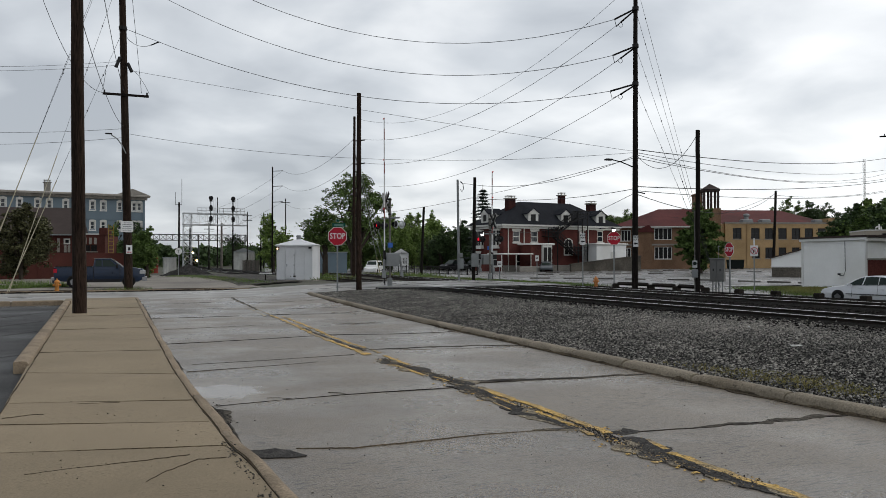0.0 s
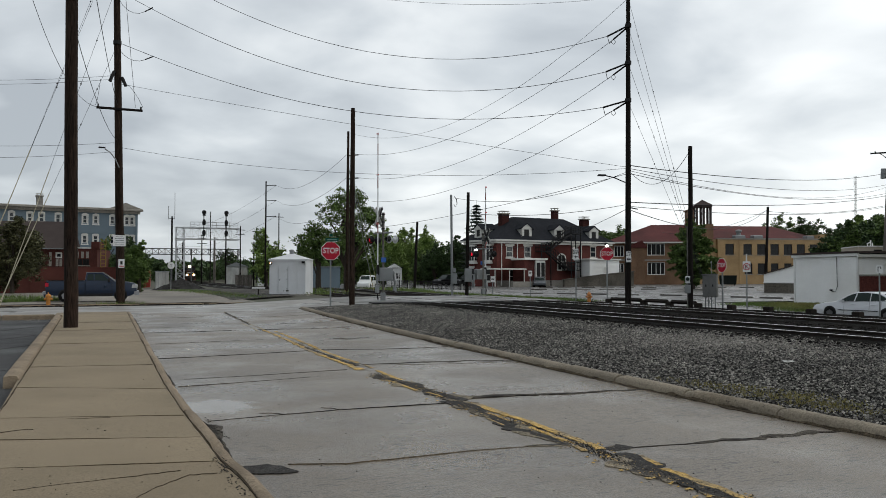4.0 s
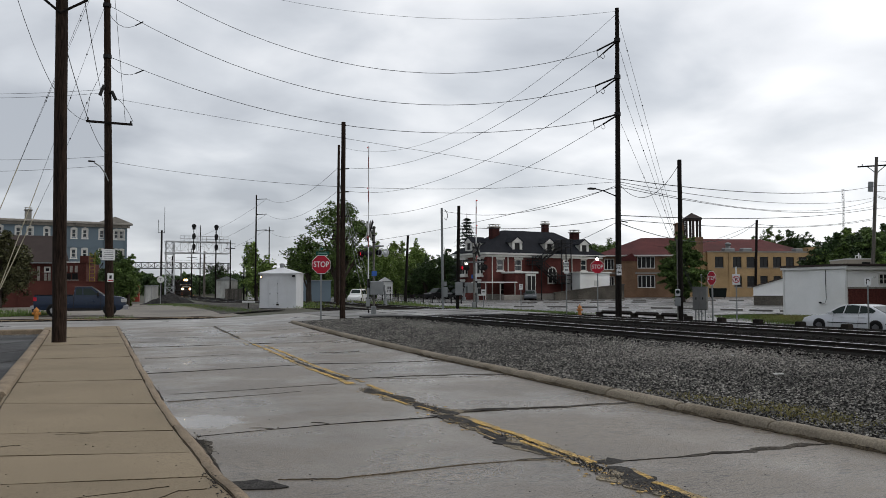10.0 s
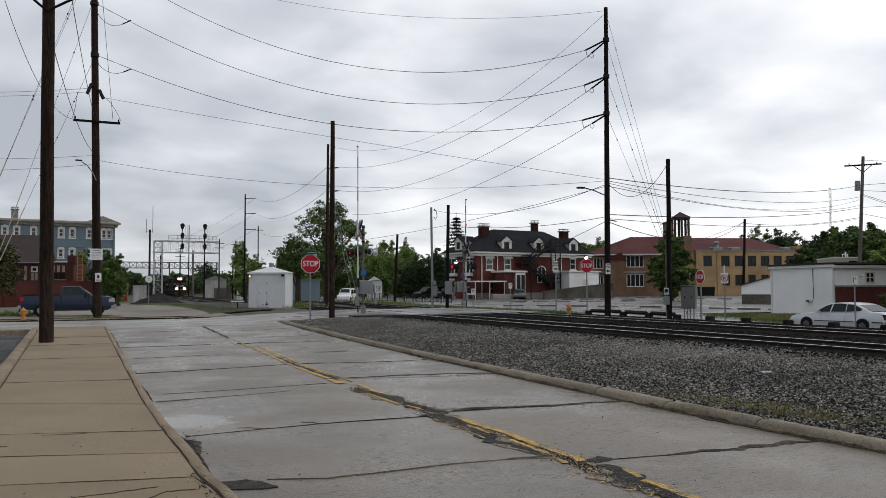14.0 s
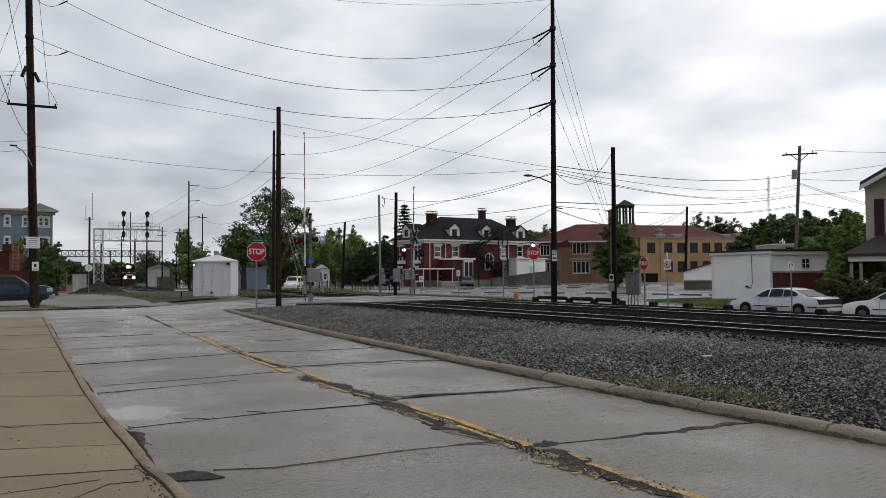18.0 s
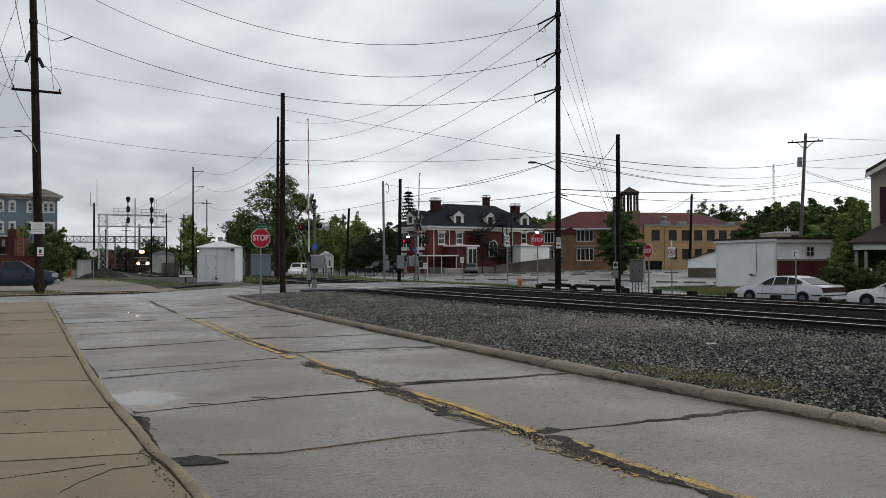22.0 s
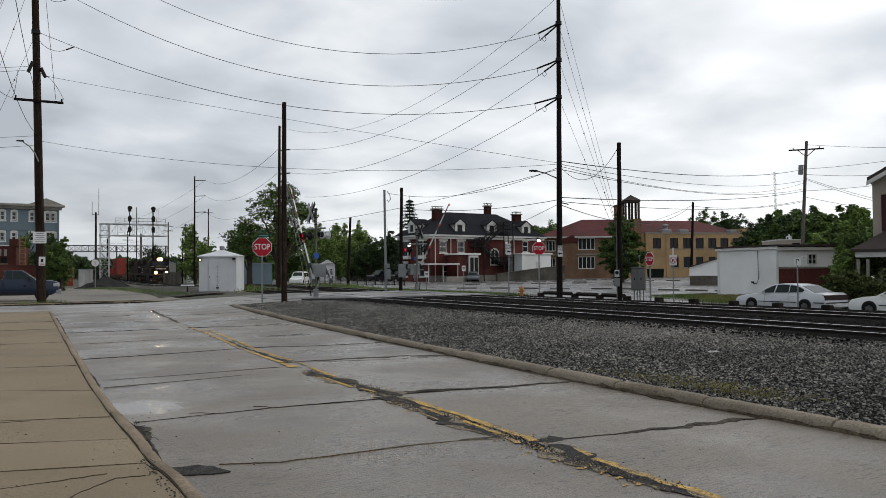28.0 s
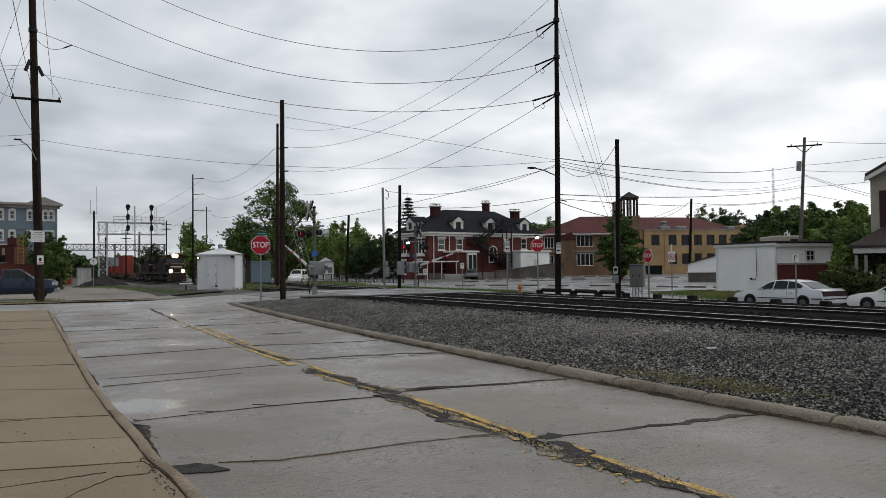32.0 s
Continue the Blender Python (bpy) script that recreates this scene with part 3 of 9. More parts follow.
def build_tracks():
    for name, off in (("track_near", -5.0), ("track_far", 0.0)):
        tr = thing(name, None, "railway track on dark ties and ballast", "", "", "structure")
        ys = steps(-40, 60, 5) + steps(66, 300, 9)
        for side in (-0.7175 - 0.035, 0.7175 + 0.035):
            g, prof = Geo(), [(-0.07, -0.17), (0.07, -0.17), (0.07, -0.15), (0.012, -0.13), (0.012, -0.045), (0.036, -0.03), (0.036, -0.004), (-0.036, -0.004), (-0.036, -0.03), (-0.012, -0.045), (-0.012, -0.13), (-0.07, -0.15)]
            cap = Geo()
            for y in ys:
                x = track_x(y) + off + side
                g.v += [(x + p, y, track_z(y) + q) for p, q in prof]
                cap.v += [(x - 0.034, y, track_z(y) - 0.003), (x - 0.026, y, track_z(y)), (x + 0.026, y, track_z(y)), (x + 0.034, y, track_z(y) - 0.003)]
            m = len(prof)
            for j in range(len(ys) - 1):
                g.f += [(j * m + i, j * m + (i + 1) % m, (j + 1) * m + (i + 1) % m, (j + 1) * m + i) for i in range(m)]
                cap.f += [(j * 4 + i, j * 4 + i + 1, j * 4 + i + 5, j * 4 + i + 4) for i in range(3)]
            g.m, cap.m = [0] * len(g.f), [0] * len(cap.f)
            rail = part("rail", g, RAILSIDE, tr)
            part("running_surface", cap, RAILTOP, rail, "polished top of the rail")
        # the bed of stones
        g = Geo()
        prof = [(-2.1, -0.42), (-1.5, -0.24), (1.5, -0.24), (2.1, -0.42)]
        for y in ys:
            g.v += [(track_x(y) + off + p, y, track_z(y) + q) for p, q in prof]
        for j in range(len(ys) - 1):
            g.f += [(j * 4 + i, j * 4 + i + 1, j * 4 + i + 5, j * 4 + i + 4) for i in range(3)]
        g.m = [0] * len(g.f)
        part("ballast_bed", g, SHADED_BALLAST, tr)


build_ground()
build_road()
build_walks()
build_tracks()
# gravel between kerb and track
sheet("gravel_bed", steps(7.6, 24.6, 1.2), steps(-12, 36.8, 1.2), 0.035, SHADED_BALLAST, "crushed-stone bed beside the track, near-black with the shade between stones", shape=lambda x, y: (max(x, right_edge(y) + 0.15), y))


# ---- poles and wires ----
# what stands on the lower land beyond the tracks is laid out on a smaller plan, then set back from the eye by this factor
SET_BACK = 1.276
FAR = Matrix.Translation(EYE) @ Matrix.Scale(SET_BACK, 4) @ Matrix.Translation([-v for v in EYE])


def back(x, y, z):
    return tuple(FAR @ Vector((x, y, z)))


def set_back(build):
    """Builds things on the smaller plan and moves them out to the lower land."""
    old = set(scene.objects)
    build()
    for ob in [o for o in scene.objects if o not in old and o.parent is None]:
        ob.matrix_basis = FAR @ ob.matrix_basis


def lean(p, q):
    """A pose at p with z along the line to q."""
    d = Vector(q) - Vector(p)
    return Matrix.Translation(p) @ d.to_track_quat("Z", "Y").to_matrix().to_4x4()


def wooden_pole(p, top, r0, r1, mat, label):
    """A tapered utility pole from p to top."""
    length = (Vector(top) - Vector(p)).length
    t = thing("utility_pole", lean(p, top), label, "utility pole", "utility poles")
    g = Geo()
    rnd = random.Random(int(p[0] * 100))
    n = 9
    pts = [(rnd.uniform(-0.01, 0.01), rnd.uniform(-0.01, 0.01), -0.4 + (length + 0.4) * i / n) for i in range(n + 1)]
    g.tube(pts, [r0 + (r1 - r0) * i / n for i in range(n + 1)], 12)
    part("shaft", g, mat, t, smooth=True)
    return t


POLES = {
    "left_near": wooden_pole((-0.22, 27.0, 0.0), (-0.38, 27.0, 13.5), 0.205, 0.162, POLEWOOD, "thick dark brown wooden utility pole beside the sidewalk"),
    "left_far": wooden_pole((2.11, 49.04, 0.0), (1.62, 49.06, 21.0), 0.24, 0.16, POLEWOOD, "tall weathered wooden utility pole with signs and crossarm"),
    "big": wooden_pole((24.26, 32.34, 0.25), (24.33, 32.29, 15.45), 0.155, 0.095, POLEDARK, "very tall dark wooden utility pole with guy wires"),
    "second": wooden_pole((23.86, 27.47, 0.25), (23.89, 27.45, 7.2), 0.11, 0.09, POLEDARK, "short dark wooden utility pole with meter boxes"),
    "mid": wooden_pole((11.64, 36.5, 0.2), (11.64, 36.5, 9.5), 0.14, 0.10, POLEWOOD, "brown wooden utility pole in the gravel"),
    "mid_far": wooden_pole((20.94, 67.12, 0.25), (21.01, 67.1, 14.0), 0.16, 0.10, POLEWOOD, "brown wooden utility pole with side arms and guys"),
    "lot_dark": wooden_pole((23.32, 48.35, 0.25), (23.4, 48.31, 7.1), 0.12, 0.10, POLEDARK, "dark wooden pole with a grey meter cabinet"),
    "far_dark": wooden_pole(back(29.17, 71.99, 0.25), back(29.41, 71.89, 6.7), 0.17, 0.14, POLEDARK, "bare dark wooden pole, cut off short"),
    "line": wooden_pole((28.81, 138.6, -0.5), (28.83, 138.6, 17.5), 0.17, 0.11, POLEDARK, "far wooden line pole with side arms"),
    "yard": wooden_pole(back(59.43, 58.02, 0.25), back(59.62, 57.82, 8.1), 0.18, 0.14, POLEDARK, "dark wooden pole in the parking lot"),
    "house": wooden_pole(back(59.5, 45.7, 0.25), back(59.85, 45.2, 12.3), 0.2, 0.15, POLEGREY, "leaning wooden utility pole with crossarm and transformer"),
}


# ---- buildings ----
BRICK_TAN = surface("tan_brick", (0.225, 0.135, 0.083), 0.85, 0.22, 0.6, 9, 0.3, stain=(0.16, 0.098, 0.062), grain=1.4, spec=0.12)
BRICK_YELLOW = surface("yellow_brick", (0.40, 0.27, 0.14), 0.85, 0.2, 0.5, 9, 0.3, stain=(0.31, 0.205, 0.105), grain=1.2, spec=0.12)
BRICK_DARK = surface("dark_brick", (0.085, 0.03, 0.024), 0.85, 0.25, 0.6, 9, 0.3, stain=(0.055, 0.023, 0.019), grain=1.4, spec=0.1)
ROOF_RED = surface("red_roof_tile", (0.095, 0.025, 0.023), 0.75, 0.3, 0.3, 8, 0.3, stain=(0.06, 0.02, 0.018), grain=1.2, spec=0.15)
SLATE = surface("dark_slate", (0.0156, 0.0169, 0.0208), 0.9, 0.3, 0.6, 7, 0.4, spec=0.12, grain=1.2)
SHINGLE = surface("brown_shingle", (0.055, 0.042, 0.038), 0.85, 0.2, 0.5, 9, 0.4, spec=0.12)
BLUE_WALL = surface("blue_painted_wall", (0.135, 0.178, 0.208), 0.7, 0.1, 0.3, 6, 0.1, stain=(0.13, 0.17, 0.20))
TRIM = surface("white_trim", (0.62, 0.61, 0.57), 0.6, 0.08, 1, 14, 0.05)
STONE_TRIM = surface("grey_stone", (0.26, 0.24, 0.21), 0.8, 0.25, 0.7, 9, 0.3, grain=1.2)
RED_WALL = surface("red_painted_wall", (0.098, 0.034, 0.027), 0.8, 0.22, 0.4, 8, 0.3, stain=(0.085, 0.03, 0.025), spec=0.15)
SIDING = surface("white_vinyl_siding", (0.87, 0.87, 0.85), 0.5, 0.05, 0.6, 10, 0.05, stain=(0.76, 0.75, 0.71))
BEIGE = surface("beige_siding", (0.40, 0.35, 0.28), 0.7, 0.08, 0.5, 10, 0.1)
CHIMNEY = surface("sooty_brick", (0.05, 0.019, 0.017), 0.9, 0.3, 0.8, 11, 0.3, grain=1.4, spec=0.08)
RAMP = surface("stained_ramp_concrete", (0.105, 0.093, 0.076), 0.9, 0.35, 0.8, 9, 0.3, stain=(0.05, 0.045, 0.038), grain=1.4)
BLIND = glass("dark_window", (0.008, 0.0075, 0.007), 0.3, 0.25)


def wall(g, length, high, holes=(), thick=0.3, m=None, mat=0, z0=0.0):
    """An upright wall, front at y = 0, with real openings (x0, z0, x1, z1) and their reveals."""
    xs = sorted({0.0, length, *(h[0] for h in holes), *(h[2] for h in holes)})
    zs = sorted({z0, high, *(h[1] for h in holes), *(h[3] for h in holes)})
    put = (lambda p: m @ Vector(p)) if m is not None else (lambda p: p)
    for a, b in zip(xs, xs[1:]):
        for c, d in zip(zs, zs[1:]):
            if any(h[0] - 1e-4 <= a and b <= h[2] + 1e-4 and h[1] - 1e-4 <= c and d <= h[3] + 1e-4 for h in holes):
                continue
            g.add([put((a, 0, c)), put((b, 0, c)), put((b, 0, d)), put((a, 0, d))], [(0, 1, 2, 3)], mat)
            g.add([put((a, thick, c)), put((b, thick, c)), put((b, thick, d)), put((a, thick, d))], [(3, 2, 1, 0)], mat)
    for x0, c, x1, d in holes:
        for p, q in (((x0, c), (x1, c)), ((x1, c), (x1, d)), ((x1, d), (x0, d)), ((x0, d), (x0, c))):
            g.add([put((p[0], 0, p[1])), put((q[0], 0, q[1])), put((q[0], thick, q[1])), put((p[0], thick, p[1]))], [(0, 1, 2, 3)], mat)
    return g


WINDOWS = {}


def window(parent, x0, z0, x1, z1, m=None, frame=None, pane=None, cols=1, rows=2, inset=0.1, bar=0.07, sill=True, arch=False):
    """A window in its opening: frame, pane and sill, each of its own."""
    frame, pane = frame or TRIM, pane or GLASS
    w, h = x1 - x0, z1 - z0
    key = (round(w, 2), round(h, 2), frame.name, pane.name, cols, rows, sill, arch)
    at = (m if m is not None else Matrix()) @ Matrix.Translation((x0, inset, z0))
    if key in WINDOWS:
        return again(WINDOWS[key], at, parent)
    ring = [(0, 0), (w, 0), (w, h), (0, h), (bar, bar), (w - bar, bar), (w - bar, h - bar), (bar, h - bar)]
    g = Geo().add([(x, y, z) for y in (-0.02, 0.06) for x, z in ring],
                  [f for i in range(4) for j in [(i + 1) % 4] for f in ((i, j, j + 4, i + 4), (j + 8, i + 8, i + 12, j + 12), (i, i + 8, j + 8, j), (i + 4, j + 4, j + 12, i + 12))])
    win = part("window", g, frame, parent, m=at)
    for i in range(1, cols):
        part("glazing_bar", Geo().box(w * i / cols - bar * 0.4, -0.015, bar, w * i / cols + bar * 0.4, 0.05, h - bar), frame, win)
    for i in range(1, rows):
        part("glazing_bar", Geo().box(bar, -0.01, h * i / rows - bar * 0.35, w - bar, 0.045, h * i / rows + bar * 0.35), frame, win)
    part("pane", Geo().box(bar * 0.5, 0.02, bar * 0.5, w - bar * 0.5, 0.03, h - bar * 0.5), pane, win)
    if sill:
        part("sill", Geo().box(-0.1, -inset - 0.07, -0.14, w + 0.1, 0.0, -0.005), frame, win)
        part("lintel", Geo().box(-0.12, -inset - 0.04, h + 0.005, w + 0.12, 0.0, h + 0.24), frame, win)
    if arch:
        a = Geo()
        a.prism([(-0.15, h), (-0.15, h + 0.16), (w * 0.5, h + 0.34), (w + 0.15, h + 0.16), (w + 0.15, h)], -inset - 0.05, -inset + 0.02)
        part("hood", a, frame, win)
        part("casing", Geo().box(-0.15, -inset - 0.04, -0.1, -0.01, -inset + 0.02, h).box(w + 0.01, -inset - 0.04, -0.1, w + 0.15, -inset + 0.02, h).box(-0.2, -inset - 0.08, -0.24, w + 0.2, -inset + 0.02, -0.1), frame, win)
    WINDOWS[key] = win
    return win


def shell(parent, length, depth, high, mat, front=(), left=(), right=(), z0=-0.4):
    """Four walls with thickness, each one a part; front at y = 0."""
    for name, holes, ln, m in (("front_wall", front, length, Matrix()), ("left_wall", left, depth, pose(0, depth, 0, 0, 0, -90)),
                               ("right_wall", right, depth, pose(length, 0, 0, 0, 0, 90)), ("back_wall", (), length, pose(length, depth, 0, 0, 0, 180))):
        inset = 0.002 if name in ("left_wall", "right_wall") else 0.0
        part("wall", wall(Geo(), ln, high, holes, 0.3, None, 0, z0), mat, parent, m=m @ Matrix.Translation((0, inset, 0)))


def hip(parent, x0, y0, x1, y1, z0, tx0, ty0, tx1, ty1, z1, mat, eave=0.2, eave_mat=None, name="roof"):
    """A hipped roof from its eaves up to a flat or a ridge, on a fascia board."""
    g = Geo()
    g.add([(x0, y0, z0), (x1, y0, z0), (x1, y1, z0), (x0, y1, z0), (tx0, ty0, z1), (tx1, ty0, z1), (tx1, ty1, z1), (tx0, ty1, z1)],
          [(0, 1, 5, 4), (1, 2, 6, 5), (2, 3, 7, 6), (3, 0, 4, 7), (4, 5, 6, 7), (3, 2, 1, 0)])
    r = part(name, g, mat, parent)
    if eave:
        part("eave", Geo().box(x0 + 0.03, y0 + 0.03, z0 - eave, x1 - 0.03, y1 - 0.03, z0 - 0.004), eave_mat or TRIM, r)
    return r


def chimney(parent, x, y, z0, z1, w, d, mat):
    g = Geo().box(x - w / 2, y - d / 2, z0, x + w / 2, y + d / 2, z1 - 0.25)
    c = part("chimney", g, mat, parent)
    part("chimney_cap", Geo().box(x - w / 2 - 0.12, y - d / 2 - 0.12, z1 - 0.246, x + w / 2 + 0.12, y + d / 2 + 0.12, z1 - 0.1, cut=0.04), STONE_TRIM, c)
    lid = Geo().box(x - w / 2 - 0.06, y - d / 2 - 0.06, z1 + 0.1, x + w / 2 + 0.06, y + d / 2 + 0.06, z1 + 0.17)
    for sx in (-1, 1):
        for sy in (-1, 1):
            lid.box(x + sx * w * 0.4 - 0.03, y + sy * d * 0.4 - 0.03, z1 - 0.1, x + sx * w * 0.4 + 0.03, y + sy * d * 0.4 + 0.03, z1 + 0.1)
    part("chimney_lid", lid, TRIM, c)


def dormer(parent, x, y, z, w=1.5, h=1.0, d=2.2, m=None):
    at = (m if m is not None else Matrix()) @ Matrix.Translation((x, y, z))
    hole = (w / 2 - 0.38, 0.15, w / 2 + 0.38, h - 0.05)
    do = part("dormer", wall(Geo(), w, h, [hole], 0.15).box(0, 0.15, 0, 0.1, d, h).box(w - 0.1, 0.15, 0, w, d, h), TRIM, parent, m=at)
    part("gable", Geo().prism([(-0.15, h), (w / 2, h + 0.62), (w + 0.15, h)], -0.06, 0.1), TRIM, do)
    part("dormer_roof", Geo().prism([(-0.22, h - 0.04), (w / 2, h + 0.63), (w + 0.22, h - 0.04), (w + 0.22, h + 0.05), (w / 2, h + 0.74), (-0.22, h + 0.05)], -0.15, d), SLATE, do)
    part("pane", Geo().box(hole[0], 0.08, hole[1], hole[2], 0.1, hole[3]), BLIND, do)


def brick_house():
    h = thing("brick_house", pose(44.51, 84.22, 0.25, 0, 0, 7.7), "red brick house with dark slate mansard roof and white trim", "house")
    L, D, H = 17.6, 6.6, 5.35
    ups = [(1.34, 3.42, 2.41, 4.78), (3.99, 3.42, 5.12, 4.80), (11.55, 3.5, 12.4, 4.9), (14.49, 3.55, 15.51, 4.98)]
    low = [(1.9, 0.35, 3.1, 2.0), (9.2, 2.0, 10.3, 3.5)]
    sides = [(0.6, 3.4, 1.5, 4.9), (5.0, 3.4, 5.9, 4.9), (0.8, 0.6, 1.8, 2.2), (4.2, 0.6, 5.2, 2.2)]
    shell(h, L, D, H, BRICK_RED, ups + low, sides, sides)
    for w in ups + low[1:]:
        window(h, *w, pane=GLASS, bar=0.12)
    window(h, *low[0], pane=BLIND, bar=0.09, sill=False)
    for w in sides:
        window(h, *w, m=pose(0, D, 0, 0, 0, -90), pane=BLIND, bar=0.09)
    part("cornice", Geo().box(-0.35, -0.35, H - 0.28, L + 0.35, 0.0, H - 0.02, cut=0.1).box(-0.35, 0, H - 0.28, 0.0, D, H - 0.02, cut=0.1), TRIM, h)
    hip(h, -0.6, -0.6, L + 0.6, D + 0.6, H + 0.2, 4.7, 3.0, 12.6, D - 3.0, 8.5, SLATE, 0.2)
    part("base_course", Geo().box(-0.06, -0.08, -0.3, L, -0.004, 0.7), STONE_TRIM, h)
    for x in (3.6, 8.6, 14.3):
        dormer(h, x, -0.05, H + 0.5)
    for y in (4.6,):
        dormer(h, 0, 0, 0, m=pose(-0.05, y, H + 0.5, 0, 0, -90))
    chimney(h, 3.15, 3.0, 6.0, 9.0, 1.05, 0.8, CHIMNEY)
    chimney(h, 12.0, 4.0, 8.0, 9.8, 0.7, 0.7, CHIMNEY)
    chimney(h, 15.75, 2.6, 6.4, 8.75, 1.0, 0.8, CHIMNEY)
    for x in (0.6, 2.9, 12.9):
        part("downspout", Geo().tube([(x, -0.12, 0.1), (x, -0.12, H - 0.2)], 0.06, 6), TRIM, h)
    # the white arched stair window
    def arched(r, z0):
        return [(9.75 + r, z0)] + [(9.75 + r * math.cos(math.pi * k / 10), 3.3 + r * math.sin(math.pi * k / 10)) for k in range(11)] + [(9.75 - r, z0)]

    surround = part("arch_surround", Geo().prism(arched(0.72, 1.9), -0.06, -0.004), TRIM, h)
    part("pane", Geo().prism(arched(0.56, 2.02), -0.075, -0.062), BLIND, surround)
    part("glazing_bar", Geo().box(9.7, -0.095, 2.02, 9.8, -0.077, 3.86).box(9.19, -0.095, 2.9, 10.31, -0.077, 3.0), TRIM, surround)
    # tall bay windows on the side
    for y in (0.9, 4.1):
        bay = part("bay", Geo().box(-0.4, y, 2.9, -0.02, y + 1.3, 5.0, cut=0.05).box(-0.5, y - 0.1, 2.7, -0.02, y + 1.4, 2.9), TRIM, h)
        part("pane", Geo().box(-0.42, y + 0.18, 3.1, -0.402, y + 0.6, 4.8).box(-0.42, y + 0.7, 3.1, -0.402, y + 1.12, 4.8).box(-0.34, y - 0.02, 3.1, -0.08, y - 0.002, 4.8), BLIND, bay)
    # porch and small entrance block
    part("porch_block", Geo().box(2.3, -2.3, -0.3, 5.2, -0.01, 3.1), BRICK_RED, h)
    part("porch_roof", Geo().box(2.0, -2.6, 3.1, 5.5, -0.01, 3.3, cut=0.05), TRIM, h)
    bay = part("glazed_bay", Geo().box(3.75, -2.55, 0.5, 5.15, -2.31, 3.05), TRIM, h, "white glazed entrance bay")
    for x in (3.9, 4.55):
        part("pane", Geo().box(x, -2.58, 0.9, x + 0.5, -2.551, 2.8), BLIND, bay)
    part("canopy", Geo().box(-2.6, -3.2, 1.97, 1.9, -0.4, 2.1, cut=0.03), TRIM, h, "flat white entrance canopy on thin posts")
    for x in (-2.4, -0.4, 1.7):
        part("post", Geo().tube([(x, -3.0, -0.1), (x, -3.0, 1.95)], 0.05, 6), TRIM, h)
    part("planter_wall", Geo().box(-0.2, -3.4, -0.2, 3.4, -2.9, 0.6, cut=0.05), STONE_TRIM, h)
    # white side extension and ramp wall
    part("extension", Geo().box(12.0, -2.6, -0.3, 16.9, -0.02, 3.2), WHITE, h, "low white painted extension")
    boards = Geo()
    siding_face(boards, 4.9, 3.1, Matrix.Translation((12.0, -2.6, 0.05)), 0.16)
    part("siding", boards, SIDING, h)
    part("extension_roof", Geo().box(11.8, -2.8, 3.2, 17.1, -0.02, 3.36, cut=0.05), TRIM, h)
    part("extension_window", Geo().box(14.3, -2.68, 1.6, 15.0, -2.634, 2.3), TRIM, h)
    ramp = thing("ramp_wall", pose(44.51, 84.22, 0.25, 0, 0, 7.7), "low grey concrete ramp wall before the brick house", "wall")
    part("wall", Geo().prism([(6.0, -0.3), (6.0, 0.75), (12.0, 1.35), (17.0, 1.75), (17.0, -0.3)], -5.0, -4.7), RAMP, ramp)
    part("coping", Geo().prism([(5.9, 0.755), (12.0, 1.355), (17.1, 1.755), (17.1, 1.85), (12.0, 1.45), (5.9, 0.85)], -5.06, -4.64), RAMP, ramp)
    # fire escape
    fe = thing("fire_escape", pose(44.51, 84.22, 0.25, 0, 0, 7.7), "black iron fire escape stairs on the brick house", "fire escape")

    def flight(a, b, n):
        f = Geo()
        for dy in (-1.15, -0.45):
            f.tube([(a[0], dy, a[1]), (b[0], dy, b[1])], 0.1, 5)
            f.tube([(a[0], dy, a[1] + 0.9), (b[0], dy, b[1] + 0.9)], 0.05, 4)
            f.tube([(a[0], dy, a[1] + 0.45), (b[0], dy, b[1] + 0.45)], 0.035, 4)
        for i in range(n + 1):
            u = i / n
            x, z = a[0] + (b[0] - a[0]) * u, a[1] + (b[1] - a[1]) * u
            f.box(x - 0.14, -1.15, z, x + 0.14, -0.45, z + 0.04)
            f.tube([(x, -1.15, z), (x, -1.15, z + 0.9)], 0.03, 4)
            f.tube([(x, -0.45, z), (x, -0.45, z + 0.9)], 0.03, 4)
        part("stair", f, IRON, fe)

    flight((10.4, 6.4), (7.0, 4.3), 12)
    flight((6.8, 4.2), (10.0, 2.0), 12)
    for x0, x1, z in ((10.3, 12.0, 6.4), (5.6, 7.2, 4.2), (9.8, 11.8, 1.95)):
        p = Geo().box(x0, -1.3, z - 0.06, x1, -0.02, z)
        for x in steps(x0, x1, 0.3):
            p.tube([(x, -1.28, z), (x, -1.28, z + 0.95)], 0.032, 4)
            p.tube([(x, -0.1, z), (x, -0.1, z + 0.95)], 0.03, 4)
        for zz in (0.5, 0.95):
            p.tube([(x0, -1.28, z + zz), (x1, -1.28, z + zz)], 0.045, 4).tube([(x0, -0.1, z + zz), (x1, -0.1, z + zz)], 0.04, 4)
        part("landing", p, IRON, fe)
    for x, top in ((10.3, 7.3), (11.8, 7.3), (7.1, 5.1), (5.7, 5.1), (11.0, 6.4)):
        part("post", Geo().tube([(x, -1.2, -0.2), (x, -1.2, top)], 0.07, 5), IRON, fe)
    lampost(h)


LAMPGLOW = surface("lamp_glow", (1.0, 0.98, 0.95), 0.4, 0, 1, 10, 0, emit=9.0)


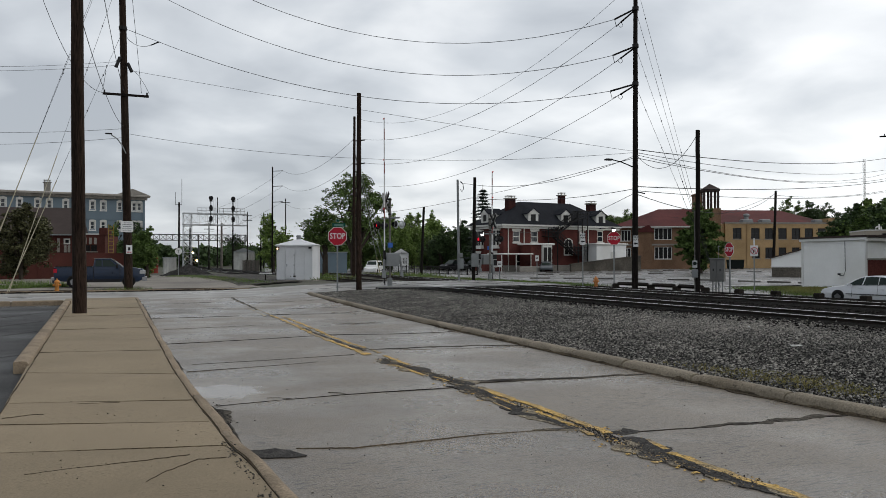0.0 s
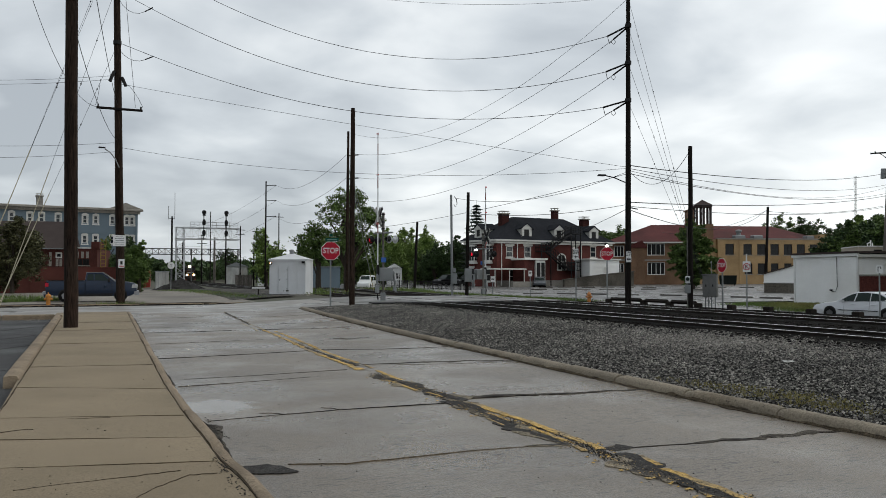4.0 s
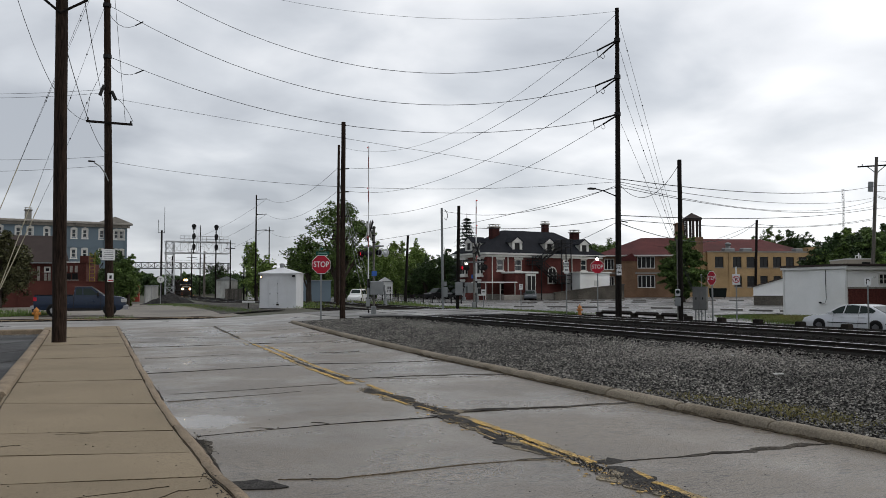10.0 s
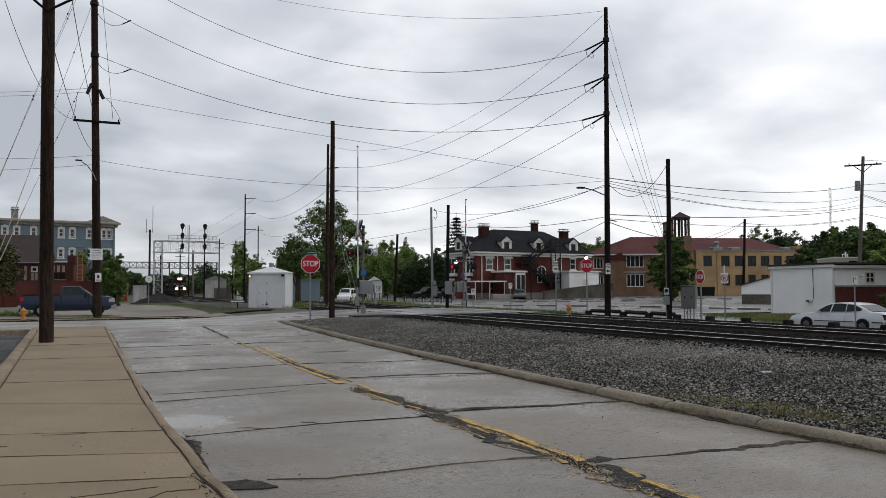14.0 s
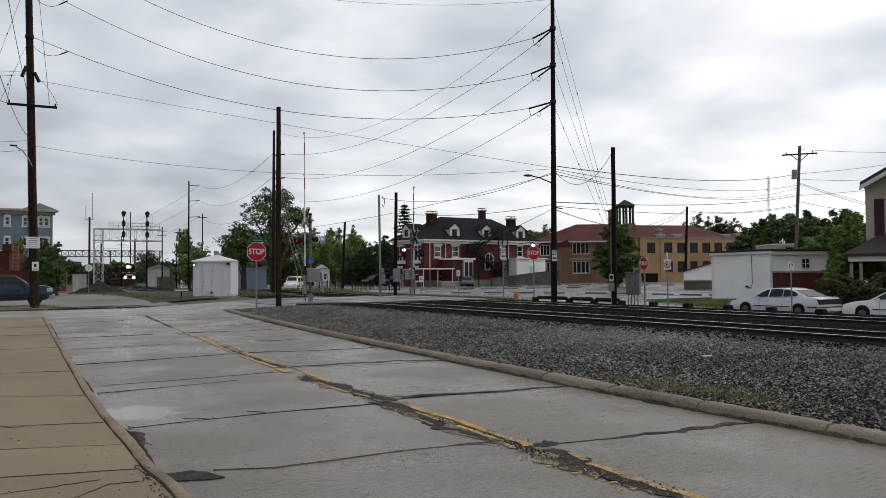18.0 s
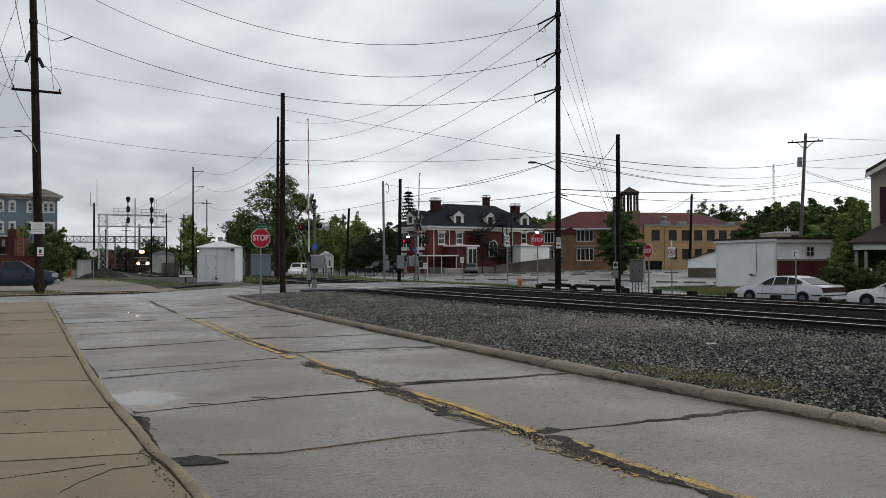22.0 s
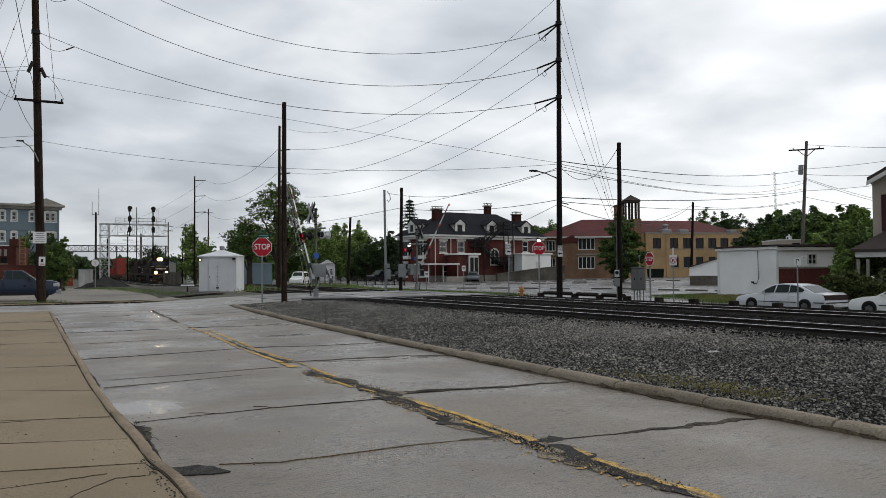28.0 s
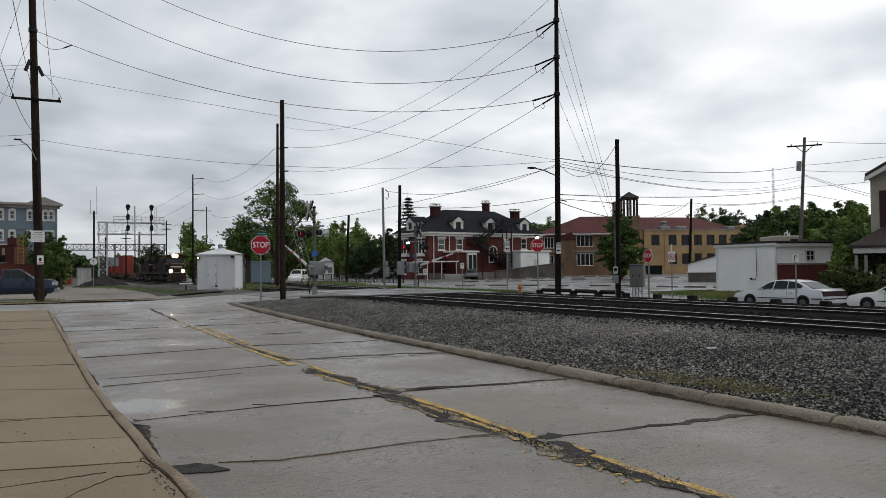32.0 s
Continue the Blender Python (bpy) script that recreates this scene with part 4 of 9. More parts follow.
def lampost(h):
    for x, y, z in ((-2.8, 0.3, 4.3), (14.5, -2.9, 4.95)):
        wl_ = part("wall_lamp", Geo().tube([(max(x, 0.0), y + (0.0 if x < 0 else 2.9), z + 0.3), (x, y, z + 0.35)], 0.05, 6).mid((x, y, z + 0.22), (0.35, 0.35, 0.2)), IRON, h)
        part("bulb", Geo().ball((x, y - 0.05, z), 0.2), LAMPGLOW, wl_, "lit white lamp")


DARK_PANE = glass("dark_window_glass", (0.012, 0.012, 0.013), 0.08, 0.25)


def school():
    s = thing("school_building", pose(88.23, 95.47, 0.25, 0, 0, -16.5), "two-storey yellow brick building with low red roof", "building")
    L, D, H = 18.2, 20.0, 6.75
    up = [(x, 4.45, x + 1.4, 6.08) for x in (1.21, 4.12, 6.34, 8.51, 10.69, 12.81, 14.95)]
    lo = [(x, 1.5, x + 1.25, 3.14) for x in (4.3, 6.4, 8.55, 10.73, 12.85, 14.95)]
    shell(s, L, D, H, BRICK_YELLOW, up + lo, (), ())
    for w in up + lo:
        window(s, *w, frame=IRON, pane=DARK_PANE, cols=2, rows=2, sill=False, bar=0.06, inset=0.16)
        part("sill", Geo().box(w[0] - 0.1, -0.06, w[1] - 0.12, w[2] + 0.1, -0.003, w[1] - 0.005), STONE_TRIM, s)
    part("parapet", Geo().box(-0.1, -0.1, H, L + 0.1, 0.35, H + 0.22), STONE_TRIM, s)
    for x in (3.4, 16.6):
        part("pier", Geo().box(x, -0.09, -0.3, x + 0.25, -0.004, H), BRICK_YELLOW, s)
    hip(s, -9.0, 2.0, L + 0.5, D, H + 0.1, -4, 9.0, L - 4.5, 14, H + 2.6, ROOF_RED, 0.1)
    part("link_wall", Geo().box(-9.0, 0.4, -0.3, -0.01, 6, H), BRICK_YELLOW, s)
    part("end_tower", Geo().box(17.0, 0.6, -0.3, 20.2, 6, H + 0.9), BRICK_YELLOW, s)
    for x, w in ((3.6, 1.6), (6.6, 1.5), (15.4, 1.2)):
        part("roof_vent", Geo().box(x, 1.4, H + 0.1, x + w, 2.6, H + 0.75, cut=0.1), GALV, s, "grey metal roof vent")
    part("vent_stack", Geo().tube([(4.4, 2.0, H + 0.7), (4.4, 2.0, H + 1.3)], 0.35, 10).ball((4.4, 2.0, H + 1.35), 0.5, flat=(1, 1, 0.6)), GALV, s)
    # the older tan wing with tall windows
    w = thing("school_wing", pose(69.99, 97.48, 0.25, 0, 0, -31.2), "tan brick school wing with tall windows and red hipped roof", "building")
    L, D, H = 11.5, 14.0, 5.95
    holes = [(0.55, 1.3, 2.0, 3.05), (0.55, 3.95, 2.0, 5.6), (5.25, 1.35, 7.75, 3.2), (5.25, 4.15, 7.75, 5.9)]
    shell(w, L, D, H + 0.1, BRICK_TAN, holes, (), ())
    for q in holes:
        window(w, *q, pane=BLIND, frame=WHITE, cols=4 if q[2] - q[0] > 2 else 3, rows=1, sill=False, bar=0.12, inset=0.2)
    part("band", Geo().box(-0.05, -0.05, 3.35, L, -0.004, 3.6), STONE_TRIM, w)
    part("entrance_block", Geo().box(2.7, -1.6, -0.3, 4.7, -0.01, 5.4), BRICK_TAN, w)
    part("entrance_roof", Geo().prism([(2.4, 5.4), (4.3, 6.3), (5.0, 5.3), (5.0, 5.2), (2.4, 5.25)], -1.9, -0.01), ROOF_RED, w)
    hip(w, -0.8, -0.9, L + 0.5, D + 0.8, H + 0.15, 6.6, 6.0, 11.9, 8.0, 8.9, ROOF_RED, 0.2, TRIM)
    # bell tower
    t = thing("bell_tower", pose(84.2, 96.55, 0.25, 0, 0, -31.2), "tan brick bell tower with open columned cupola", "tower")
    part("shaft", Geo().box(-0.6, -0.3, 5.0, 0.3, 2.6, 11.0).box(0.3, -0.28, 5.0, 1.9, 2.58, 8.9), BRICK_TAN, t)
    part("ledge", Geo().box(-0.8, -0.5, 11.0, 0.2, 2.8, 11.2, cut=0.05).box(1.9, -0.3, 5.0, 3.1, 2.6, 9.0), BRICK_TAN, t)
    for x in (0.75, 1.75, 2.75):
        for y in (0.0, 2.3):
            part("column", Geo().box(x - 0.16, y - 0.16, 8.9, x + 0.16, y + 0.16, 11.6), SHINGLE, t)
    part("cupola_roof", Geo().box(0.5, -0.25, 11.6, 3.0, 2.55, 11.85).add([(0.4, -0.35, 11.85), (3.1, -0.35, 11.85), (3.1, 2.65, 11.85), (0.4, 2.65, 11.85), (1.75, 1.15, 12.8)], [(0, 1, 4), (1, 2, 4), (2, 3, 4), (3, 0, 4), (3, 2, 1, 0)]), SHINGLE, t)


def blue_building():
    b = thing("blue_building", pose(-28.4, 121.5, -0.7, 0, 0, 9.6), "three-storey blue painted building with white arched windows", "building")
    L, D, H = 36.6, 18.0, 11.6
    holes = []
    for z in (9.6, 6.75, 3.9):
        for x in (2.7, 4.9, 7.1, 9.3, 11.5, 13.7, 15.9, 18.1, 20.1, 22.35, 23.8, 25.9, 29.4, 30.85, 33.1, 35.1, 35.82):
            holes.append((x - 0.3, z, x + 0.3, z + 1.15))
    shell(b, L, D, H, BLUE_WALL, holes, (), [(3, 9.6, 3.6, 10.75), (8, 9.6, 8.6, 10.75)])
    for q in holes:
        window(b, *q, pane=GLASS, arch=True, sill=False, bar=0.1)
    part("cornice", Geo().box(-0.5, -0.65, H - 0.05, L + 0.65, 0.2, H + 0.28, cut=0.1).box(-0.2, -0.3, H - 0.45, L + 0.3, -0.004, H - 0.05).box(L, 0.2, H - 0.05, L + 0.65, D, H + 0.28), STONE_TRIM, b)
    part("gable", Geo().prism([(32.6, H + 0.28), (34.8, H + 1.15), (37.1, H + 0.28)], -0.55, 0.4), STONE_TRIM, b)
    part("band", Geo().box(0, -0.08, 8.15, L, -0.004, 8.35).box(0, -0.08, 5.2, L, -0.004, 5.4), BLUE_WALL, b)
    for x in (14.5, 27.4, 33.4, 36.3):
        part("pilaster", Geo().box(x, -0.12, -0.2, x + 0.3, -0.09, H - 0.46), BLUE_WALL, b)
    for x in steps(0.2, L, 0.9):
        part("bracket", Geo().box(x, -0.5, H - 0.35, x + 0.18, -0.31, H - 0.06), STONE_TRIM, b)
    chimney(b, 23.9, 3.0, H, H + 2.0, 0.8, 0.7, STONE_TRIM)


def left_brick():
    b = thing("brick_workshop", pose(-17.2, 98.4, -0.35, 0, 0, -10.2), "dark red brick workshop with a brown shingle roof", "building")
    L, D, H = 19.2, 9.0, 4.75
    holes = [(x, 3.7, x + 0.67, 4.33) for x in (9.1, 12.35, 15.05)] + [(17.1, 2.95, 17.72, 3.62), (17.78, 2.95, 18.4, 3.62)]
    shell(b, L, D, H, BRICK_DARK, holes, (), ())
    for q in holes[:3]:
        window(b, *q, pane=BLIND, sill=False, cols=1, rows=1, bar=0.16)
    for q in holes[3:]:
        window(b, *q, pane=BLIND, frame=IRON, sill=False, cols=2, rows=1)
    for x, z0, z1 in [(x + d, 2.85, top) for x in (9.1, 12.35, 15.05) for d, top in ((-0.62, 4.35), (0.06, 3.6), (0.42, 3.6))] + [(x, 3.72, 4.42) for x in (17.1, 17.6, 18.1)]:
        part("panel", Geo().box(x, -0.03, z0, x + 0.26, -0.004, z1), STONE_TRIM, b)
    part("sill_band", Geo().box(17.0, -0.06, 2.86, 18.5, -0.004, 2.94), STONE_TRIM, b)
    part("roof", Geo().add([(-0.3, -0.4, H), (15.9, -0.4, H), (15.9, 5, 7.9), (-0.3, 5, 7.9), (-0.3, 9.4, H), (15.9, 9.4, H)], [(0, 1, 2, 3), (3, 2, 5, 4), (1, 5, 2), (0, 3, 4), (0, 4, 5, 1)]), SHINGLE, b)
    part("gutter", Geo().box(-0.3, -0.52, H - 0.1, 15.9, -0.38, H + 0.02), GALV, b)
    part("flashing", Geo().box(15.9, -0.12, H, 18.6, -0.02, H + 0.12), TRIM, b)
    part("parapet", Geo().box(18.6, -0.1, H, 19.4, 3, H + 0.75), BRICK_DARK, b)
    ld = thing("ladder", pose(1.95, 94.6, -0.4, 0, 0, -10), "yellow steel ladder on the workshop wall", "ladder")
    yl = surface("yellow_paint", (0.30, 0.21, 0.045), 0.7, 0.3, 2, 20, 0.1)
    for x in (0.1, 0.6):
        part("stringer", Geo().box(x, -0.25, 0, x + 0.06, -0.19, 5.9), yl, ld)
    for i in range(14):
        part("rung", Geo().box(0.16, -0.23, 0.4 + 0.4 * i, 0.6, -0.19, 0.46 + 0.4 * i), yl, ld)
    r = thing("boundary_wall", pose(-28.0, 83.7, -0.12, 0, 0, 11.1), "long low red painted wall before the workshop", "wall")
    part("wall", Geo().box(0, 0, -0.4, 32.0, 0.25, 2.42), RED_WALL, r)
    part("coping", Geo().box(-0.05, -0.05, 2.42, 32.05, 0.3, 2.5), RED_WALL, r)
    for i in range(11):
        part("pier", Geo().box(3.0 * i, -0.06, -0.4, 3.0 * i + 0.2, -0.003, 2.41), RED_WALL, r)


def siding_face(g, length, high, m, step=0.105):
    """Lapped boards: each one leans out over the one below it."""
    z = 0.0
    while z < high - 0.01:
        top = min(high, z + step)
        g.add([m @ Vector(p) for p in ((0, -0.03, z), (length, -0.03, z), (length, -0.004, top), (0, -0.004, top), (0, 0.0, z), (length, 0.0, z))], [(0, 1, 2, 3), (4, 5, 1, 0)])
        z = top


def white_shop():
    s = thing("white_siding_shop", pose(43.4, 39.9, -0.15, 0, 0, -102), "low white building with vinyl siding and flat roof", "building")
    part("wall", Geo().box(0, 0.05, -0.3, 6.0, 7.0, 3.0), SIDING, s)
    g = Geo()
    siding_face(g, 6.0, 2.95, Matrix.Translation((0, 0.05, 0)), 0.155)
    part("siding", g, SIDING, s)
    for x in (-0.03, 5.9):
        part("corner_trim", Geo().box(x, -0.02, 0, x + 0.14, 0.06, 2.96), WHITE, s)
    part("fascia", Geo().box(-0.12, -0.12, 2.96, 6.12, 0.0, 3.12), WHITE, s)
    part("roof", Geo().box(-0.16, -0.16, 3.12, 6.16, 7.1, 3.24), SHINGLE, s)
    part("cable", Geo().tube([(4.2, -0.03, 2.9), (4.23, -0.03, 1.1), (4.1, -0.04, 0.82), (3.75, -0.04, 0.8), (3.68, -0.04, 0.88)], 0.02, 5), WIRE, s)
    part("outlet", Geo().mid((3.7, -0.06, 0.88), (0.18, 0.08, 0.1)), IRON, s)
    part("downspout", Geo().tube([(6.1, -0.06, 3.0), (6.05, -0.05, 2.8), (6.05, -0.05, 1.9)], 0.06, 6), WHITE, s)
    a = thing("shop_annex", pose(42.2, 33.95, -0.15, 0, 0, -18) @ Matrix.Scale(1.25, 4), "annex with grey fascia, white siding and red brick base", "building")
    part("brick_wall", Geo().box(0, 0, -0.3, 3.4, 5, 1.4), BRICK_RED, a)
    part("upper_wall", Geo().box(0, 0.1, 1.4, 3.4, 5, 2.3), SIDING, a)
    g = Geo()
    siding_face(g, 1.7, 0.8, Matrix.Translation((0, 0.1, 1.5)))
    part("siding", g, SIDING, a)
    part("ledge", Geo().box(-0.03, -0.05, 1.4, 3.43, 0.1, 1.48), STONE_TRIM, a)
    part("fascia", Geo().box(-0.1, -0.12, 2.3, 3.9, 0.0, 2.46), TRIM, a)
    part("roof", Geo().box(-0.12, -0.22, 2.5, 3.95, 5.1, 2.58), SHINGLE, a)
    window(a, 1.6, 1.6, 2.08, 2.12, m=Matrix.Translation((0, -0.06, 0)), cols=2, rows=2, sill=False, pane=BLIND, bar=0.045)
    part("wall_lamp", Geo().ball((1.3, -0.08, 1.95), 0.07, 8, 6), WHITE, a)
    b = thing("beige_block", FAR @ pose(58.1, 47.8, 0.25, 0, 0, -36), "beige flat-roofed block behind the white shop", "building")
    part("wall", Geo().box(0.75, 0, -0.3, 2.7, 5, 3.72), BEIGE, b)
    part("roof_edge", Geo().box(0.7, -0.05, 3.72, 2.75, 5.05, 3.82), TRIM, b)
    part("opening", Geo().box(1.95, -0.02, 2.9, 2.6, -0.003, 3.5), BLIND, b)
    part("roof_vent", Geo().tube([(1.75, 1, 3.8), (1.75, 1, 4.05), (1.95, 1, 4.1)], 0.06, 6).tube([(2.0, 1, 3.8), (2.0, 1, 4.3)], 0.06, 6).tube([(2.15, 1, 3.8), (2.15, 1, 4.1)], 0.05, 6), WHITE, b)
    lean_to = thing("lean_to", FAR @ pose(50.0, 49.0, 0.25, 0, 0, -46), "low white shed with a sloping roof and dark base", "shed")
    part("wall", Geo().prism([(0, 0.75), (0, 1.45), (3.0, 2.35), (3.0, 0.75)], 0, 3, m=pose(0, 0, 0)), SIDING, lean_to)
    part("base", Geo().box(0.02, 0.0, -0.3, 3.0, 3, 0.745), RAMP, lean_to)
    part("ledge", Geo().box(-0.05, -0.05, 0.75, 3.0, 0.0, 0.83), WHITE, lean_to)
    part("roof", Geo().prism([(-0.1, 1.44), (3.05, 2.37), (3.05, 2.46), (-0.1, 1.53)], -0.15, 3.1), SHINGLE, lean_to)


def tan_house():
    h = thing("tan_house", pose(33.41, 22.0, 0.25, 0, 0, -62), "beige clapboard house with shuttered window and dark porch", "house")
    L, D, H = 8.0, 8.0, 5.15
    hole = [(0.75, 3.0, 1.75, 4.5)]
    shell(h, L, D, H, BEIGE, hole)
    g = Geo()
    siding_face(g, 0.75, 2.6, Matrix.Translation((0, -0.003, 2.75)), 0.13)
    siding_face(g, L - 1.75, 2.6, Matrix.Translation((1.75, -0.003, 2.75)), 0.13)
    part("siding", g, BEIGE, h)
    window(h, *hole[0], pane=BLIND, sill=False)
    shutter = surface("dark_shutter", (0.06, 0.026, 0.034), 0.7, spec=0.1)
    for x in (0.34, 1.78):
        part("shutter", Geo().box(x, -0.06, 2.95, x + 0.38, -0.035, 4.55), shutter, h)
    part("gable_wall", Geo().prism([(0, H), (L / 2, H + 2.2), (L, H)], 0, 0.2), BEIGE, h)
    part("roof", Geo().prism([(-0.15, H - 0.02), (L / 2, H + 2.35), (L + 0.6, H - 0.3), (L + 0.6, H - 0.15), (L / 2, H + 2.52), (-0.15, H + 0.13)], -0.55, D + 0.4), SHINGLE, h)
    part("barge_board", Geo().prism([(-0.17, H - 0.22), (-0.17, H - 0.04), (L / 2, H + 2.33), (L + 0.62, H - 0.32), (L + 0.62, H - 0.5), (L / 2, H + 2.12)], -0.6, -0.52), TRIM, h)
    part("porch_roof", Geo().prism([(-0.55, 2.15), (-0.55, 2.05), (L + 0.4, 2.05), (L + 0.4, 2.15)], -3.0, 0).add([(-0.55, -3.0, 2.15), (L + 0.4, -3.0, 2.15), (L + 0.4, -0.05, 3.0), (0.5, -0.05, 3.0), (-0.55, 0.0, 2.15)], [(0, 1, 2, 3), (0, 3, 4)]), SHINGLE, h)
    part("porch_beam", Geo().box(-0.4, -2.88, 1.82, L + 0.4, -2.7, 2.04).box(-0.4, -2.7, 1.82, -0.2, -0.05, 2.04), TRIM, h)
    part("porch_floor", Geo().box(-0.4, -2.9, -0.3, L + 0.4, -0.02, 0.3), STONE_TRIM, h)
    for x in (-0.3, 0.05, 1.6, 4.4):
        part("porch_post", Geo().box(x - 0.06, -2.81, 0.3, x + 0.06, -2.69, 1.75), STONE_TRIM, h)


def far_houses():
    for name, m, w, d, h, mat, label in (("blue_shed", pose(30.2, 118.0, -0.4, 0, 0, -8), 5.4, 4, 3.1, BLUE_WALL, "distant low blue metal shed"),
                                         ("small_white_house", pose(48.1, 131.4, -0.2, 0, 0, -20), 2.6, 5, 3.0, WHITE, "distant small white gabled house"),
                                         ("white_garage", pose(34.0, 170.0, -0.5, 0, 0, -8), 3.5, 4, 1.7, WHITE, "distant low white shed beside the line")):
        b = thing(name, m, label, "building")
        part("wall", Geo().box(0, 0, -0.4, w, d, h), mat, b)
        if name == "blue_shed":
            part("roof", Geo().box(-0.15, -0.15, h + 0.003, w + 0.15, d + 0.15, h + 0.12), GALV, b)
            continue
        part("roof", Geo().prism([(-0.3, h - 0.05), (w / 2, h + w * 0.28), (w + 0.3, h - 0.05)], -0.3, d + 0.3), SLATE, b)
        part("gable", Geo().prism([(0.1, h), (w / 2, h + w * 0.27), (w - 0.1, h)], -0.31, -0.302), mat, b)
        for i in (0.2, 0.6):
            window(b, w * i, h * 0.35, w * i + 0.8, h * 0.35 + 1.1, pane=BLIND, sill=False, inset=-0.02)


set_back(brick_house)
set_back(school)
blue_building()
left_brick()
white_shop()
set_back(tan_house)
far_houses()


# ---- trees ----
BARK = surface("bark", (0.06, 0.048, 0.038), 0.9, 0.3, 2, 14, 0.6, stretch=(2, 2, 0.4), spec=0.1)
LEAF = {k: surface("leaves_" + k, c, 0.5, 0.3, 0.5, 4, 0, island=0.6, spec=0.12) for k, c in dict(
    maple=(0.092, 0.14, 0.040), bright=(0.165, 0.235, 0.062), dark=(0.05, 0.08, 0.03), conifer=(0.018, 0.03, 0.02), brown=(0.075, 0.075, 0.036), olive=(0.085, 0.105, 0.035)).items()}


def leafy(rnd, lobes, count, size):
    """A crown of many small leaf sprays on boughs that reach out from the lobes (x, y, z, rx, ry, rz), with gaps between them."""
    rs = np.random.RandomState(rnd.randint(0, 10 ** 6))
    clumps, total = [], sum(l[3] * l[5] for l in lobes)
    for x, y, z, rx, ry, rz in lobes:
        for _ in range(max(4, int(140 * rx * rz / total * len(lobes) ** 0.3))):
            u, v = rnd.uniform(-0.9, 1), rnd.uniform(0, 2 * math.pi)
            r, s = rnd.uniform(0.4, 1.08), math.sqrt(1 - u * u)
            way = Vector((rx * s * math.cos(v), ry * s * math.sin(v), rz * u))
            spread = rnd.uniform(0.16, 0.36) * min(rx, rz)
            # a bough of three sprays, drooping at the tip
            for k in (0, 1, 2):
                p = Vector((x, y, z)) + way * (r - 0.16 * k) - Vector((0, 0, 0.12 * rz * (1 - k) * rnd.random()))
                clumps.append((*p, spread * (0.55 + 0.22 * k)))
    c = np.array(clumps)
    n = int(count * 1.2)
    pick = c[rs.randint(0, len(c), n)]
    p = pick[:, :3] + rs.randn(n, 3) * pick[:, 3:4] * np.array((0.62, 0.62, 0.42))
    a = rs.randn(n, 3) * np.array((1, 1, 0.6))
    a /= np.linalg.norm(a, axis=1, keepdims=True)
    b = np.cross(a, rs.randn(n, 3))
    b /= np.linalg.norm(b, axis=1, keepdims=True)
    w = (0.88 * size * rs.uniform(0.55, 1.35, n))[:, None]
    g = Geo()
    g.v = np.stack([p - a * w, p + b * w * 0.5, p + a * w, p - b * w * 0.5], 1).reshape(-1, 3).tolist()
    g.f = np.arange(4 * n).reshape(-1, 4).tolist()
    return g


def tree(name, x, y, lobes, label, leaf, count, size, trunk=0.25, seed=1, category="tree", far=False):
    rnd = random.Random(seed)
    z = 0.25 if far else land(x, y)
    t = thing(name, FAR @ pose(x, y, z) if far else pose(x, y, z), label, category, "trees")
    g = Geo()
    top = max(l[2] + l[5] * 0.3 for l in lobes)
    main = [(0, 0, -0.4)] + [(rnd.uniform(-0.12, 0.12) * i, rnd.uniform(-0.12, 0.12) * i, top * i / 6) for i in range(1, 7)]
    g.tube(main[:6], [trunk * (1.25 - i / 6) + 0.03 for i in range(6)], 8)
    for lx, ly, lz, rx, ry, rz in lobes:
        for _ in range(3):
            s = rnd.uniform(0.3, 0.75)
            base = Vector(main[min(5, max(1, int(6 * (lz - rz * 0.8) / max(top, 0.1) * s)))])
            end = Vector((lx + rnd.uniform(-0.6, 0.6) * rx, ly + rnd.uniform(-0.6, 0.6) * ry, lz + rnd.uniform(-0.2, 0.7) * rz))
            mid = base.lerp(end, 0.5) + Vector((0, 0, 0.15 * (end - base).length))
            g.tube([base, mid, end], [trunk * 0.4, trunk * 0.25, trunk * 0.06], 5)
    part("trunk", g, BARK, t, smooth=True)
    crown = leafy(rnd, lobes, count, size)
    ob = new("crown", bpy.data.meshes.new("crown"))
    ob.data.from_pydata(crown.v, [], crown.f)
    ob.data.materials.append(LEAF[leaf])
    ob.parent = t
    return t


def lobes_of(rnd, w, d, z0, z1, n):
    """Lobes that fill a crown w wide and d deep between two heights."""
    out = []
    for i in range(n):
        u = (i + 0.5) / n
        z = z0 + (z1 - z0) * (0.15 + 0.7 * u)
        k = math.sqrt(max(0.15, 1 - (2 * u - 0.85) ** 2))
        a = rnd.uniform(0, 6.28)
        out.append((math.cos(a) * w * 0.24 * k, math.sin(a) * d * 0.24 * k, z, w * 0.30 * k, d * 0.30 * k, (z1 - z0) * 0.24))
    return out


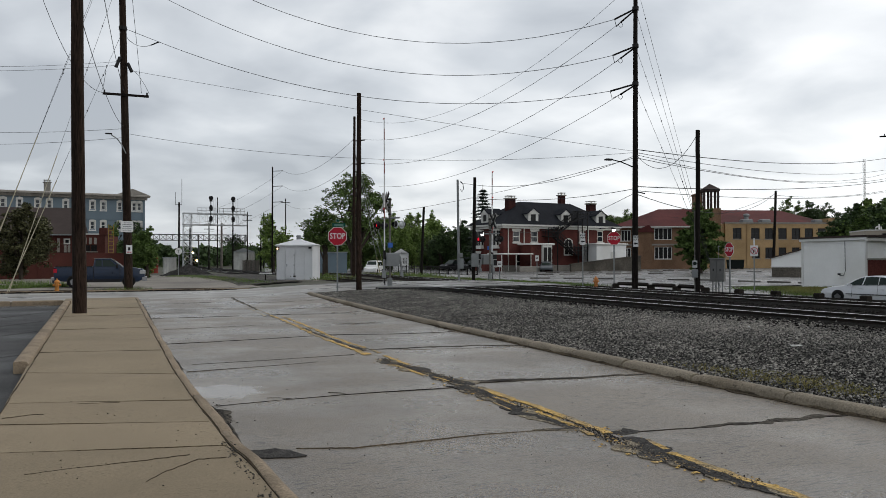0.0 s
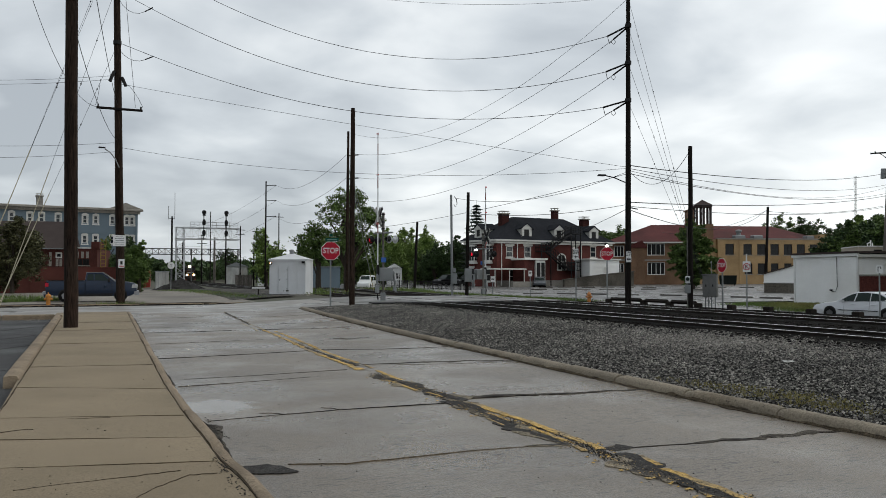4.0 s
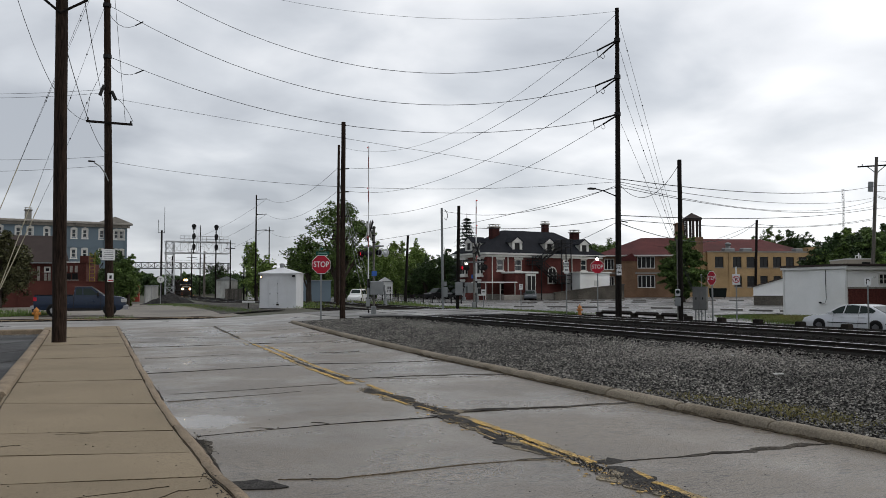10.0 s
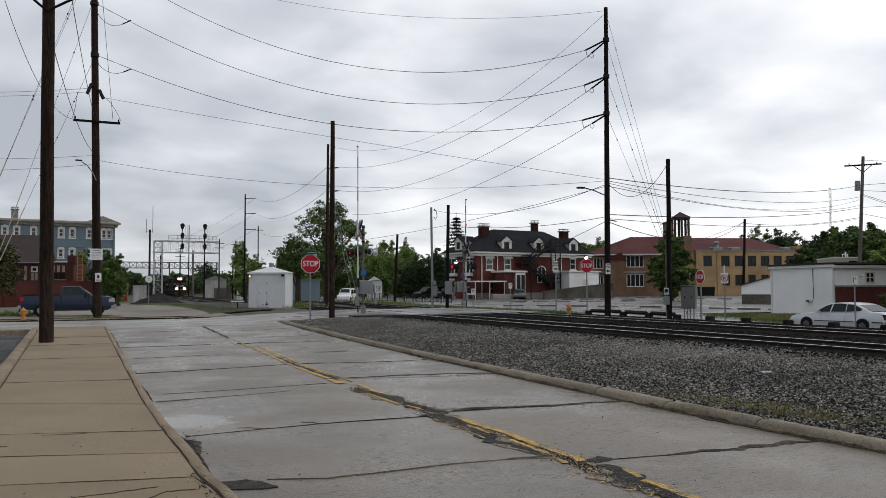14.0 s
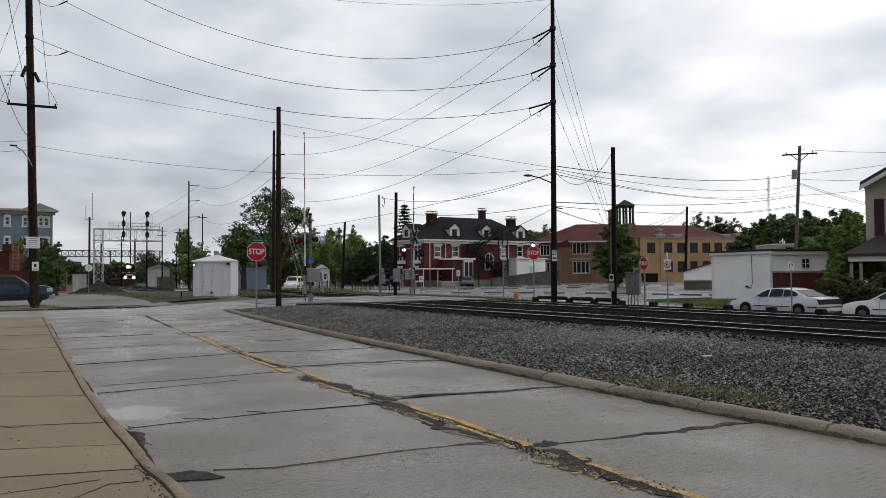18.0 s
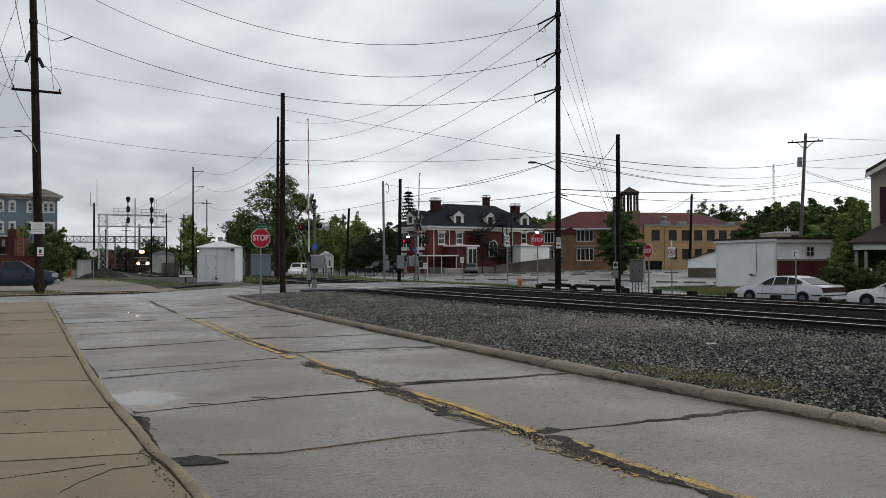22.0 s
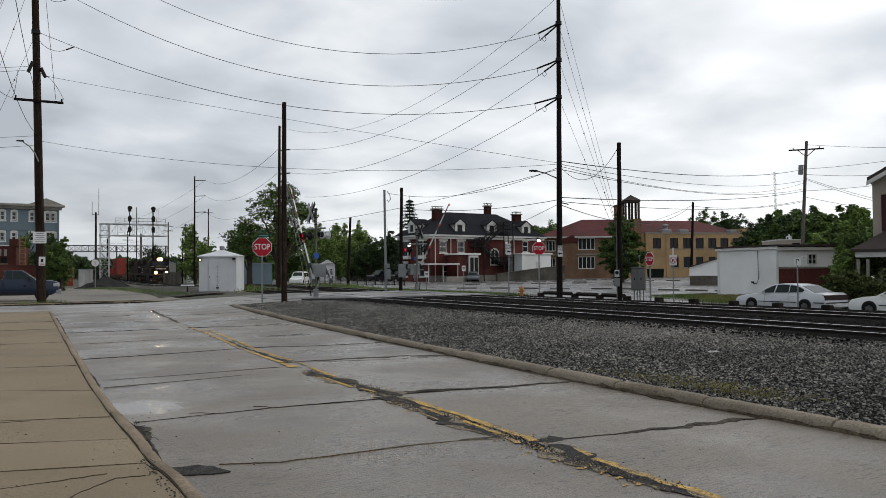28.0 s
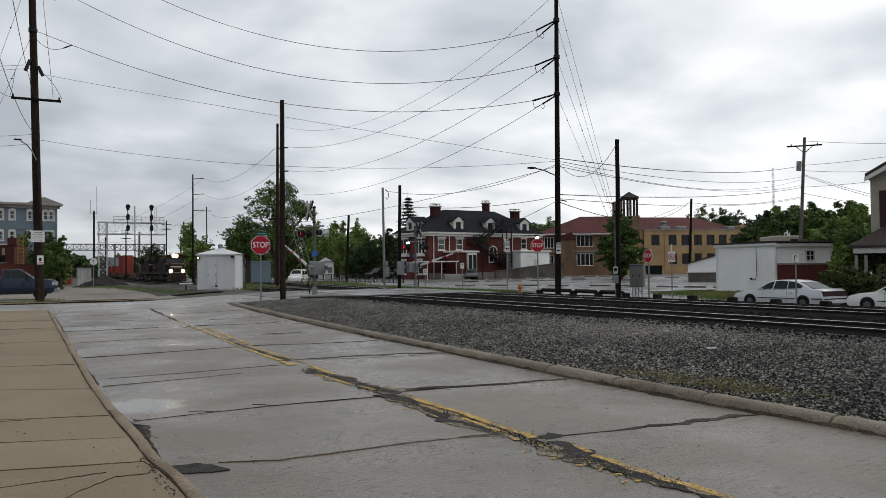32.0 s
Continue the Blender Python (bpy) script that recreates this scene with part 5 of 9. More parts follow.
def plant_trees():
    R = random.Random
    tree("shade_tree", 23.2, 74.0, [(0.2, 0, 8.6, 1.9, 1.8, 1.5), (-1.2, 0, 7.4, 2.0, 1.8, 1.6), (1.5, 0.3, 7.0, 2.0, 1.8, 1.7), (0.6, 0, 5.2, 2.6, 2.0, 1.9), (-0.8, 0, 4.2, 2.2, 2.0, 1.3), (2.6, 0, 4.6, 1.6, 1.6, 1.4), (2.7, 0.2, 6.6, 1.3, 1.4, 1.1)],
         "tall ragged dark green shade tree behind the crossing", "maple", 10000, 0.135, 0.32, 3)
    tree("shade_tree", 20.9, 76.0, [(0, 0, 5.4, 1.5, 1.6, 1.4), (-0.9, 0, 4.2, 1.6, 1.6, 1.5), (0.8, 0, 3.9, 1.9, 1.6, 1.2), (-0.6, 0, 3.4, 1.6, 1.6, 0.9)],
         "dark green tree at the edge of the line", "maple", 6500, 0.13, 0.22, 4)
    for i, (x, y, w, z0, z1, leaf, n) in enumerate(((38.5, 107, 7, 0.0, 8.0, "bright", 9000), (44.0, 112, 8, 0.0, 8.6, "bright", 10000), (33.5, 104, 6, 0.0, 6.2, "maple", 8000), (29.5, 102, 6, 0.0, 5.4, "maple", 7000),
                                                    (48.5, 116, 7, 0.0, 8.8, "bright", 9000), (41.5, 100, 4.5, -0.3, 4.6, "maple", 6000), (45.5, 103, 5.0, -0.3, 5.6, "maple", 6000), (51.5, 112, 5.5, -0.3, 6.5, "dark", 6000), (36.5, 101, 4.0, -0.3, 4.2, "maple", 5000))):
        k = 1.34
        tree("tree", x * k, y * k, lobes_of(R(i + 20), w * k, w * k, z0, z1 * k, 12), "broad green tree behind the parking lot", leaf, n * 2, 0.2, 0.25, 30 + i)
    tree("round_tree", 55.92, 64.0, [(0.25 * math.sin(2.3 * k) * q, 0.25 * math.cos(2.3 * k) * q, 0.95 * z, 0.98 * q, 0.98 * q, 0.95) for k, (z, q) in enumerate(((1.1, 1.3), (1.7, 2.0), (2.3, 2.35), (3.0, 2.45), (3.0, 2.4), (3.7, 2.3), (4.4, 2.1), (5.1, 1.75), (5.8, 1.35), (6.3, 0.95), (6.9, 0.55)))], "dense round-crowned dark green tree before the school", "maple", 46000, 0.16, 0.18, 51, far=True)
    # left of the line
    for i, (x, y, w, z0, z1, leaf, n) in enumerate(((5.4, 87.5, 3.6, -0.3, 5.4, "maple", 11000), (5.7, 90.0, 2.2, -0.4, 4.4, "bright", 6000), (4.8, 88.5, 2.6, -0.5, 3.4, "maple", 6000), (-5.5, 82.5, 6.2, -0.3, 7.4, "brown", 16000), (4.3, 92.0, 3.0, 1.5, 6.2, "dark", 3500), (3.2, 104.0, 3.4, 0.5, 6.9, "maple", 6000))):
        tree("tree", x, y, lobes_of(R(i + 60), w, w, z0, z1, 7), "leafy tree by the red wall", leaf, n, 0.15, 0.14, 70 + i)
    for i, (x, y, w, z0, z1, leaf) in enumerate(((31.4, 150, 6.6, 0.5, 12.0, "bright"), (34.0, 158, 5.6, 0.5, 7.8, "maple"), (38.0, 150, 8, 0.5, 7.8, "maple"), (9.5, 190, 9, 0.5, 6.5, "dark"), (15.0, 215, 10, 0.5, 7.5, "dark"), (41, 250, 14, 0.5, 10, "dark"), (46, 170, 9, 0, 6, "dark"), (3, 180, 8, 0, 7, "dark"))):
        tree("tree", x, y, lobes_of(R(i + 80), w, w, z0, z1, 7), "distant green tree along the railway", leaf, 3500, 0.32, 0.22, 90 + i)
    # right: behind the shop and the school
    for i, (x, y, w, z0, z1, leaf, n) in enumerate(((154.7, 149.4, 13, 2, 14.6, "maple", 4500), (156.9, 147.0, 13, 2, 17.0, "maple", 5500), (159.3, 144.4, 13, 2, 16.0, "dark", 5500), (162.1, 141.3, 13, 2, 14.8, "dark", 5000), (164.3, 138.7, 13, 2, 13.9, "dark", 5000),
                                                    (104.0, 86.2, 9, 0.5, 10.2, "dark", 7000), (105.2, 84.6, 9, 0.5, 11.0, "bright", 8000), (102.6, 79.9, 10, 0.5, 10.4, "maple", 8000), (90.5, 68.8, 10, 0.5, 9.4, "dark", 8000), (89.5, 66.0, 10, 0.5, 9.4, "maple", 8000),
                                                    (86.2, 60.5, 11, 0.5, 8.6, "maple", 9000), (83.2, 56.0, 11, 0.5, 8.4, "bright", 8000), (80.0, 57.5, 8, 0.5, 6.5, "maple", 6000), (80.0, 51.0, 10, 0.5, 8.0, "maple", 6000), (100.5, 142.5, 11, 3, 11.6, "maple", 5500), (112.5, 152.0, 15, 3, 12.8, "maple", 5000), (120.0, 152.0, 14, 3, 13.2, "maple", 5000))):
        tree("tree", x, y, lobes_of(R(i + 120), w, w, z0, z1, 10), "broad green tree behind the houses", leaf, int(n * 2.4), 0.25, 0.22, 130 + i)
    for i, (x, y, w, z1, leaf, n) in enumerate(((37.7, 26.5, 3.4, 1.95, "olive", 20000), (37.6, 24.2, 3.4, 2.0, "olive", 14000), (40.9, 28.5, 2.1, 3.6, "bright", 11000), (41.5, 28.0, 2.6, 4.1, "maple", 11000))):
        tree("bush", x, y, lobes_of(R(i + 160), w, w, 0.0, z1, 9), "dense rounded bush before the tan house", leaf, n, 0.09, 0.06, 170 + i, "bush")
    for i, (x, y, w, z1) in enumerate(((58.5, 127.0, 6.5, 9.2), (62.5, 127.5, 6.0, 8.6), (56.0, 129.0, 6.0, 7.6))):
        tree("tree", x, y, lobes_of(R(i + 190), w, w, -0.2, z1, 11), "dark leafy tree beside the brick house", "dark", 8000, 0.2, 0.22, 195 + i)
    # a spruce beside the brick house
    x, y = 46.0, 92.65
    t = thing("spruce", FAR @ pose(x, y, 0.25), "dark slender spruce beside the brick house", "tree", "trees")
    part("trunk", Geo().tube([(0, 0, -0.3), (0, 0, 10.9)], [0.2, 0.02], 6), BARK, t)
    g, rnd = Geo(), random.Random(9)
    for i in range(24):
        z = 0.8 + 9.8 * i / 24
        reach = 3.2 * (1 - z / 11.0) ** 0.85 + 0.1
        for j in range(12):
            a = 2 * math.pi * (j + rnd.random()) / 12
            r = reach * rnd.uniform(0.6, 1.15)
            d = Vector((math.cos(a), math.sin(a), rnd.uniform(-0.3, -0.05)))
            for s in range(16):
                u = 0.08 + 0.92 * s / 15
                p = Vector((0, 0, z + 0.12 * u * u * r)) + d * r * u + Vector((rnd.gauss(0, 0.07), rnd.gauss(0, 0.07), -0.12 * rnd.random()))
                q = (Vector((rnd.gauss(0, 0.6), rnd.gauss(0, 0.6), -rnd.random() * 0.5)) + d).normalized() * 0.25
                n_ = q.cross(Vector((0, 0, 1))) * 0.45
                j4 = len(g.v)
                g.v += [tuple(p - q), tuple(p + n_), tuple(p + q), tuple(p - n_)]
                g.f.append((j4, j4 + 1, j4 + 2, j4 + 3))
    g.m = [0] * len(g.f)
    part("crown", g, LEAF["conifer"], t)
    # the far woods that close the horizon
    rnd = random.Random(77)
    g = Geo()
    for _ in range(30000):
        a = radians(rnd.uniform(-16, 62))
        d = rnd.uniform(260, 330)
        hgt = 6.5 + 2.5 * noise.noise((a * 14, 0, 3)) + 1.5 * noise.noise((a * 60, 2, 0))
        p = Vector((d * math.sin(a), d * math.cos(a), -0.6 + rnd.random() ** 0.7 * hgt))
        q = Vector((rnd.gauss(0, 1), rnd.gauss(0, 1), rnd.gauss(0, 1))).normalized() * 1.0
        u = q.cross(Vector((rnd.gauss(0, 1), rnd.gauss(0, 1), 1))).normalized() * 0.6
        j = len(g.v)
        g.v += [tuple(p - q), tuple(p + u), tuple(p + q), tuple(p - u)]
        g.f.append((j, j + 1, j + 2, j + 3))
    ob = new("far_woods", bpy.data.meshes.new("far_woods"))
    ob.data.from_pydata(g.v, [], g.f)
    ob.data.materials.append(LEAF["dark"])
    tagged(ob, "dark green woods along the horizon", "woods", "", "stuff")


plant_trees()


# ---- the train ----
# brown cast: dust, plus the headlamps' own glow put into the base colour
BLACK_PAINT = surface("black_loco_paint", (0.022, 0.0145, 0.0105), 0.7, 0.4, 0.8, 9, 0.1, stain=(0.032, 0.022, 0.016), spec=0.1)
LOCO_DIRT = surface("dusty_underframe", (0.035, 0.028, 0.024), 0.85, 0.3, 1.5, 16, 0.3)
LAMP_WARM = surface("headlamp_glow", (1.0, 0.80, 0.5), 0.3, 0, 1, 10, 0, emit=140.0)
# orange rim round the lit lamps: their glare halo put into emission
LAMP_HALO = surface("lamp_reflector", (1.0, 0.42, 0.10), 0.3, 0, 1, 10, 0, emit=2.4)
LAMP_OFF = surface("lamp_glass", (0.4, 0.4, 0.4), 0.15, 0.05, 1, 10, 0)
STRIPE = surface("white_stripe", (0.6, 0.6, 0.58), 0.5, 0.1, 1, 12, 0)
CONT_RED = surface("red_container", (0.28, 0.045, 0.03), 0.6, 0.12, 0.5, 8, 0.1, stain=(0.2, 0.035, 0.028))
CONT_GREY = surface("grey_container", (0.30, 0.30, 0.31), 0.6, 0.12, 0.5, 8, 0.1)
CAR_BODY = surface("well_car_paint", (0.10, 0.04, 0.03), 0.7, 0.2, 0.6, 8, 0.1)
# orange colour stands for the lamps' reddish reflection low on the nose
PILOT_GLOW = surface("orange_pilot", (0.16, 0.05, 0.02), 0.6, 0.2, 1, 12, 0.1)


HUT_GREY = surface("weathered_pale_metal", (0.42, 0.42, 0.40), 0.7, 0.25, 1.2, 12, 0.2, stain=(0.27, 0.26, 0.23), stretch=(1, 1, 0.4))


def bogie(parent, y, axles, r=0.53, w=0.98):
    b = part("bogie", Geo().box(-w - 0.2, y - axles * 0.95, 0.42, -w, y + axles * 0.95, 0.82, cut=0.05).box(w, y - axles * 0.95, 0.42, w + 0.2, y + axles * 0.95, 0.82, cut=0.05).box(-w, y - 0.3, 0.5, w, y + 0.3, 0.75), LOCO_DIRT, parent)
    for i in range(axles):
        yy = y + (i - (axles - 1) / 2) * 1.85
        g = Geo().disc((-0.77, yy, r), r, (1, 0, 0), 0.13, 16).disc((0.77, yy, r), r, (1, 0, 0), 0.13, 16).tube([(-0.75, yy, r), (0.75, yy, r)], 0.1, 6)
        part("wheel", g, RAILSIDE, b)


def locomotive(lit):
    """Nose at y = 0, body back along +y, rail top at z = 0."""
    t = thing("locomotive", None, "black freight diesel locomotive with lit headlamps" if lit else "black freight diesel locomotive, second of the pair", "locomotive", "train")
    part("underframe", Geo().box(-1.5, 0.35, 1.25, 1.5, 22.0, 1.62).box(-1.2, 8.2, 0.35, 1.2, 13.8, 1.25, cut=0.1), LOCO_DIRT, t)
    part("pilot", Geo().prism([(-1.45, 0.12), (-1.45, 1.25), (1.45, 1.25), (1.45, 0.12)], 0.05, 0.4).box(-0.3, -0.35, 0.75, 0.3, 0.05, 1.05), LOCO_DIRT, t)
    part("pilot_steps", Geo().box(-1.48, -0.02, 0.2, -0.95, 0.05, 0.5).box(0.95, -0.02, 0.2, 1.48, 0.05, 0.5).box(-1.48, -0.02, 0.75, -0.95, 0.05, 0.9).box(0.95, -0.02, 0.75, 1.48, 0.05, 0.9), PILOT_GLOW, t)
    part("short_hood", Geo().prism([(0.75, 1.62), (0.75, 2.75), (1.05, 3.05), (2.7, 3.15), (2.7, 1.62)], -1.0, 1.0, axis="x"), BLACK_PAINT, t, bevel=0.05)
    part("nose_stripe", Geo().box(-0.95, 0.735, 2.5, 0.95, 0.748, 2.6).box(-0.95, 0.735, 2.3, 0.95, 0.748, 2.36).box(-1.5, 0.335, 1.5, 1.5, 0.348, 1.56), STRIPE, t)
    cab = part("cab", Geo().prism([(-1.53, 1.62), (-1.53, 4.05), (-1.2, 4.5), (1.2, 4.5), (1.53, 4.05), (1.53, 1.62)], 2.5, 5.2), BLACK_PAINT, t)
    for x0, x1 in ((-1.35, -0.75), (-0.68, -0.05), (0.05, 0.68), (0.75, 1.35)):
        part("windscreen", Geo().box(x0, 2.47, 3.2, x1, 2.495, 3.9), GLASS, cab)
    part("windscreen_band", Geo().box(-1.5, 2.46, 2.95, 1.5, 2.495, 3.05), STRIPE, cab)
    for s in (-1, 1):
        part("side_window", Geo().box(s * 1.545 - 0.012, 3.2, 3.15, s * 1.545 + 0.012, 4.6, 3.9), GLASS, cab)
    part("long_hood", Geo().prism([(-0.95, 1.62), (-0.95, 3.95), (-0.7, 4.25), (0.7, 4.25), (0.95, 3.95), (0.95, 1.62)], 5.2, 21.2), BLACK_PAINT, t)
    part("radiator", Geo().prism([(-1.5, 3.7), (-1.5, 4.5), (1.5, 4.5), (1.5, 3.7), (0.95, 3.3), (-0.95, 3.3)], 16.0, 21.3), BLACK_PAINT, t)
    part("dynamic_brake", Geo().box(-1.25, 5.3, 3.5, 1.25, 8.0, 4.45, cut=0.1), BLACK_PAINT, t)
    part("exhaust", Geo().box(-0.4, 11, 4.25, 0.4, 12.2, 4.5), LOCO_DIRT, t)
    for y in (9.0, 10.5, 12.5, 14.0):
        part("hood_door", Geo().box(-0.97, y, 1.8, -0.952, y + 1.2, 3.7), BLACK_PAINT, t)
    bogie(t, 4.3, 3)
    bogie(t, 17.9, 3)
    for s in (-1.48, 1.48):
        g = Geo().tube([(s, 0.4, 2.65), (s, 2.4, 2.65)], 0.03, 4).tube([(s, 5.3, 2.65), (s, 21.8, 2.65)], 0.03, 4)
        for y in steps(5.3, 21.8, 2.0) + [0.4, 1.4, 2.3]:
            g.tube([(s, y, 1.62), (s, y, 2.65)], 0.025, 4)
        part("handrail", g, LOCO_DIRT, t)
    hl = part("headlamp_box", Geo().box(-0.38, 2.3, 4.1, 0.38, 2.6, 4.55, cut=0.05), BLACK_PAINT, t)
    # lit lamps get oversized discs, the outer one glowing as a halo
    for x in (-0.2, 0.2):
        lamp = part("headlamp", Geo().disc((x, 2.28, 4.33), 0.15 if not lit else 0.34, (0, 1, 0), 0.06, 14), LAMP_HALO if lit else LAMP_OFF, hl, "lit warm headlamp" if lit else "")
        if lit:
            part("bulb", Geo().disc((x, 2.235, 4.33), 0.22, (0, 1, 0), 0.02, 14), LAMP_WARM, lamp)
    for x in (-0.95, 0.95):
        dl = part("ditch_light", Geo().mid((x, 0.42, 1.82), (0.4, 0.25, 0.4)), BLACK_PAINT, t)
        part("lens", Geo().disc((x, 0.27, 1.82), 0.12 if not lit else 0.31, (0, 1, 0), 0.06, 14), LAMP_HALO if lit else LAMP_OFF, dl, "lit warm ditch light" if lit else "")
        if lit:
            part("bulb", Geo().disc((x, 0.232, 1.82), 0.21, (0, 1, 0), 0.012, 14), LAMP_WARM, dl)
    return t


def ribbed(g, x0, y0, z0, x1, y1, z1):
    """A corrugated freight container."""
    g.box(x0 + 0.04, y0, z0, x1 - 0.04, y1, z1)
    n = int((y1 - y0) / 0.6)
    for i in range(n):
        y = y0 + (y1 - y0) * (i + 0.25) / n
        for s in (x0, x1 - 0.039):
            g.box(s, y, z0 + 0.1, s + 0.039, y + (y1 - y0) / n * 0.5, z1 - 0.1)
    return g


def well_car(stack):
    t = thing("well_car", None, "dark red container well car", "freight car", "train")
    part("well", Geo().box(-1.45, 2.2, 0.35, -1.3, 15.8, 1.35).box(1.3, 2.2, 0.35, 1.45, 15.8, 1.35).box(-1.3, 2.2, 0.35, 1.3, 15.8, 0.5).box(-1.2, 0.3, 0.9, 1.2, 2.2, 1.3).box(-1.2, 15.8, 0.9, 1.2, 17.7, 1.3), CAR_BODY, t)
    bogie(t, 1.3, 2, 0.45, 0.9)
    bogie(t, 16.7, 2, 0.45, 0.9)
    for i, (mat, name) in enumerate(stack):
        part("container", ribbed(Geo(), -1.22, 2.9, 0.52 + 2.62 * i, 1.22, 15.1, 3.1 + 2.62 * i), mat, t, name)
    return t


TRAIN = [(locomotive(True), 0.0, 22.3), (locomotive(False), 22.6, 22.3), (well_car([]), 45.2, 18), (well_car([(CONT_RED, "red corrugated container"), (CONT_RED, "red corrugated container")]), 75.0, 18),
         (well_car([(CONT_RED, "red corrugated container")]), 93.2, 18), (well_car([(CONT_RED, "red corrugated container"), (CONT_GREY, "grey corrugated container")]), 111.4, 18), (well_car([(CONT_RED, "red corrugated container")]), 129.6, 18)]
# seconds and the distance of the leading nose up the line
NOSE = [(0, 268.0), (2, 260.0), (6, 247.0), (10, 234.5), (14, 219.5), (18, 203.0), (20, 194.8), (22, 185.8), (23.5, 179.0), (25, 172.2), (28, 159.0), (30, 148.8), (32, 137.8)]


def on_track(y0, length):
    """The pose of a car whose front end stands at y0 on the farther track."""
    a, b = y0 + 0.2 * length, y0 + 0.8 * length
    xa, xb = track_x(a), track_x(b)
    za, zb = track_z(a), track_z(b)
    d = Vector((xb - xa, b - a, zb - za)).normalized()
    p = Vector((xa, a, za)) - d * (0.2 * length)
    side = d.cross(Vector((0, 0, 1))).normalized()
    up = side.cross(d)
    return Matrix(((side.x, d.x, up.x, p.x), (side.y, d.y, up.y, p.y), (side.z, d.z, up.z, p.z), (0, 0, 0, 1)))


# ---- signal bridge, far structures ----
def lattice(g, a, b, w, h, n, r=0.05):
    """A square truss from a to b: four chords and crossing braces."""
    a, b = Vector(a), Vector(b)
    d = (b - a).normalized()
    side = d.cross(Vector((0, 0, 1)) if abs(d.z) < 0.9 else Vector((0, 1, 0))).normalized()
    up = side.cross(d).normalized()
    corner = [side * w / 2 * s + up * h / 2 * q for s, q in ((-1, -1), (1, -1), (1, 1), (-1, 1))]
    for c in corner:
        g.tube([a + c, b + c], r, 4)
    for i in range(n):
        p, q = a.lerp(b, i / n), a.lerp(b, (i + 1) / n)
        for j in range(4):
            c, e = corner[j], corner[(j + 1) % 4]
            g.tube([p + c, q + e] if i % 2 else [p + e, q + c], r * 0.6, 4, caps=False)
            g.tube([q + c, q + e], r * 0.55, 4, caps=False)
    return g


def signal_bridge():
    t = thing("signal_bridge", pose(16.67, 164.16, -0.55, 0, 0, 1.5), "silver lattice cantilever signal bridge over the tracks", "signal bridge")
    part("mast", lattice(Geo(), (1.0, 0, -0.2), (1.0, 0, 11.2), 1.5, 1.5, 9, 0.06), SILVER, t)
    part("beam", lattice(Geo(), (0.1, 0, 10.1), (12.1, 0, 10.1), 2.0, 2.2, 8, 0.055), SILVER, t)
    for y in (-1.05, 1.05):
        for z in (9.0, 11.2):
            part("chord", Geo().box(0.1, y - 0.04, z - 0.11, 12.2, y + 0.04, z + 0.11), SILVER, t)
    part("base", Geo().box(0, -1, -0.6, 2, 1, 0.1), STONE_TRIM, t)
    g = Geo()
    for z in (11.75, 12.3):
        g.tube([(2.7, -1.1, z), (11.8, -1.1, z)], 0.05, 4)
    for x in steps(2.7, 11.8, 0.9):
        g.tube([(x, -1.1, 11.2), (x, -1.1, 12.3)], 0.04, 4)
    part("railing", g, SILVER, t)
    for x in (5.2, 9.45):
        part("signal_mast", Geo().tube([(x, -1.3, 8.9), (x, -1.3, 14.6)], 0.09, 6), IRON, t)
        part("signal_ladder", Geo().box(x + 0.55, -1.2, 9.5, x + 0.6, -1.15, 14.4).box(x + 0.95, -1.2, 9.5, x + 1.0, -1.15, 14.4), SILVER, t)
        for z, r in ((14.2, 0.42), (12.25, 0.34), (10.2, 0.34)):
            tall = 1.0 if z > 14 else 1.75
            oval = [(x + r * math.cos(2 * math.pi * k / 18), z + r * tall * math.sin(2 * math.pi * k / 18)) for k in range(18)]
            h = part("signal_head", Geo().prism(oval, -1.6, -1.42).box(x - 0.28, -1.5, z - r - 0.25, x + 0.28, -1.4, z + 0.1), IRON, t, "round black signal target")
            part("hood", Geo().tube([(x, -1.6, z + 0.12), (x, -1.95, z + 0.1)], 0.14, 8), IRON, h)


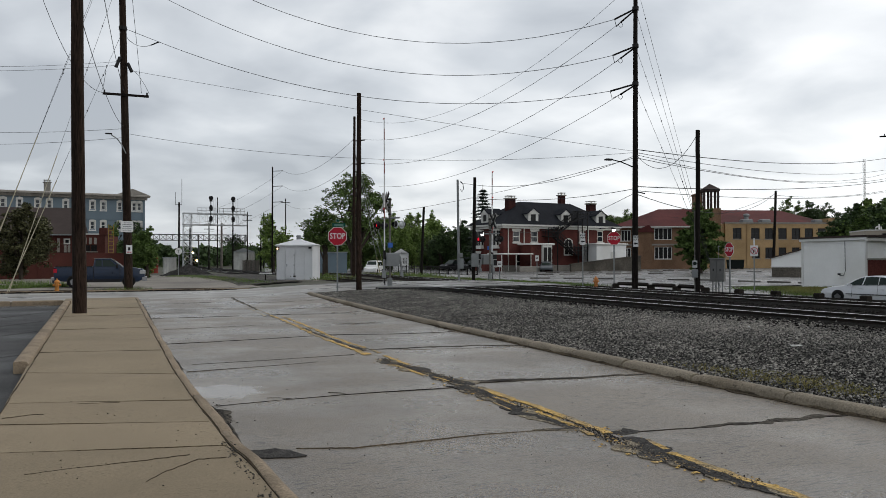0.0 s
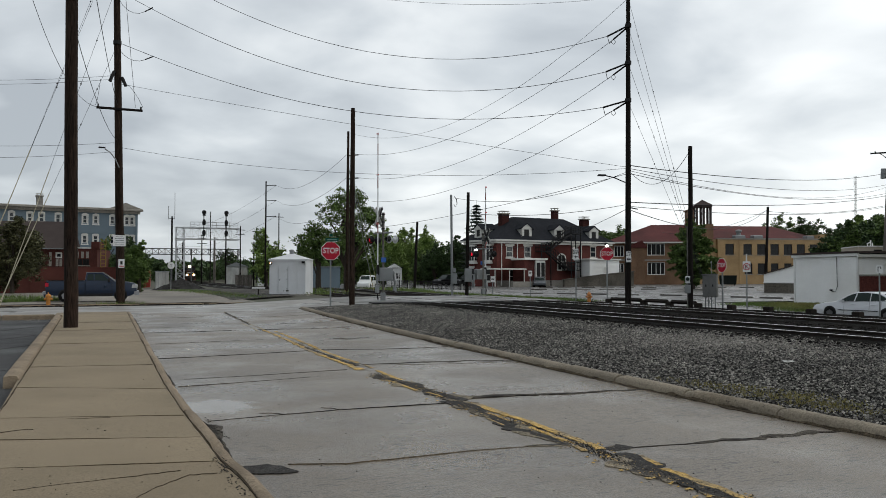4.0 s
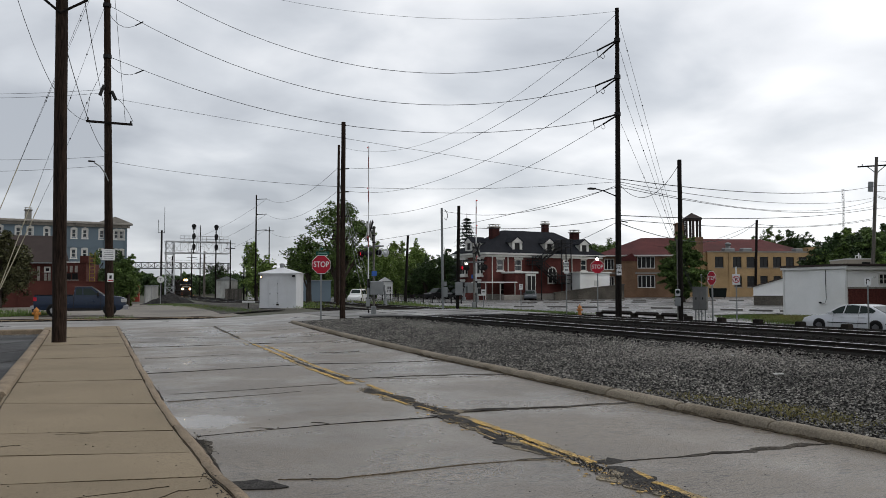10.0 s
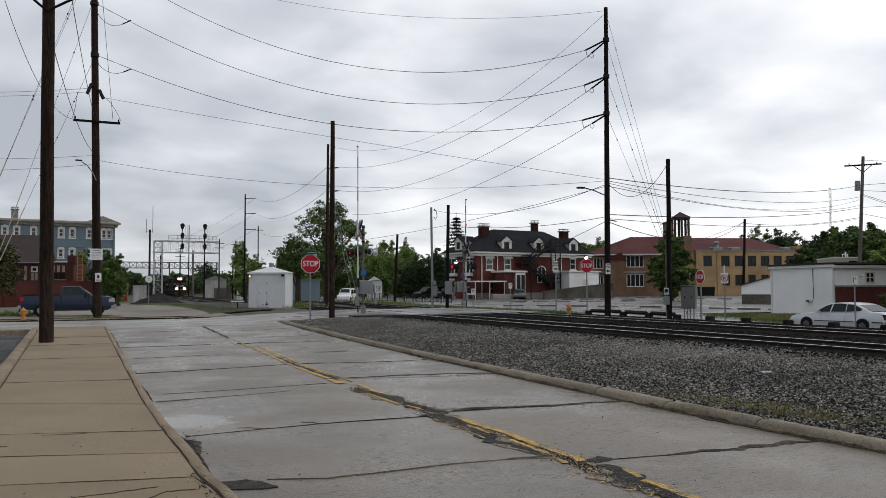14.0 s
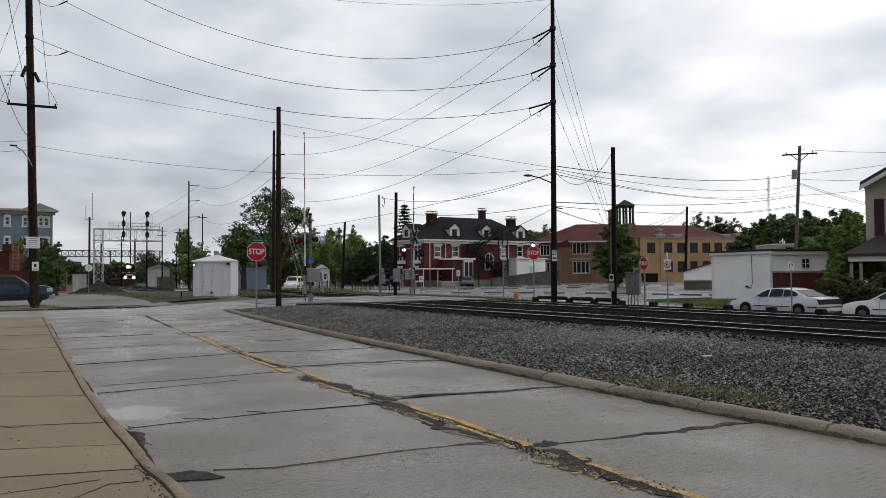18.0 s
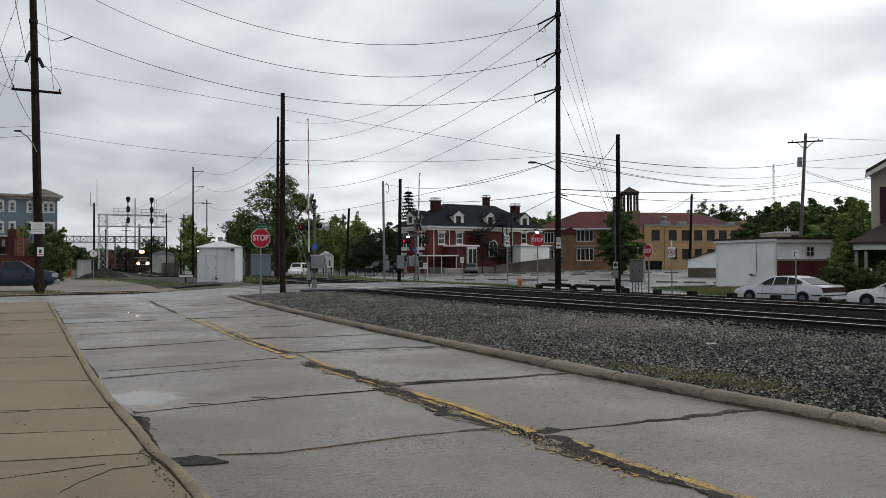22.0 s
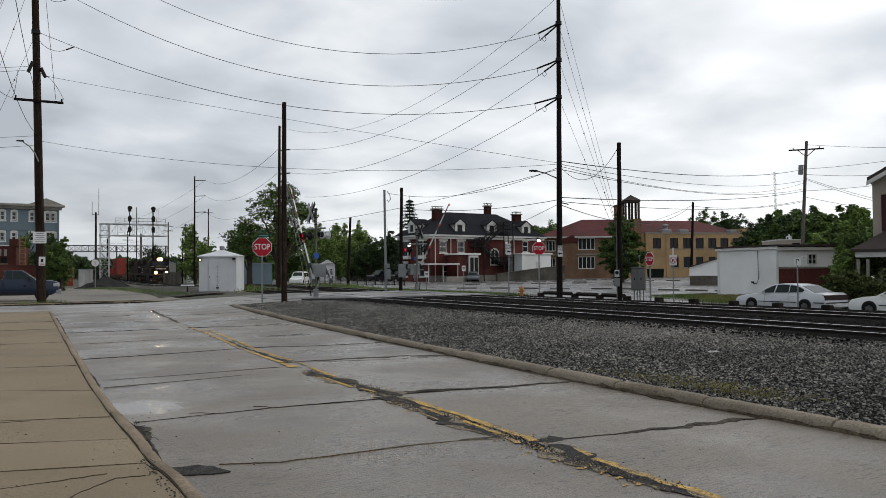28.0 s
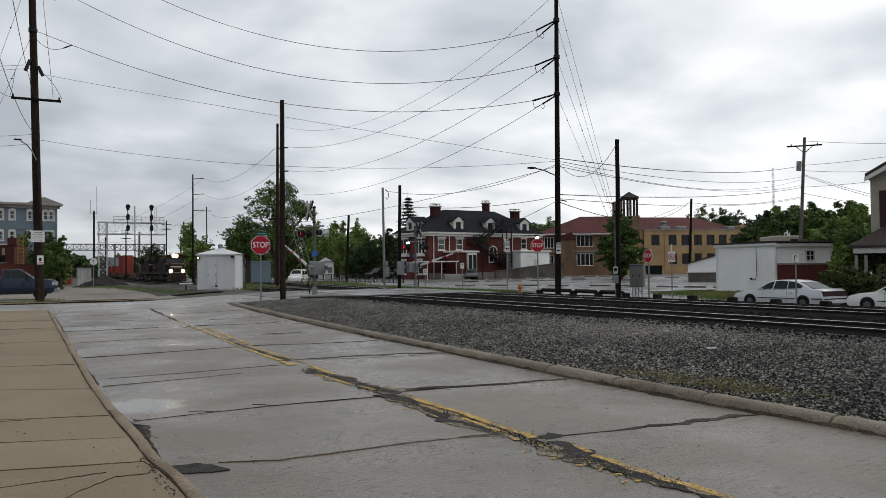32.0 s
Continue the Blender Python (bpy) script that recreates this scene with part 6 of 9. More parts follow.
def far_works():
    # a long pipe bridge behind the signal bridge
    weathered = surface("weathered_steel", (0.10, 0.10, 0.098), 0.7, 0.2, 1, 8, 0.1, spec=0.12)
    t = thing("pipe_bridge", pose(0, 0, 0), "long grey lattice pipe bridge across the far tracks", "bridge")
    part("truss", lattice(Geo(), (-2, 249.5, 8.2), (43.7, 248.5, 8.2), 1.6, 1.7, 26, 0.11), weathered, t)
    for x in (-1, 14, 30, 43.5):
        part("trestle", Geo().tube([(x, 249, -0.7), (x, 249, 9.2)], 0.2, 6).tube([(x - 0.3, 249, 2.6), (x - 4.6, 249, 7.4)], 0.13, 6), weathered, t)
    # line poles and masts up the railway, thin and far
    for x, y, top, arms, label in ((33.4, 235, 19.2, 0, "bare dark pole beside the signal bridge"), (33.8, 230, 11.8, 0, "thick grey steel post behind the signal bridge"), (25.8, 195, 10.8, 2, "far wooden line pole with crossarms"), (34.6, 195, 13.0, 2, "far wooden line pole with crossarms"),
                                   (31.0, 160, 8.0, 0, "short dark pole far off"), (42.6, 190, 16.0, 1, "far line pole with side arm"), (39.4, 200, 13.0, 1, "far line pole with side arm"), (19.0, 172, 8.2, 0, "far pole by the signal bridge"), (28.2, 176, 14.5, 0, "slim far steel mast"),
                                   (29.5, 118.0, 6.2, 0, "short dark timber post beside the track")):
        z = land(x, y)
        p = thing("line_pole", pose(x, y, z), label, "utility pole", "line poles")
        thick = 0.36 if "thick" in label else 0.17
        part("shaft", Geo().tube([(0, 0, -0.4), (0, 0, top - z)], [thick, thick * 0.7], 7), POLEGREY if "thick" in label else POLEDARK, p)
        for i in range(arms):
            part("crossarm", Geo().box(-1.1, -0.07, top - z - 1.0 - 1.1 * i, 1.1, 0.07, top - z - 0.86 - 1.1 * i), POLEDARK, p)
    m = thing("radio_mast", pose(11.35, 115.6, -0.5), "slim dark mast with whip aerials", "mast")
    part("shaft", Geo().tube([(0, 0, -0.3), (0, 0, 10.0)], [0.16, 0.12], 7), IRON, m)
    for x, z in ((-0.45, 11.4), (0.35, 13.2)):
        part("aerial", Geo().tube([(x, 0, 9.6), (x, 0, z)], 0.035, 4).tube([(0, 0, 9.7), (x, 0, 9.7)], 0.03, 4), GALV, m)
    # whistle board, relay hut and stone heap
    s = thing("round_sign", pose(10.55, 108.0, -0.45, 0, 0, -6), "round white trackside sign on a post", "sign")
    part("post", Geo().tube([(0, 0, -0.3), (0, 0, 3.2)], 0.06, 6), GALV, s)
    part("board", Geo().disc((0, -0.08, 3.2), 0.43, (0, 1, 0), 0.05, 20), WHITE, s)
    part("mark", Geo().box(-0.14, -0.125, 3.32, 0.14, -0.107, 3.38).box(-0.03, -0.125, 3.02, 0.03, -0.107, 3.32), GALV, s)
    f = thing("board_fence", pose(27.2, 158.4, -0.75, 0, 0, -7), "weathered grey board fence beyond the far track", "fence")
    for i in range(20):
        part("board", Geo().box(0.16 * i, 0, -0.1, 0.16 * i + 0.15, 0.05, 2.3 + 0.04 * math.sin(5 * i)), POLEGREY, f)
    b = thing("far_warehouse", pose(32.7, 204, -0.75, 0, 0, -9), "pale grey metal warehouse far beyond the line", "building")
    part("wall", Geo().box(0, 0, -0.3, 5.2, 8, 4.3), HUT_GREY, b)
    part("roof", Geo().prism([(-0.2, 4.3), (2.6, 5.3), (5.4, 4.3)], -0.2, 8.2), GALV, b)
    h = thing("relay_hut", pose(8.6, 118.0, -0.6), "weathered pale grey relay hut", "hut")
    part("body", Geo().box(1.0, 0, -0.2, 2.65, 1.8, 2.55), HUT_GREY, h)
    part("roof", Geo().box(0.92, -0.08, 2.55, 2.73, 1.9, 2.64, cut=0.04), GALV, h)
    for x in (1.3, 1.75, 2.2):
        part("seam", Geo().box(x, -0.02, -0.1, x + 0.03, -0.003, 2.5), GALV, h)
    r = thing("red_shed", pose(9.6, 150.0, -0.6, 0, 0, -6), "low red metal shed far beside the line", "shed")
    part("wall", Geo().box(-1.2, 0, -0.3, 1.6, 3, 2.9), CONT_RED, r)
    part("roof", Geo().box(-1.3, -0.1, 2.9, 1.7, 3.1, 3.05), SHINGLE, r)
    g = Geo()
    rnd = random.Random(3)
    n, rings = 28, 9
    for i in range(rings + 1):
        u = i / rings
        for a in range(n):
            w = 2 * math.pi * a / n
            r = 3.5 * (1 - u) ** 1.1 * (1 + 0.08 * math.sin(3 * w) + 0.05 * rnd.uniform(-1, 1)) + 0.02
            g.v.append((r * math.cos(w) * 1.1, r * math.sin(w) * 0.8, 1.75 * u ** 1.0 + rnd.uniform(-0.06, 0.06) - 0.1))
    g.f = [(i * n + a, i * n + (a + 1) % n, (i + 1) * n + (a + 1) % n, (i + 1) * n + a) for i in range(rings) for a in range(n)]
    g.m = [0] * len(g.f)
    hp = thing("gravel_heap", pose(12.2, 112.0, -0.5), "dark heap of crushed stone by the track", "heap")
    tagged(part("mound", g, HEAP, hp), kind="stuff")


signal_bridge()
far_works()


# ---- hut and gates at the crossing ----
def signal_hut():
    t = thing("signal_hut", pose(13.55, 57.55, 0.25, 0, 0, -27), "pale grey metal signal hut with a pyramid roof", "hut")
    W, D, H = 2.6, 2.5, 2.5
    g = Geo().box(-W / 2, 0, 0, W / 2, D, H)
    part("body", g, SILVER2, t)
    for x in (-W / 2, -0.7, 0.04, 0.68, W / 2 - 0.05):
        part("seam", Geo().box(x, -0.03, 0.02, x + 0.05, -0.003, H - 0.02), SILVER2, t)
    d = part("door", Geo().box(-0.62, -0.045, 0.12, 0.0, -0.004, 1.95), SILVER2, t)
    part("handle", Geo().box(-0.56, -0.1, 0.95, -0.52, -0.046, 1.1), GALV, d)
    for z in (0.35, 1.0, 1.7):
        part("hinge", Geo().box(-0.05, -0.07, z, 0.0, -0.046, z + 0.1), GALV, d)
    part("stain", Geo().box(-0.1, -0.052, 0.2, 0.1, -0.046, 0.3).box(-0.3, -0.052, 0.22, -0.22, -0.046, 0.26), LOCO_DIRT, d)
    r = part("roof", Geo().add([(-W / 2 - 0.1, -0.1, H), (W / 2 + 0.1, -0.1, H), (W / 2 + 0.1, D + 0.1, H), (-W / 2 - 0.1, D + 0.1, H), (-0.12, D / 2 - 0.12, H + 0.42), (0.12, D / 2 - 0.12, H + 0.42), (0.12, D / 2 + 0.12, H + 0.42), (-0.12, D / 2 + 0.12, H + 0.42)],
                                [(0, 1, 5, 4), (1, 2, 6, 5), (2, 3, 7, 6), (3, 0, 4, 7), (4, 5, 6, 7), (3, 2, 1, 0)]), SILVER2, t)
    part("roof_vent", Geo().tube([(0, D / 2, H + 0.4), (0, D / 2, H + 0.62)], 0.16, 10).ball((0, D / 2, H + 0.64), 0.2, flat=(1, 1, 0.5)), GALV, r)
    part("eave_trim", Geo().box(-W / 2 - 0.1, -0.1, H - 0.1, W / 2 + 0.1, -0.06, H - 0.003), SILVER2, r)
    part("lamp", Geo().mid((-W / 2 + 0.12, -0.14, H - 0.28), (0.16, 0.14, 0.2)), IRON, t)
    part("lamp_glass", Geo().ball((-W / 2 + 0.12, -0.24, H - 0.28), 0.06), LAMP_WARM2, t, "small lit wall lamp")
    part("lamp", Geo().mid((W / 2 - 0.15, -0.14, H - 0.22), (0.2, 0.14, 0.14)), IRON, t)
    part("plinth", Geo().box(-W / 2 - 0.1, -0.1, -0.3, W / 2 + 0.1, D + 0.1, -0.004), STONE_TRIM, t)


SILVER2 = surface("pale_grey_metal", (0.63, 0.64, 0.65), 0.5, 0.07, 0.8, 10, 0.05, stain=(0.54, 0.54, 0.53))
LAMP_WARM2 = surface("small_lamp_glow", (1.0, 0.6, 0.35), 0.3, 0, 1, 10, 0, emit=4.0)
RED_LENS = surface("red_lens", (0.55, 0.012, 0.03), 0.2, 0.05, 1, 10, 0, emit=1.3)
RED_PAINT = surface("sign_red", (0.42, 0.012, 0.03), 0.5, 0.08, 1.5, 12, 0.02)
ARM_LAMP = surface("arm_lamp_red", (0.4, 0.02, 0.03), 0.3, 0.05, 1, 10, 0, emit=0.35)
ARM_RED = surface("gate_red", (0.26, 0.10, 0.09), 0.5, 0.08, 1, 12, 0)


MASTGREY = surface("weathered_mast", (0.15, 0.145, 0.13), 0.7, 0.3, 3, 20, 0.2, stain=(0.09, 0.075, 0.06), grain=1.2)
BUCK = surface("weathered_white_board", (0.42, 0.42, 0.40), 0.7, 0.25, 3, 25, 0.1, stain=(0.22, 0.21, 0.19), grain=1.4)


PIVOT = (-0.36, -0.4, 1.5)


def gate(p, turn, arm_len, label, drop, lit_side):
    """A crossing signal with its gate: local -x is the side of the oncoming cars; the arm swings down along +y."""
    t = thing("crossing_gate", pose(*p, 0, 0, turn), label, "crossing gate", "crossing gates")
    part("base", Geo().box(-0.26, -0.24, -0.2, 0.26, 0.24, 0.1, cut=0.03).box(-0.11, -0.11, 0.1, 0.11, 0.11, 0.5, cut=0.03), GALV, t)
    part("mast", Geo().tube([(0, 0, 0.1), (0, 0, 4.5 - drop)], 0.06, 12), MASTGREY, t)
    part("mast_cap", Geo().tube([(0, 0, 3.62 - drop), (0, 0, 4.62 - drop)], 0.072, 12), MASTGREY, t)
    for z in (3.75, 4.1, 4.5):
        part("clamp", Geo().tube([(0, 0, z - drop), (0, 0, z + 0.06 - drop)], 0.1, 10), IRON, t)
    # crossbuck faces along -x
    cb = part("crossbuck", Geo().tube([(-0.08, 0, 4.36 - drop), (-0.25, 0, 4.36 - drop)], 0.05, 6), GALV, t)
    cb.matrix_basis = pose(0, 0, 0, 0, 0, 8 if drop == 0 else -6)
    for i, a in enumerate((45, -45)):
        part("crossbuck_board", Geo().mid((0, 0, 0), (0.03, 1.25, 0.2)), BUCK, cb, m=Matrix.Translation((-0.27 - 0.036 * i, 0, 4.38 - drop)) @ pose(0, 0, 0, a, 0, 0))
        part("board_back", Geo().mid((0, 0, 0), (0.01, 1.33, 0.21)), IRON, cb, m=Matrix.Translation((-0.225 + 0.012 * i, 0, 4.38 - drop)) @ pose(0, 0, 0, a, 0, 0))
    la = part("light_bar", Geo().tube([(0, -0.75, 3.57 - drop), (0, 0.75, 3.57 - drop)], 0.045, 8), GALV, t)
    for y in (-0.72, 0.72):
        for s in (-1, 1):
            lit = y * lit_side > 0
            ln = part("flasher", Geo().disc((s * 0.2, y, 3.22 - drop), 0.21, (1, 0, 0), 0.02, 18).tube([(s * 0.05, y, 3.22 - drop), (s * 0.185, y, 3.22 - drop)], [0.08, 0.13], 10), SILVER2 if drop == 0 and not lit else IRON, la, "pale flasher target seen from behind" if drop == 0 and not lit else "round black flasher target")
            part("hood", Geo().tube([(s * 0.2, y, 3.24 - drop), (s * 0.38, y, 3.22 - drop)], [0.15, 0.13], 10, caps=False), IRON, ln)
            part("lens", Geo().disc((s * 0.215, y, 3.22 - drop), 0.13, (1, 0, 0), 0.02, 14), RED_LENS if lit else LAMP_OFF, ln, "lit red signal lens" if lit else "unlit signal lens")
    la.matrix_basis = pose(0, 0, 0, 0, 0, 28)
    part("blue_plate", Geo().box(-0.13, -0.14, 2.05, 0.13, -0.09, 2.3), surface("blue_plate", (0.04, 0.12, 0.4), 0.5), t, "small blue enamel plate")
    mech = part("mechanism", Geo().box(-0.3, -0.62, 1.1, 0.38, -0.18, 1.78, cut=0.04), GALV, t, "grey gate machine box")
    part("mechanism_door", Geo().box(-0.22, -0.645, 1.18, 0.3, -0.622, 1.7), GALV, mech)
    part("conduit", Geo().tube([(-0.2, -0.4, 1.15), (-0.4, -0.35, 0.7), (-0.3, -0.2, 0.15)], 0.032, 6), IRON, t)
    arm = thing_part(t, "arm", PIVOT)
    k = 12
    for i in range(k):
        a, b = 0.3 + (arm_len - 0.3) * i / k, 0.3 + (arm_len - 0.3) * (i + 1) / k
        h0, h1 = 0.075 - 0.045 * i / k, 0.075 - 0.045 * (i + 1) / k
        part("arm_segment", Geo().add([(-0.02, -h0, a), (0.02, -h0, a), (0.02, h0, a), (-0.02, h0, a), (-0.02, -h1, b), (0.02, -h1, b), (0.02, h1, b), (-0.02, h1, b)],
                                       [(3, 2, 1, 0), (4, 5, 6, 7), (0, 1, 5, 4), (1, 2, 6, 5), (2, 3, 7, 6), (3, 0, 4, 7)]), ARM_RED if i in (3, 7, 10) else WHITE, arm)
    for z in (arm_len * 0.35, arm_len * 0.7, arm_len - 0.05):
        part("arm_lamp", Geo().tube([(-0.05, 0.07, z), (0.05, 0.07, z)], 0.04, 8), ARM_LAMP, arm)
    part("counterweight", Geo().box(-0.06, -0.12, -0.75, 0.0, 0.12, -0.05).box(-0.1, -0.2, -1.0, 0.04, 0.2, -0.62, cut=0.03), GALV, arm, "grey steel counterweights")
    part("counterweight", Geo().add([(x + dx, y, z) for x, z in ((0.76, 0.1), (0.92, -0.95)) for dx, y in ((0, -0.1), (0.06, -0.1), (0.06, 0.1), (0, 0.1))], [(3, 2, 1, 0), (4, 5, 6, 7), (0, 1, 5, 4), (1, 2, 6, 5), (2, 3, 7, 6), (3, 0, 4, 7)]).box(0.82, -0.15, -0.9, 0.94, 0.15, -0.66, cut=0.03), GALV, arm, "pale steel counterweight arm")
    part("hub", Geo().tube([(-0.05, 0, 0), (0.86, 0, 0)], 0.07, 8).box(-0.05, -0.1, -0.1, 0.04, 0.1, 0.4), IRON, arm)
    return t, arm


def thing_part(parent, name, p):
    ob = part(name, Geo().mid((0, 0, 0), (0.1, 0.16, 0.16)), IRON, parent, m=Matrix.Translation(p))
    return ob


signal_hut()
GATE_NEAR, ARM_NEAR = gate((14.28, 39.55, 0.25), -8, 7.2, "railway crossing gate with flashers, crossbuck and striped arm", 0.0, 1)
GATE_FAR, ARM_FAR = gate((24.3, 47.9, 0.25), 180, 5.8, "railway crossing gate on the far side with striped arm", 0.45, -1)
# seconds and degrees from upright
SWING_NEAR = [(0, 0.5), (21.5, 0.5), (22.5, 5), (23, 12), (24, 21), (25, 29), (25.5, 33), (27.5, 45.5), (28, 50), (28.5, 52), (29, 54.5), (29.5, 56.5), (30, 61.5), (30.5, 65.5), (31, 69.5), (31.5, 74.5), (32, 79.5)]
SWING_FAR = [(0, 0.5), (21, 0.5), (22, 3), (23, 9.5), (24, 16), (25, 22), (25.5, 25.5), (27.5, 41.5), (28, 46), (28.5, 50), (29, 54), (30, 60.5), (30.5, 66), (31, 72), (31.5, 77), (32, 81)]


# ---- vehicles ----
RUBBER = surface("tyre_rubber", (0.014, 0.014, 0.014), 0.95, 0.2, 3, 30, 0.2, spec=0.05)
CHROME = surface("wheel_metal", (0.15, 0.15, 0.155), 0.4, 0.08, 3, 30, 0, metal=0.8)
TAIL = surface("tail_lamp", (0.02, 0.004, 0.006), 0.25, 0.05, 2, 10, 0)
CAR_GLASS = glass("car_glass", (0.020, 0.030, 0.026), 0.04, 0.16)


def paint(name, c, metal=0.2):
    m = surface(name, c, 0.28, 0.06, 0.8, 20, 0.0, metal=metal)
    m.node_tree.nodes["Principled BSDF"].inputs["Coat Weight"].default_value = 0.3
    return m


def tapered(outline, half_low, half_high, z_low, z_high):
    """A side outline (y, z) given width that narrows from z_low to z_high."""
    g, n = Geo(), len(outline)

    def half(z):
        u = min(1, max(0, (z - z_low) / (z_high - z_low)))
        return half_low + (half_high - half_low) * u

    vs = [(-half(z), y, z) for y, z in outline] + [(half(z), y, z) for y, z in outline]
    return g.add(vs, [tuple(range(n)), tuple(reversed(range(n, 2 * n)))] + [(i, n + i, n + (i + 1) % n, (i + 1) % n) for i in range(n)])


def car(name, m, label, body, cabin, colour, wheels, width=1.8, r=0.33, category="car", windows=(), tail=None, head=None, glass_band=None, group="parked cars"):
    t = thing(name, m, label, category, group)
    w = width / 2
    part("body", tapered(body, w, w * 0.93, 0.5, 1.0), colour, t, smooth=True, bevel=0.05)
    c = part("cabin", tapered(cabin, w * 0.93, w * 0.72, min(z for _, z in cabin), max(z for _, z in cabin)), colour, t, smooth=True, bevel=0.04)
    zl, zh = min(z for _, z in cabin), max(z for _, z in cabin)

    def half(z):
        return w * 0.93 + (w * 0.72 - w * 0.93) * (z - zl) / (zh - zl)

    for outline in windows:
        for s in (-1, 1):
            n = len(outline)
            vs = [(s * (half(z) + 0.012), y, z) for y, z in outline] + [(s * (half(z) - 0.02), y, z) for y, z in outline]
            part("side_window", Geo().add(vs, [tuple(range(n)), tuple(reversed(range(n, 2 * n)))] + [(i, n + i, n + (i + 1) % n, (i + 1) % n) for i in range(n)]), CAR_GLASS, c)
    for (y0, z0), (y1, z1) in glass_band or ():
        d = Vector((y1 - y0, z1 - z0)).normalized()
        nx, nz = d.y * 0.015, -d.x * 0.015
        if nz < 0:
            nx, nz = -nx, -nz
        a0, a1 = half(z0) - 0.1, half(z1) - 0.1
        part("windscreen", Geo().add([(-a0, y0 + nx, z0 + nz), (a0, y0 + nx, z0 + nz), (a1, y1 + nx, z1 + nz), (-a1, y1 + nx, z1 + nz), (-a0, y0 - nx, z0 - nz), (a0, y0 - nx, z0 - nz), (a1, y1 - nx, z1 - nz), (-a1, y1 - nx, z1 - nz)],
                                       [(0, 1, 2, 3), (7, 6, 5, 4), (0, 4, 5, 1), (1, 5, 6, 2), (2, 6, 7, 3), (3, 7, 4, 0)]), CAR_GLASS, c)
    for y in wheels:
        for s in (-1, 1):
            part("wheel_arch", Geo().disc((s * (w - 0.09), y, r + 0.03), r + 0.02, (1, 0, 0), 0.20, 20), IRON, t)
            wh = part("wheel", Geo().tube([(s * (w - 0.2), y, r), (s * (w - 0.17), y, r), (s * (w - 0.01), y, r), (s * (w + 0.012), y, r)], [r - 0.03, r, r, r - 0.03], 20), RUBBER, t, smooth=True)
            hub = Geo().disc((s * (w + 0.012), y, r), r * 0.5, (1, 0, 0), 0.02, 18)
            part("hub", hub, CHROME, wh)
            for k in range(5):
                a = 2 * math.pi * k / 5
                part("spoke", Geo().mid((0, 0, 0), (0.016, 0.07, r * 0.5)), CHROME, wh, m=Matrix.Translation((s * (w + 0.026), y, r)) @ pose(0, 0, 0, math.degrees(a), 0, 0) @ Matrix.Translation((0, 0, r * 0.3)))
    if tail:
        y, z0, z1, wide = tail
        for s in (-1, 1):
            part("tail_lamp", Geo().box(min(s * w * 0.945, s * (w * 0.945 - wide)), y - 0.03, z0, max(s * w * 0.945, s * (w * 0.945 - wide)), y + 0.12, z1), TAIL, t, "red tail lamp")
        part("rear_bumper", Geo().box(-w * 0.92, y - 0.1, 0.32, w * 0.92, y + 0.08, 0.55, cut=0.03), colour, t)
        part("rear_plate", Geo().box(-0.15, y - 0.115, 0.4, 0.15, y - 0.101, 0.55), WHITE, t)
    if head:
        y, z0, z1, wide = head
        for s in (-1, 1):
            part("headlamp", Geo().box(min(s * w * 0.945, s * (w * 0.945 - wide)), y - 0.2, z0, max(s * w * 0.945, s * (w * 0.945 - wide)), y + 0.01, z1), LAMP_OFF, t, "clear headlamp")
    for s in (-1, 1):
        part("mirror", Geo().mid((s * (w + 0.07), 0.75, 0.98), (0.16, 0.1, 0.12)), colour, t)
        part("side_trim", Geo().box(min(s * (w - 0.01), s * (w + 0.012)), wheels[0] + 0.45, 0.5, max(s * (w - 0.01), s * (w + 0.012)), wheels[1] - 0.45, 0.54), IRON, t)
        for y in (0.25, -0.8):
            part("door_handle", Geo().box(min(s * (w - 0.01), s * (w + 0.03)), y - 0.1, 0.8, max(s * (w - 0.01), s * (w + 0.03)), y + 0.08, 0.84), colour, t)
    return t


SEDAN_BODY = [(-2.5, 0.3), (-2.55, 0.62), (-2.5, 0.95), (-2.35, 1.02), (-1.6, 1.04), (0.9, 0.97), (1.9, 0.86), (2.35, 0.74), (2.5, 0.58), (2.48, 0.3), (2.2, 0.2), (-2.2, 0.2)]
SEDAN_CABIN = [(-2.0, 0.98), (-1.12, 1.39), (-0.7, 1.46), (-0.2, 1.48), (0.25, 1.44), (0.6, 1.30), (1.3, 0.90)]
SEDAN_WINDOWS = [[(-1.32, 1.06), (-1.42, 1.13), (-1.36, 1.2), (-1.12, 1.32), (-0.9, 1.38), (-0.62, 1.41), (-0.62, 1.02)], [(-0.57, 1.02), (-0.57, 1.41), (-0.2, 1.43), (0.1, 1.41), (0.18, 1.0)], [(0.25, 1.0), (0.18, 1.40), (0.42, 1.33), (0.6, 1.24), (1.02, 0.97)]]


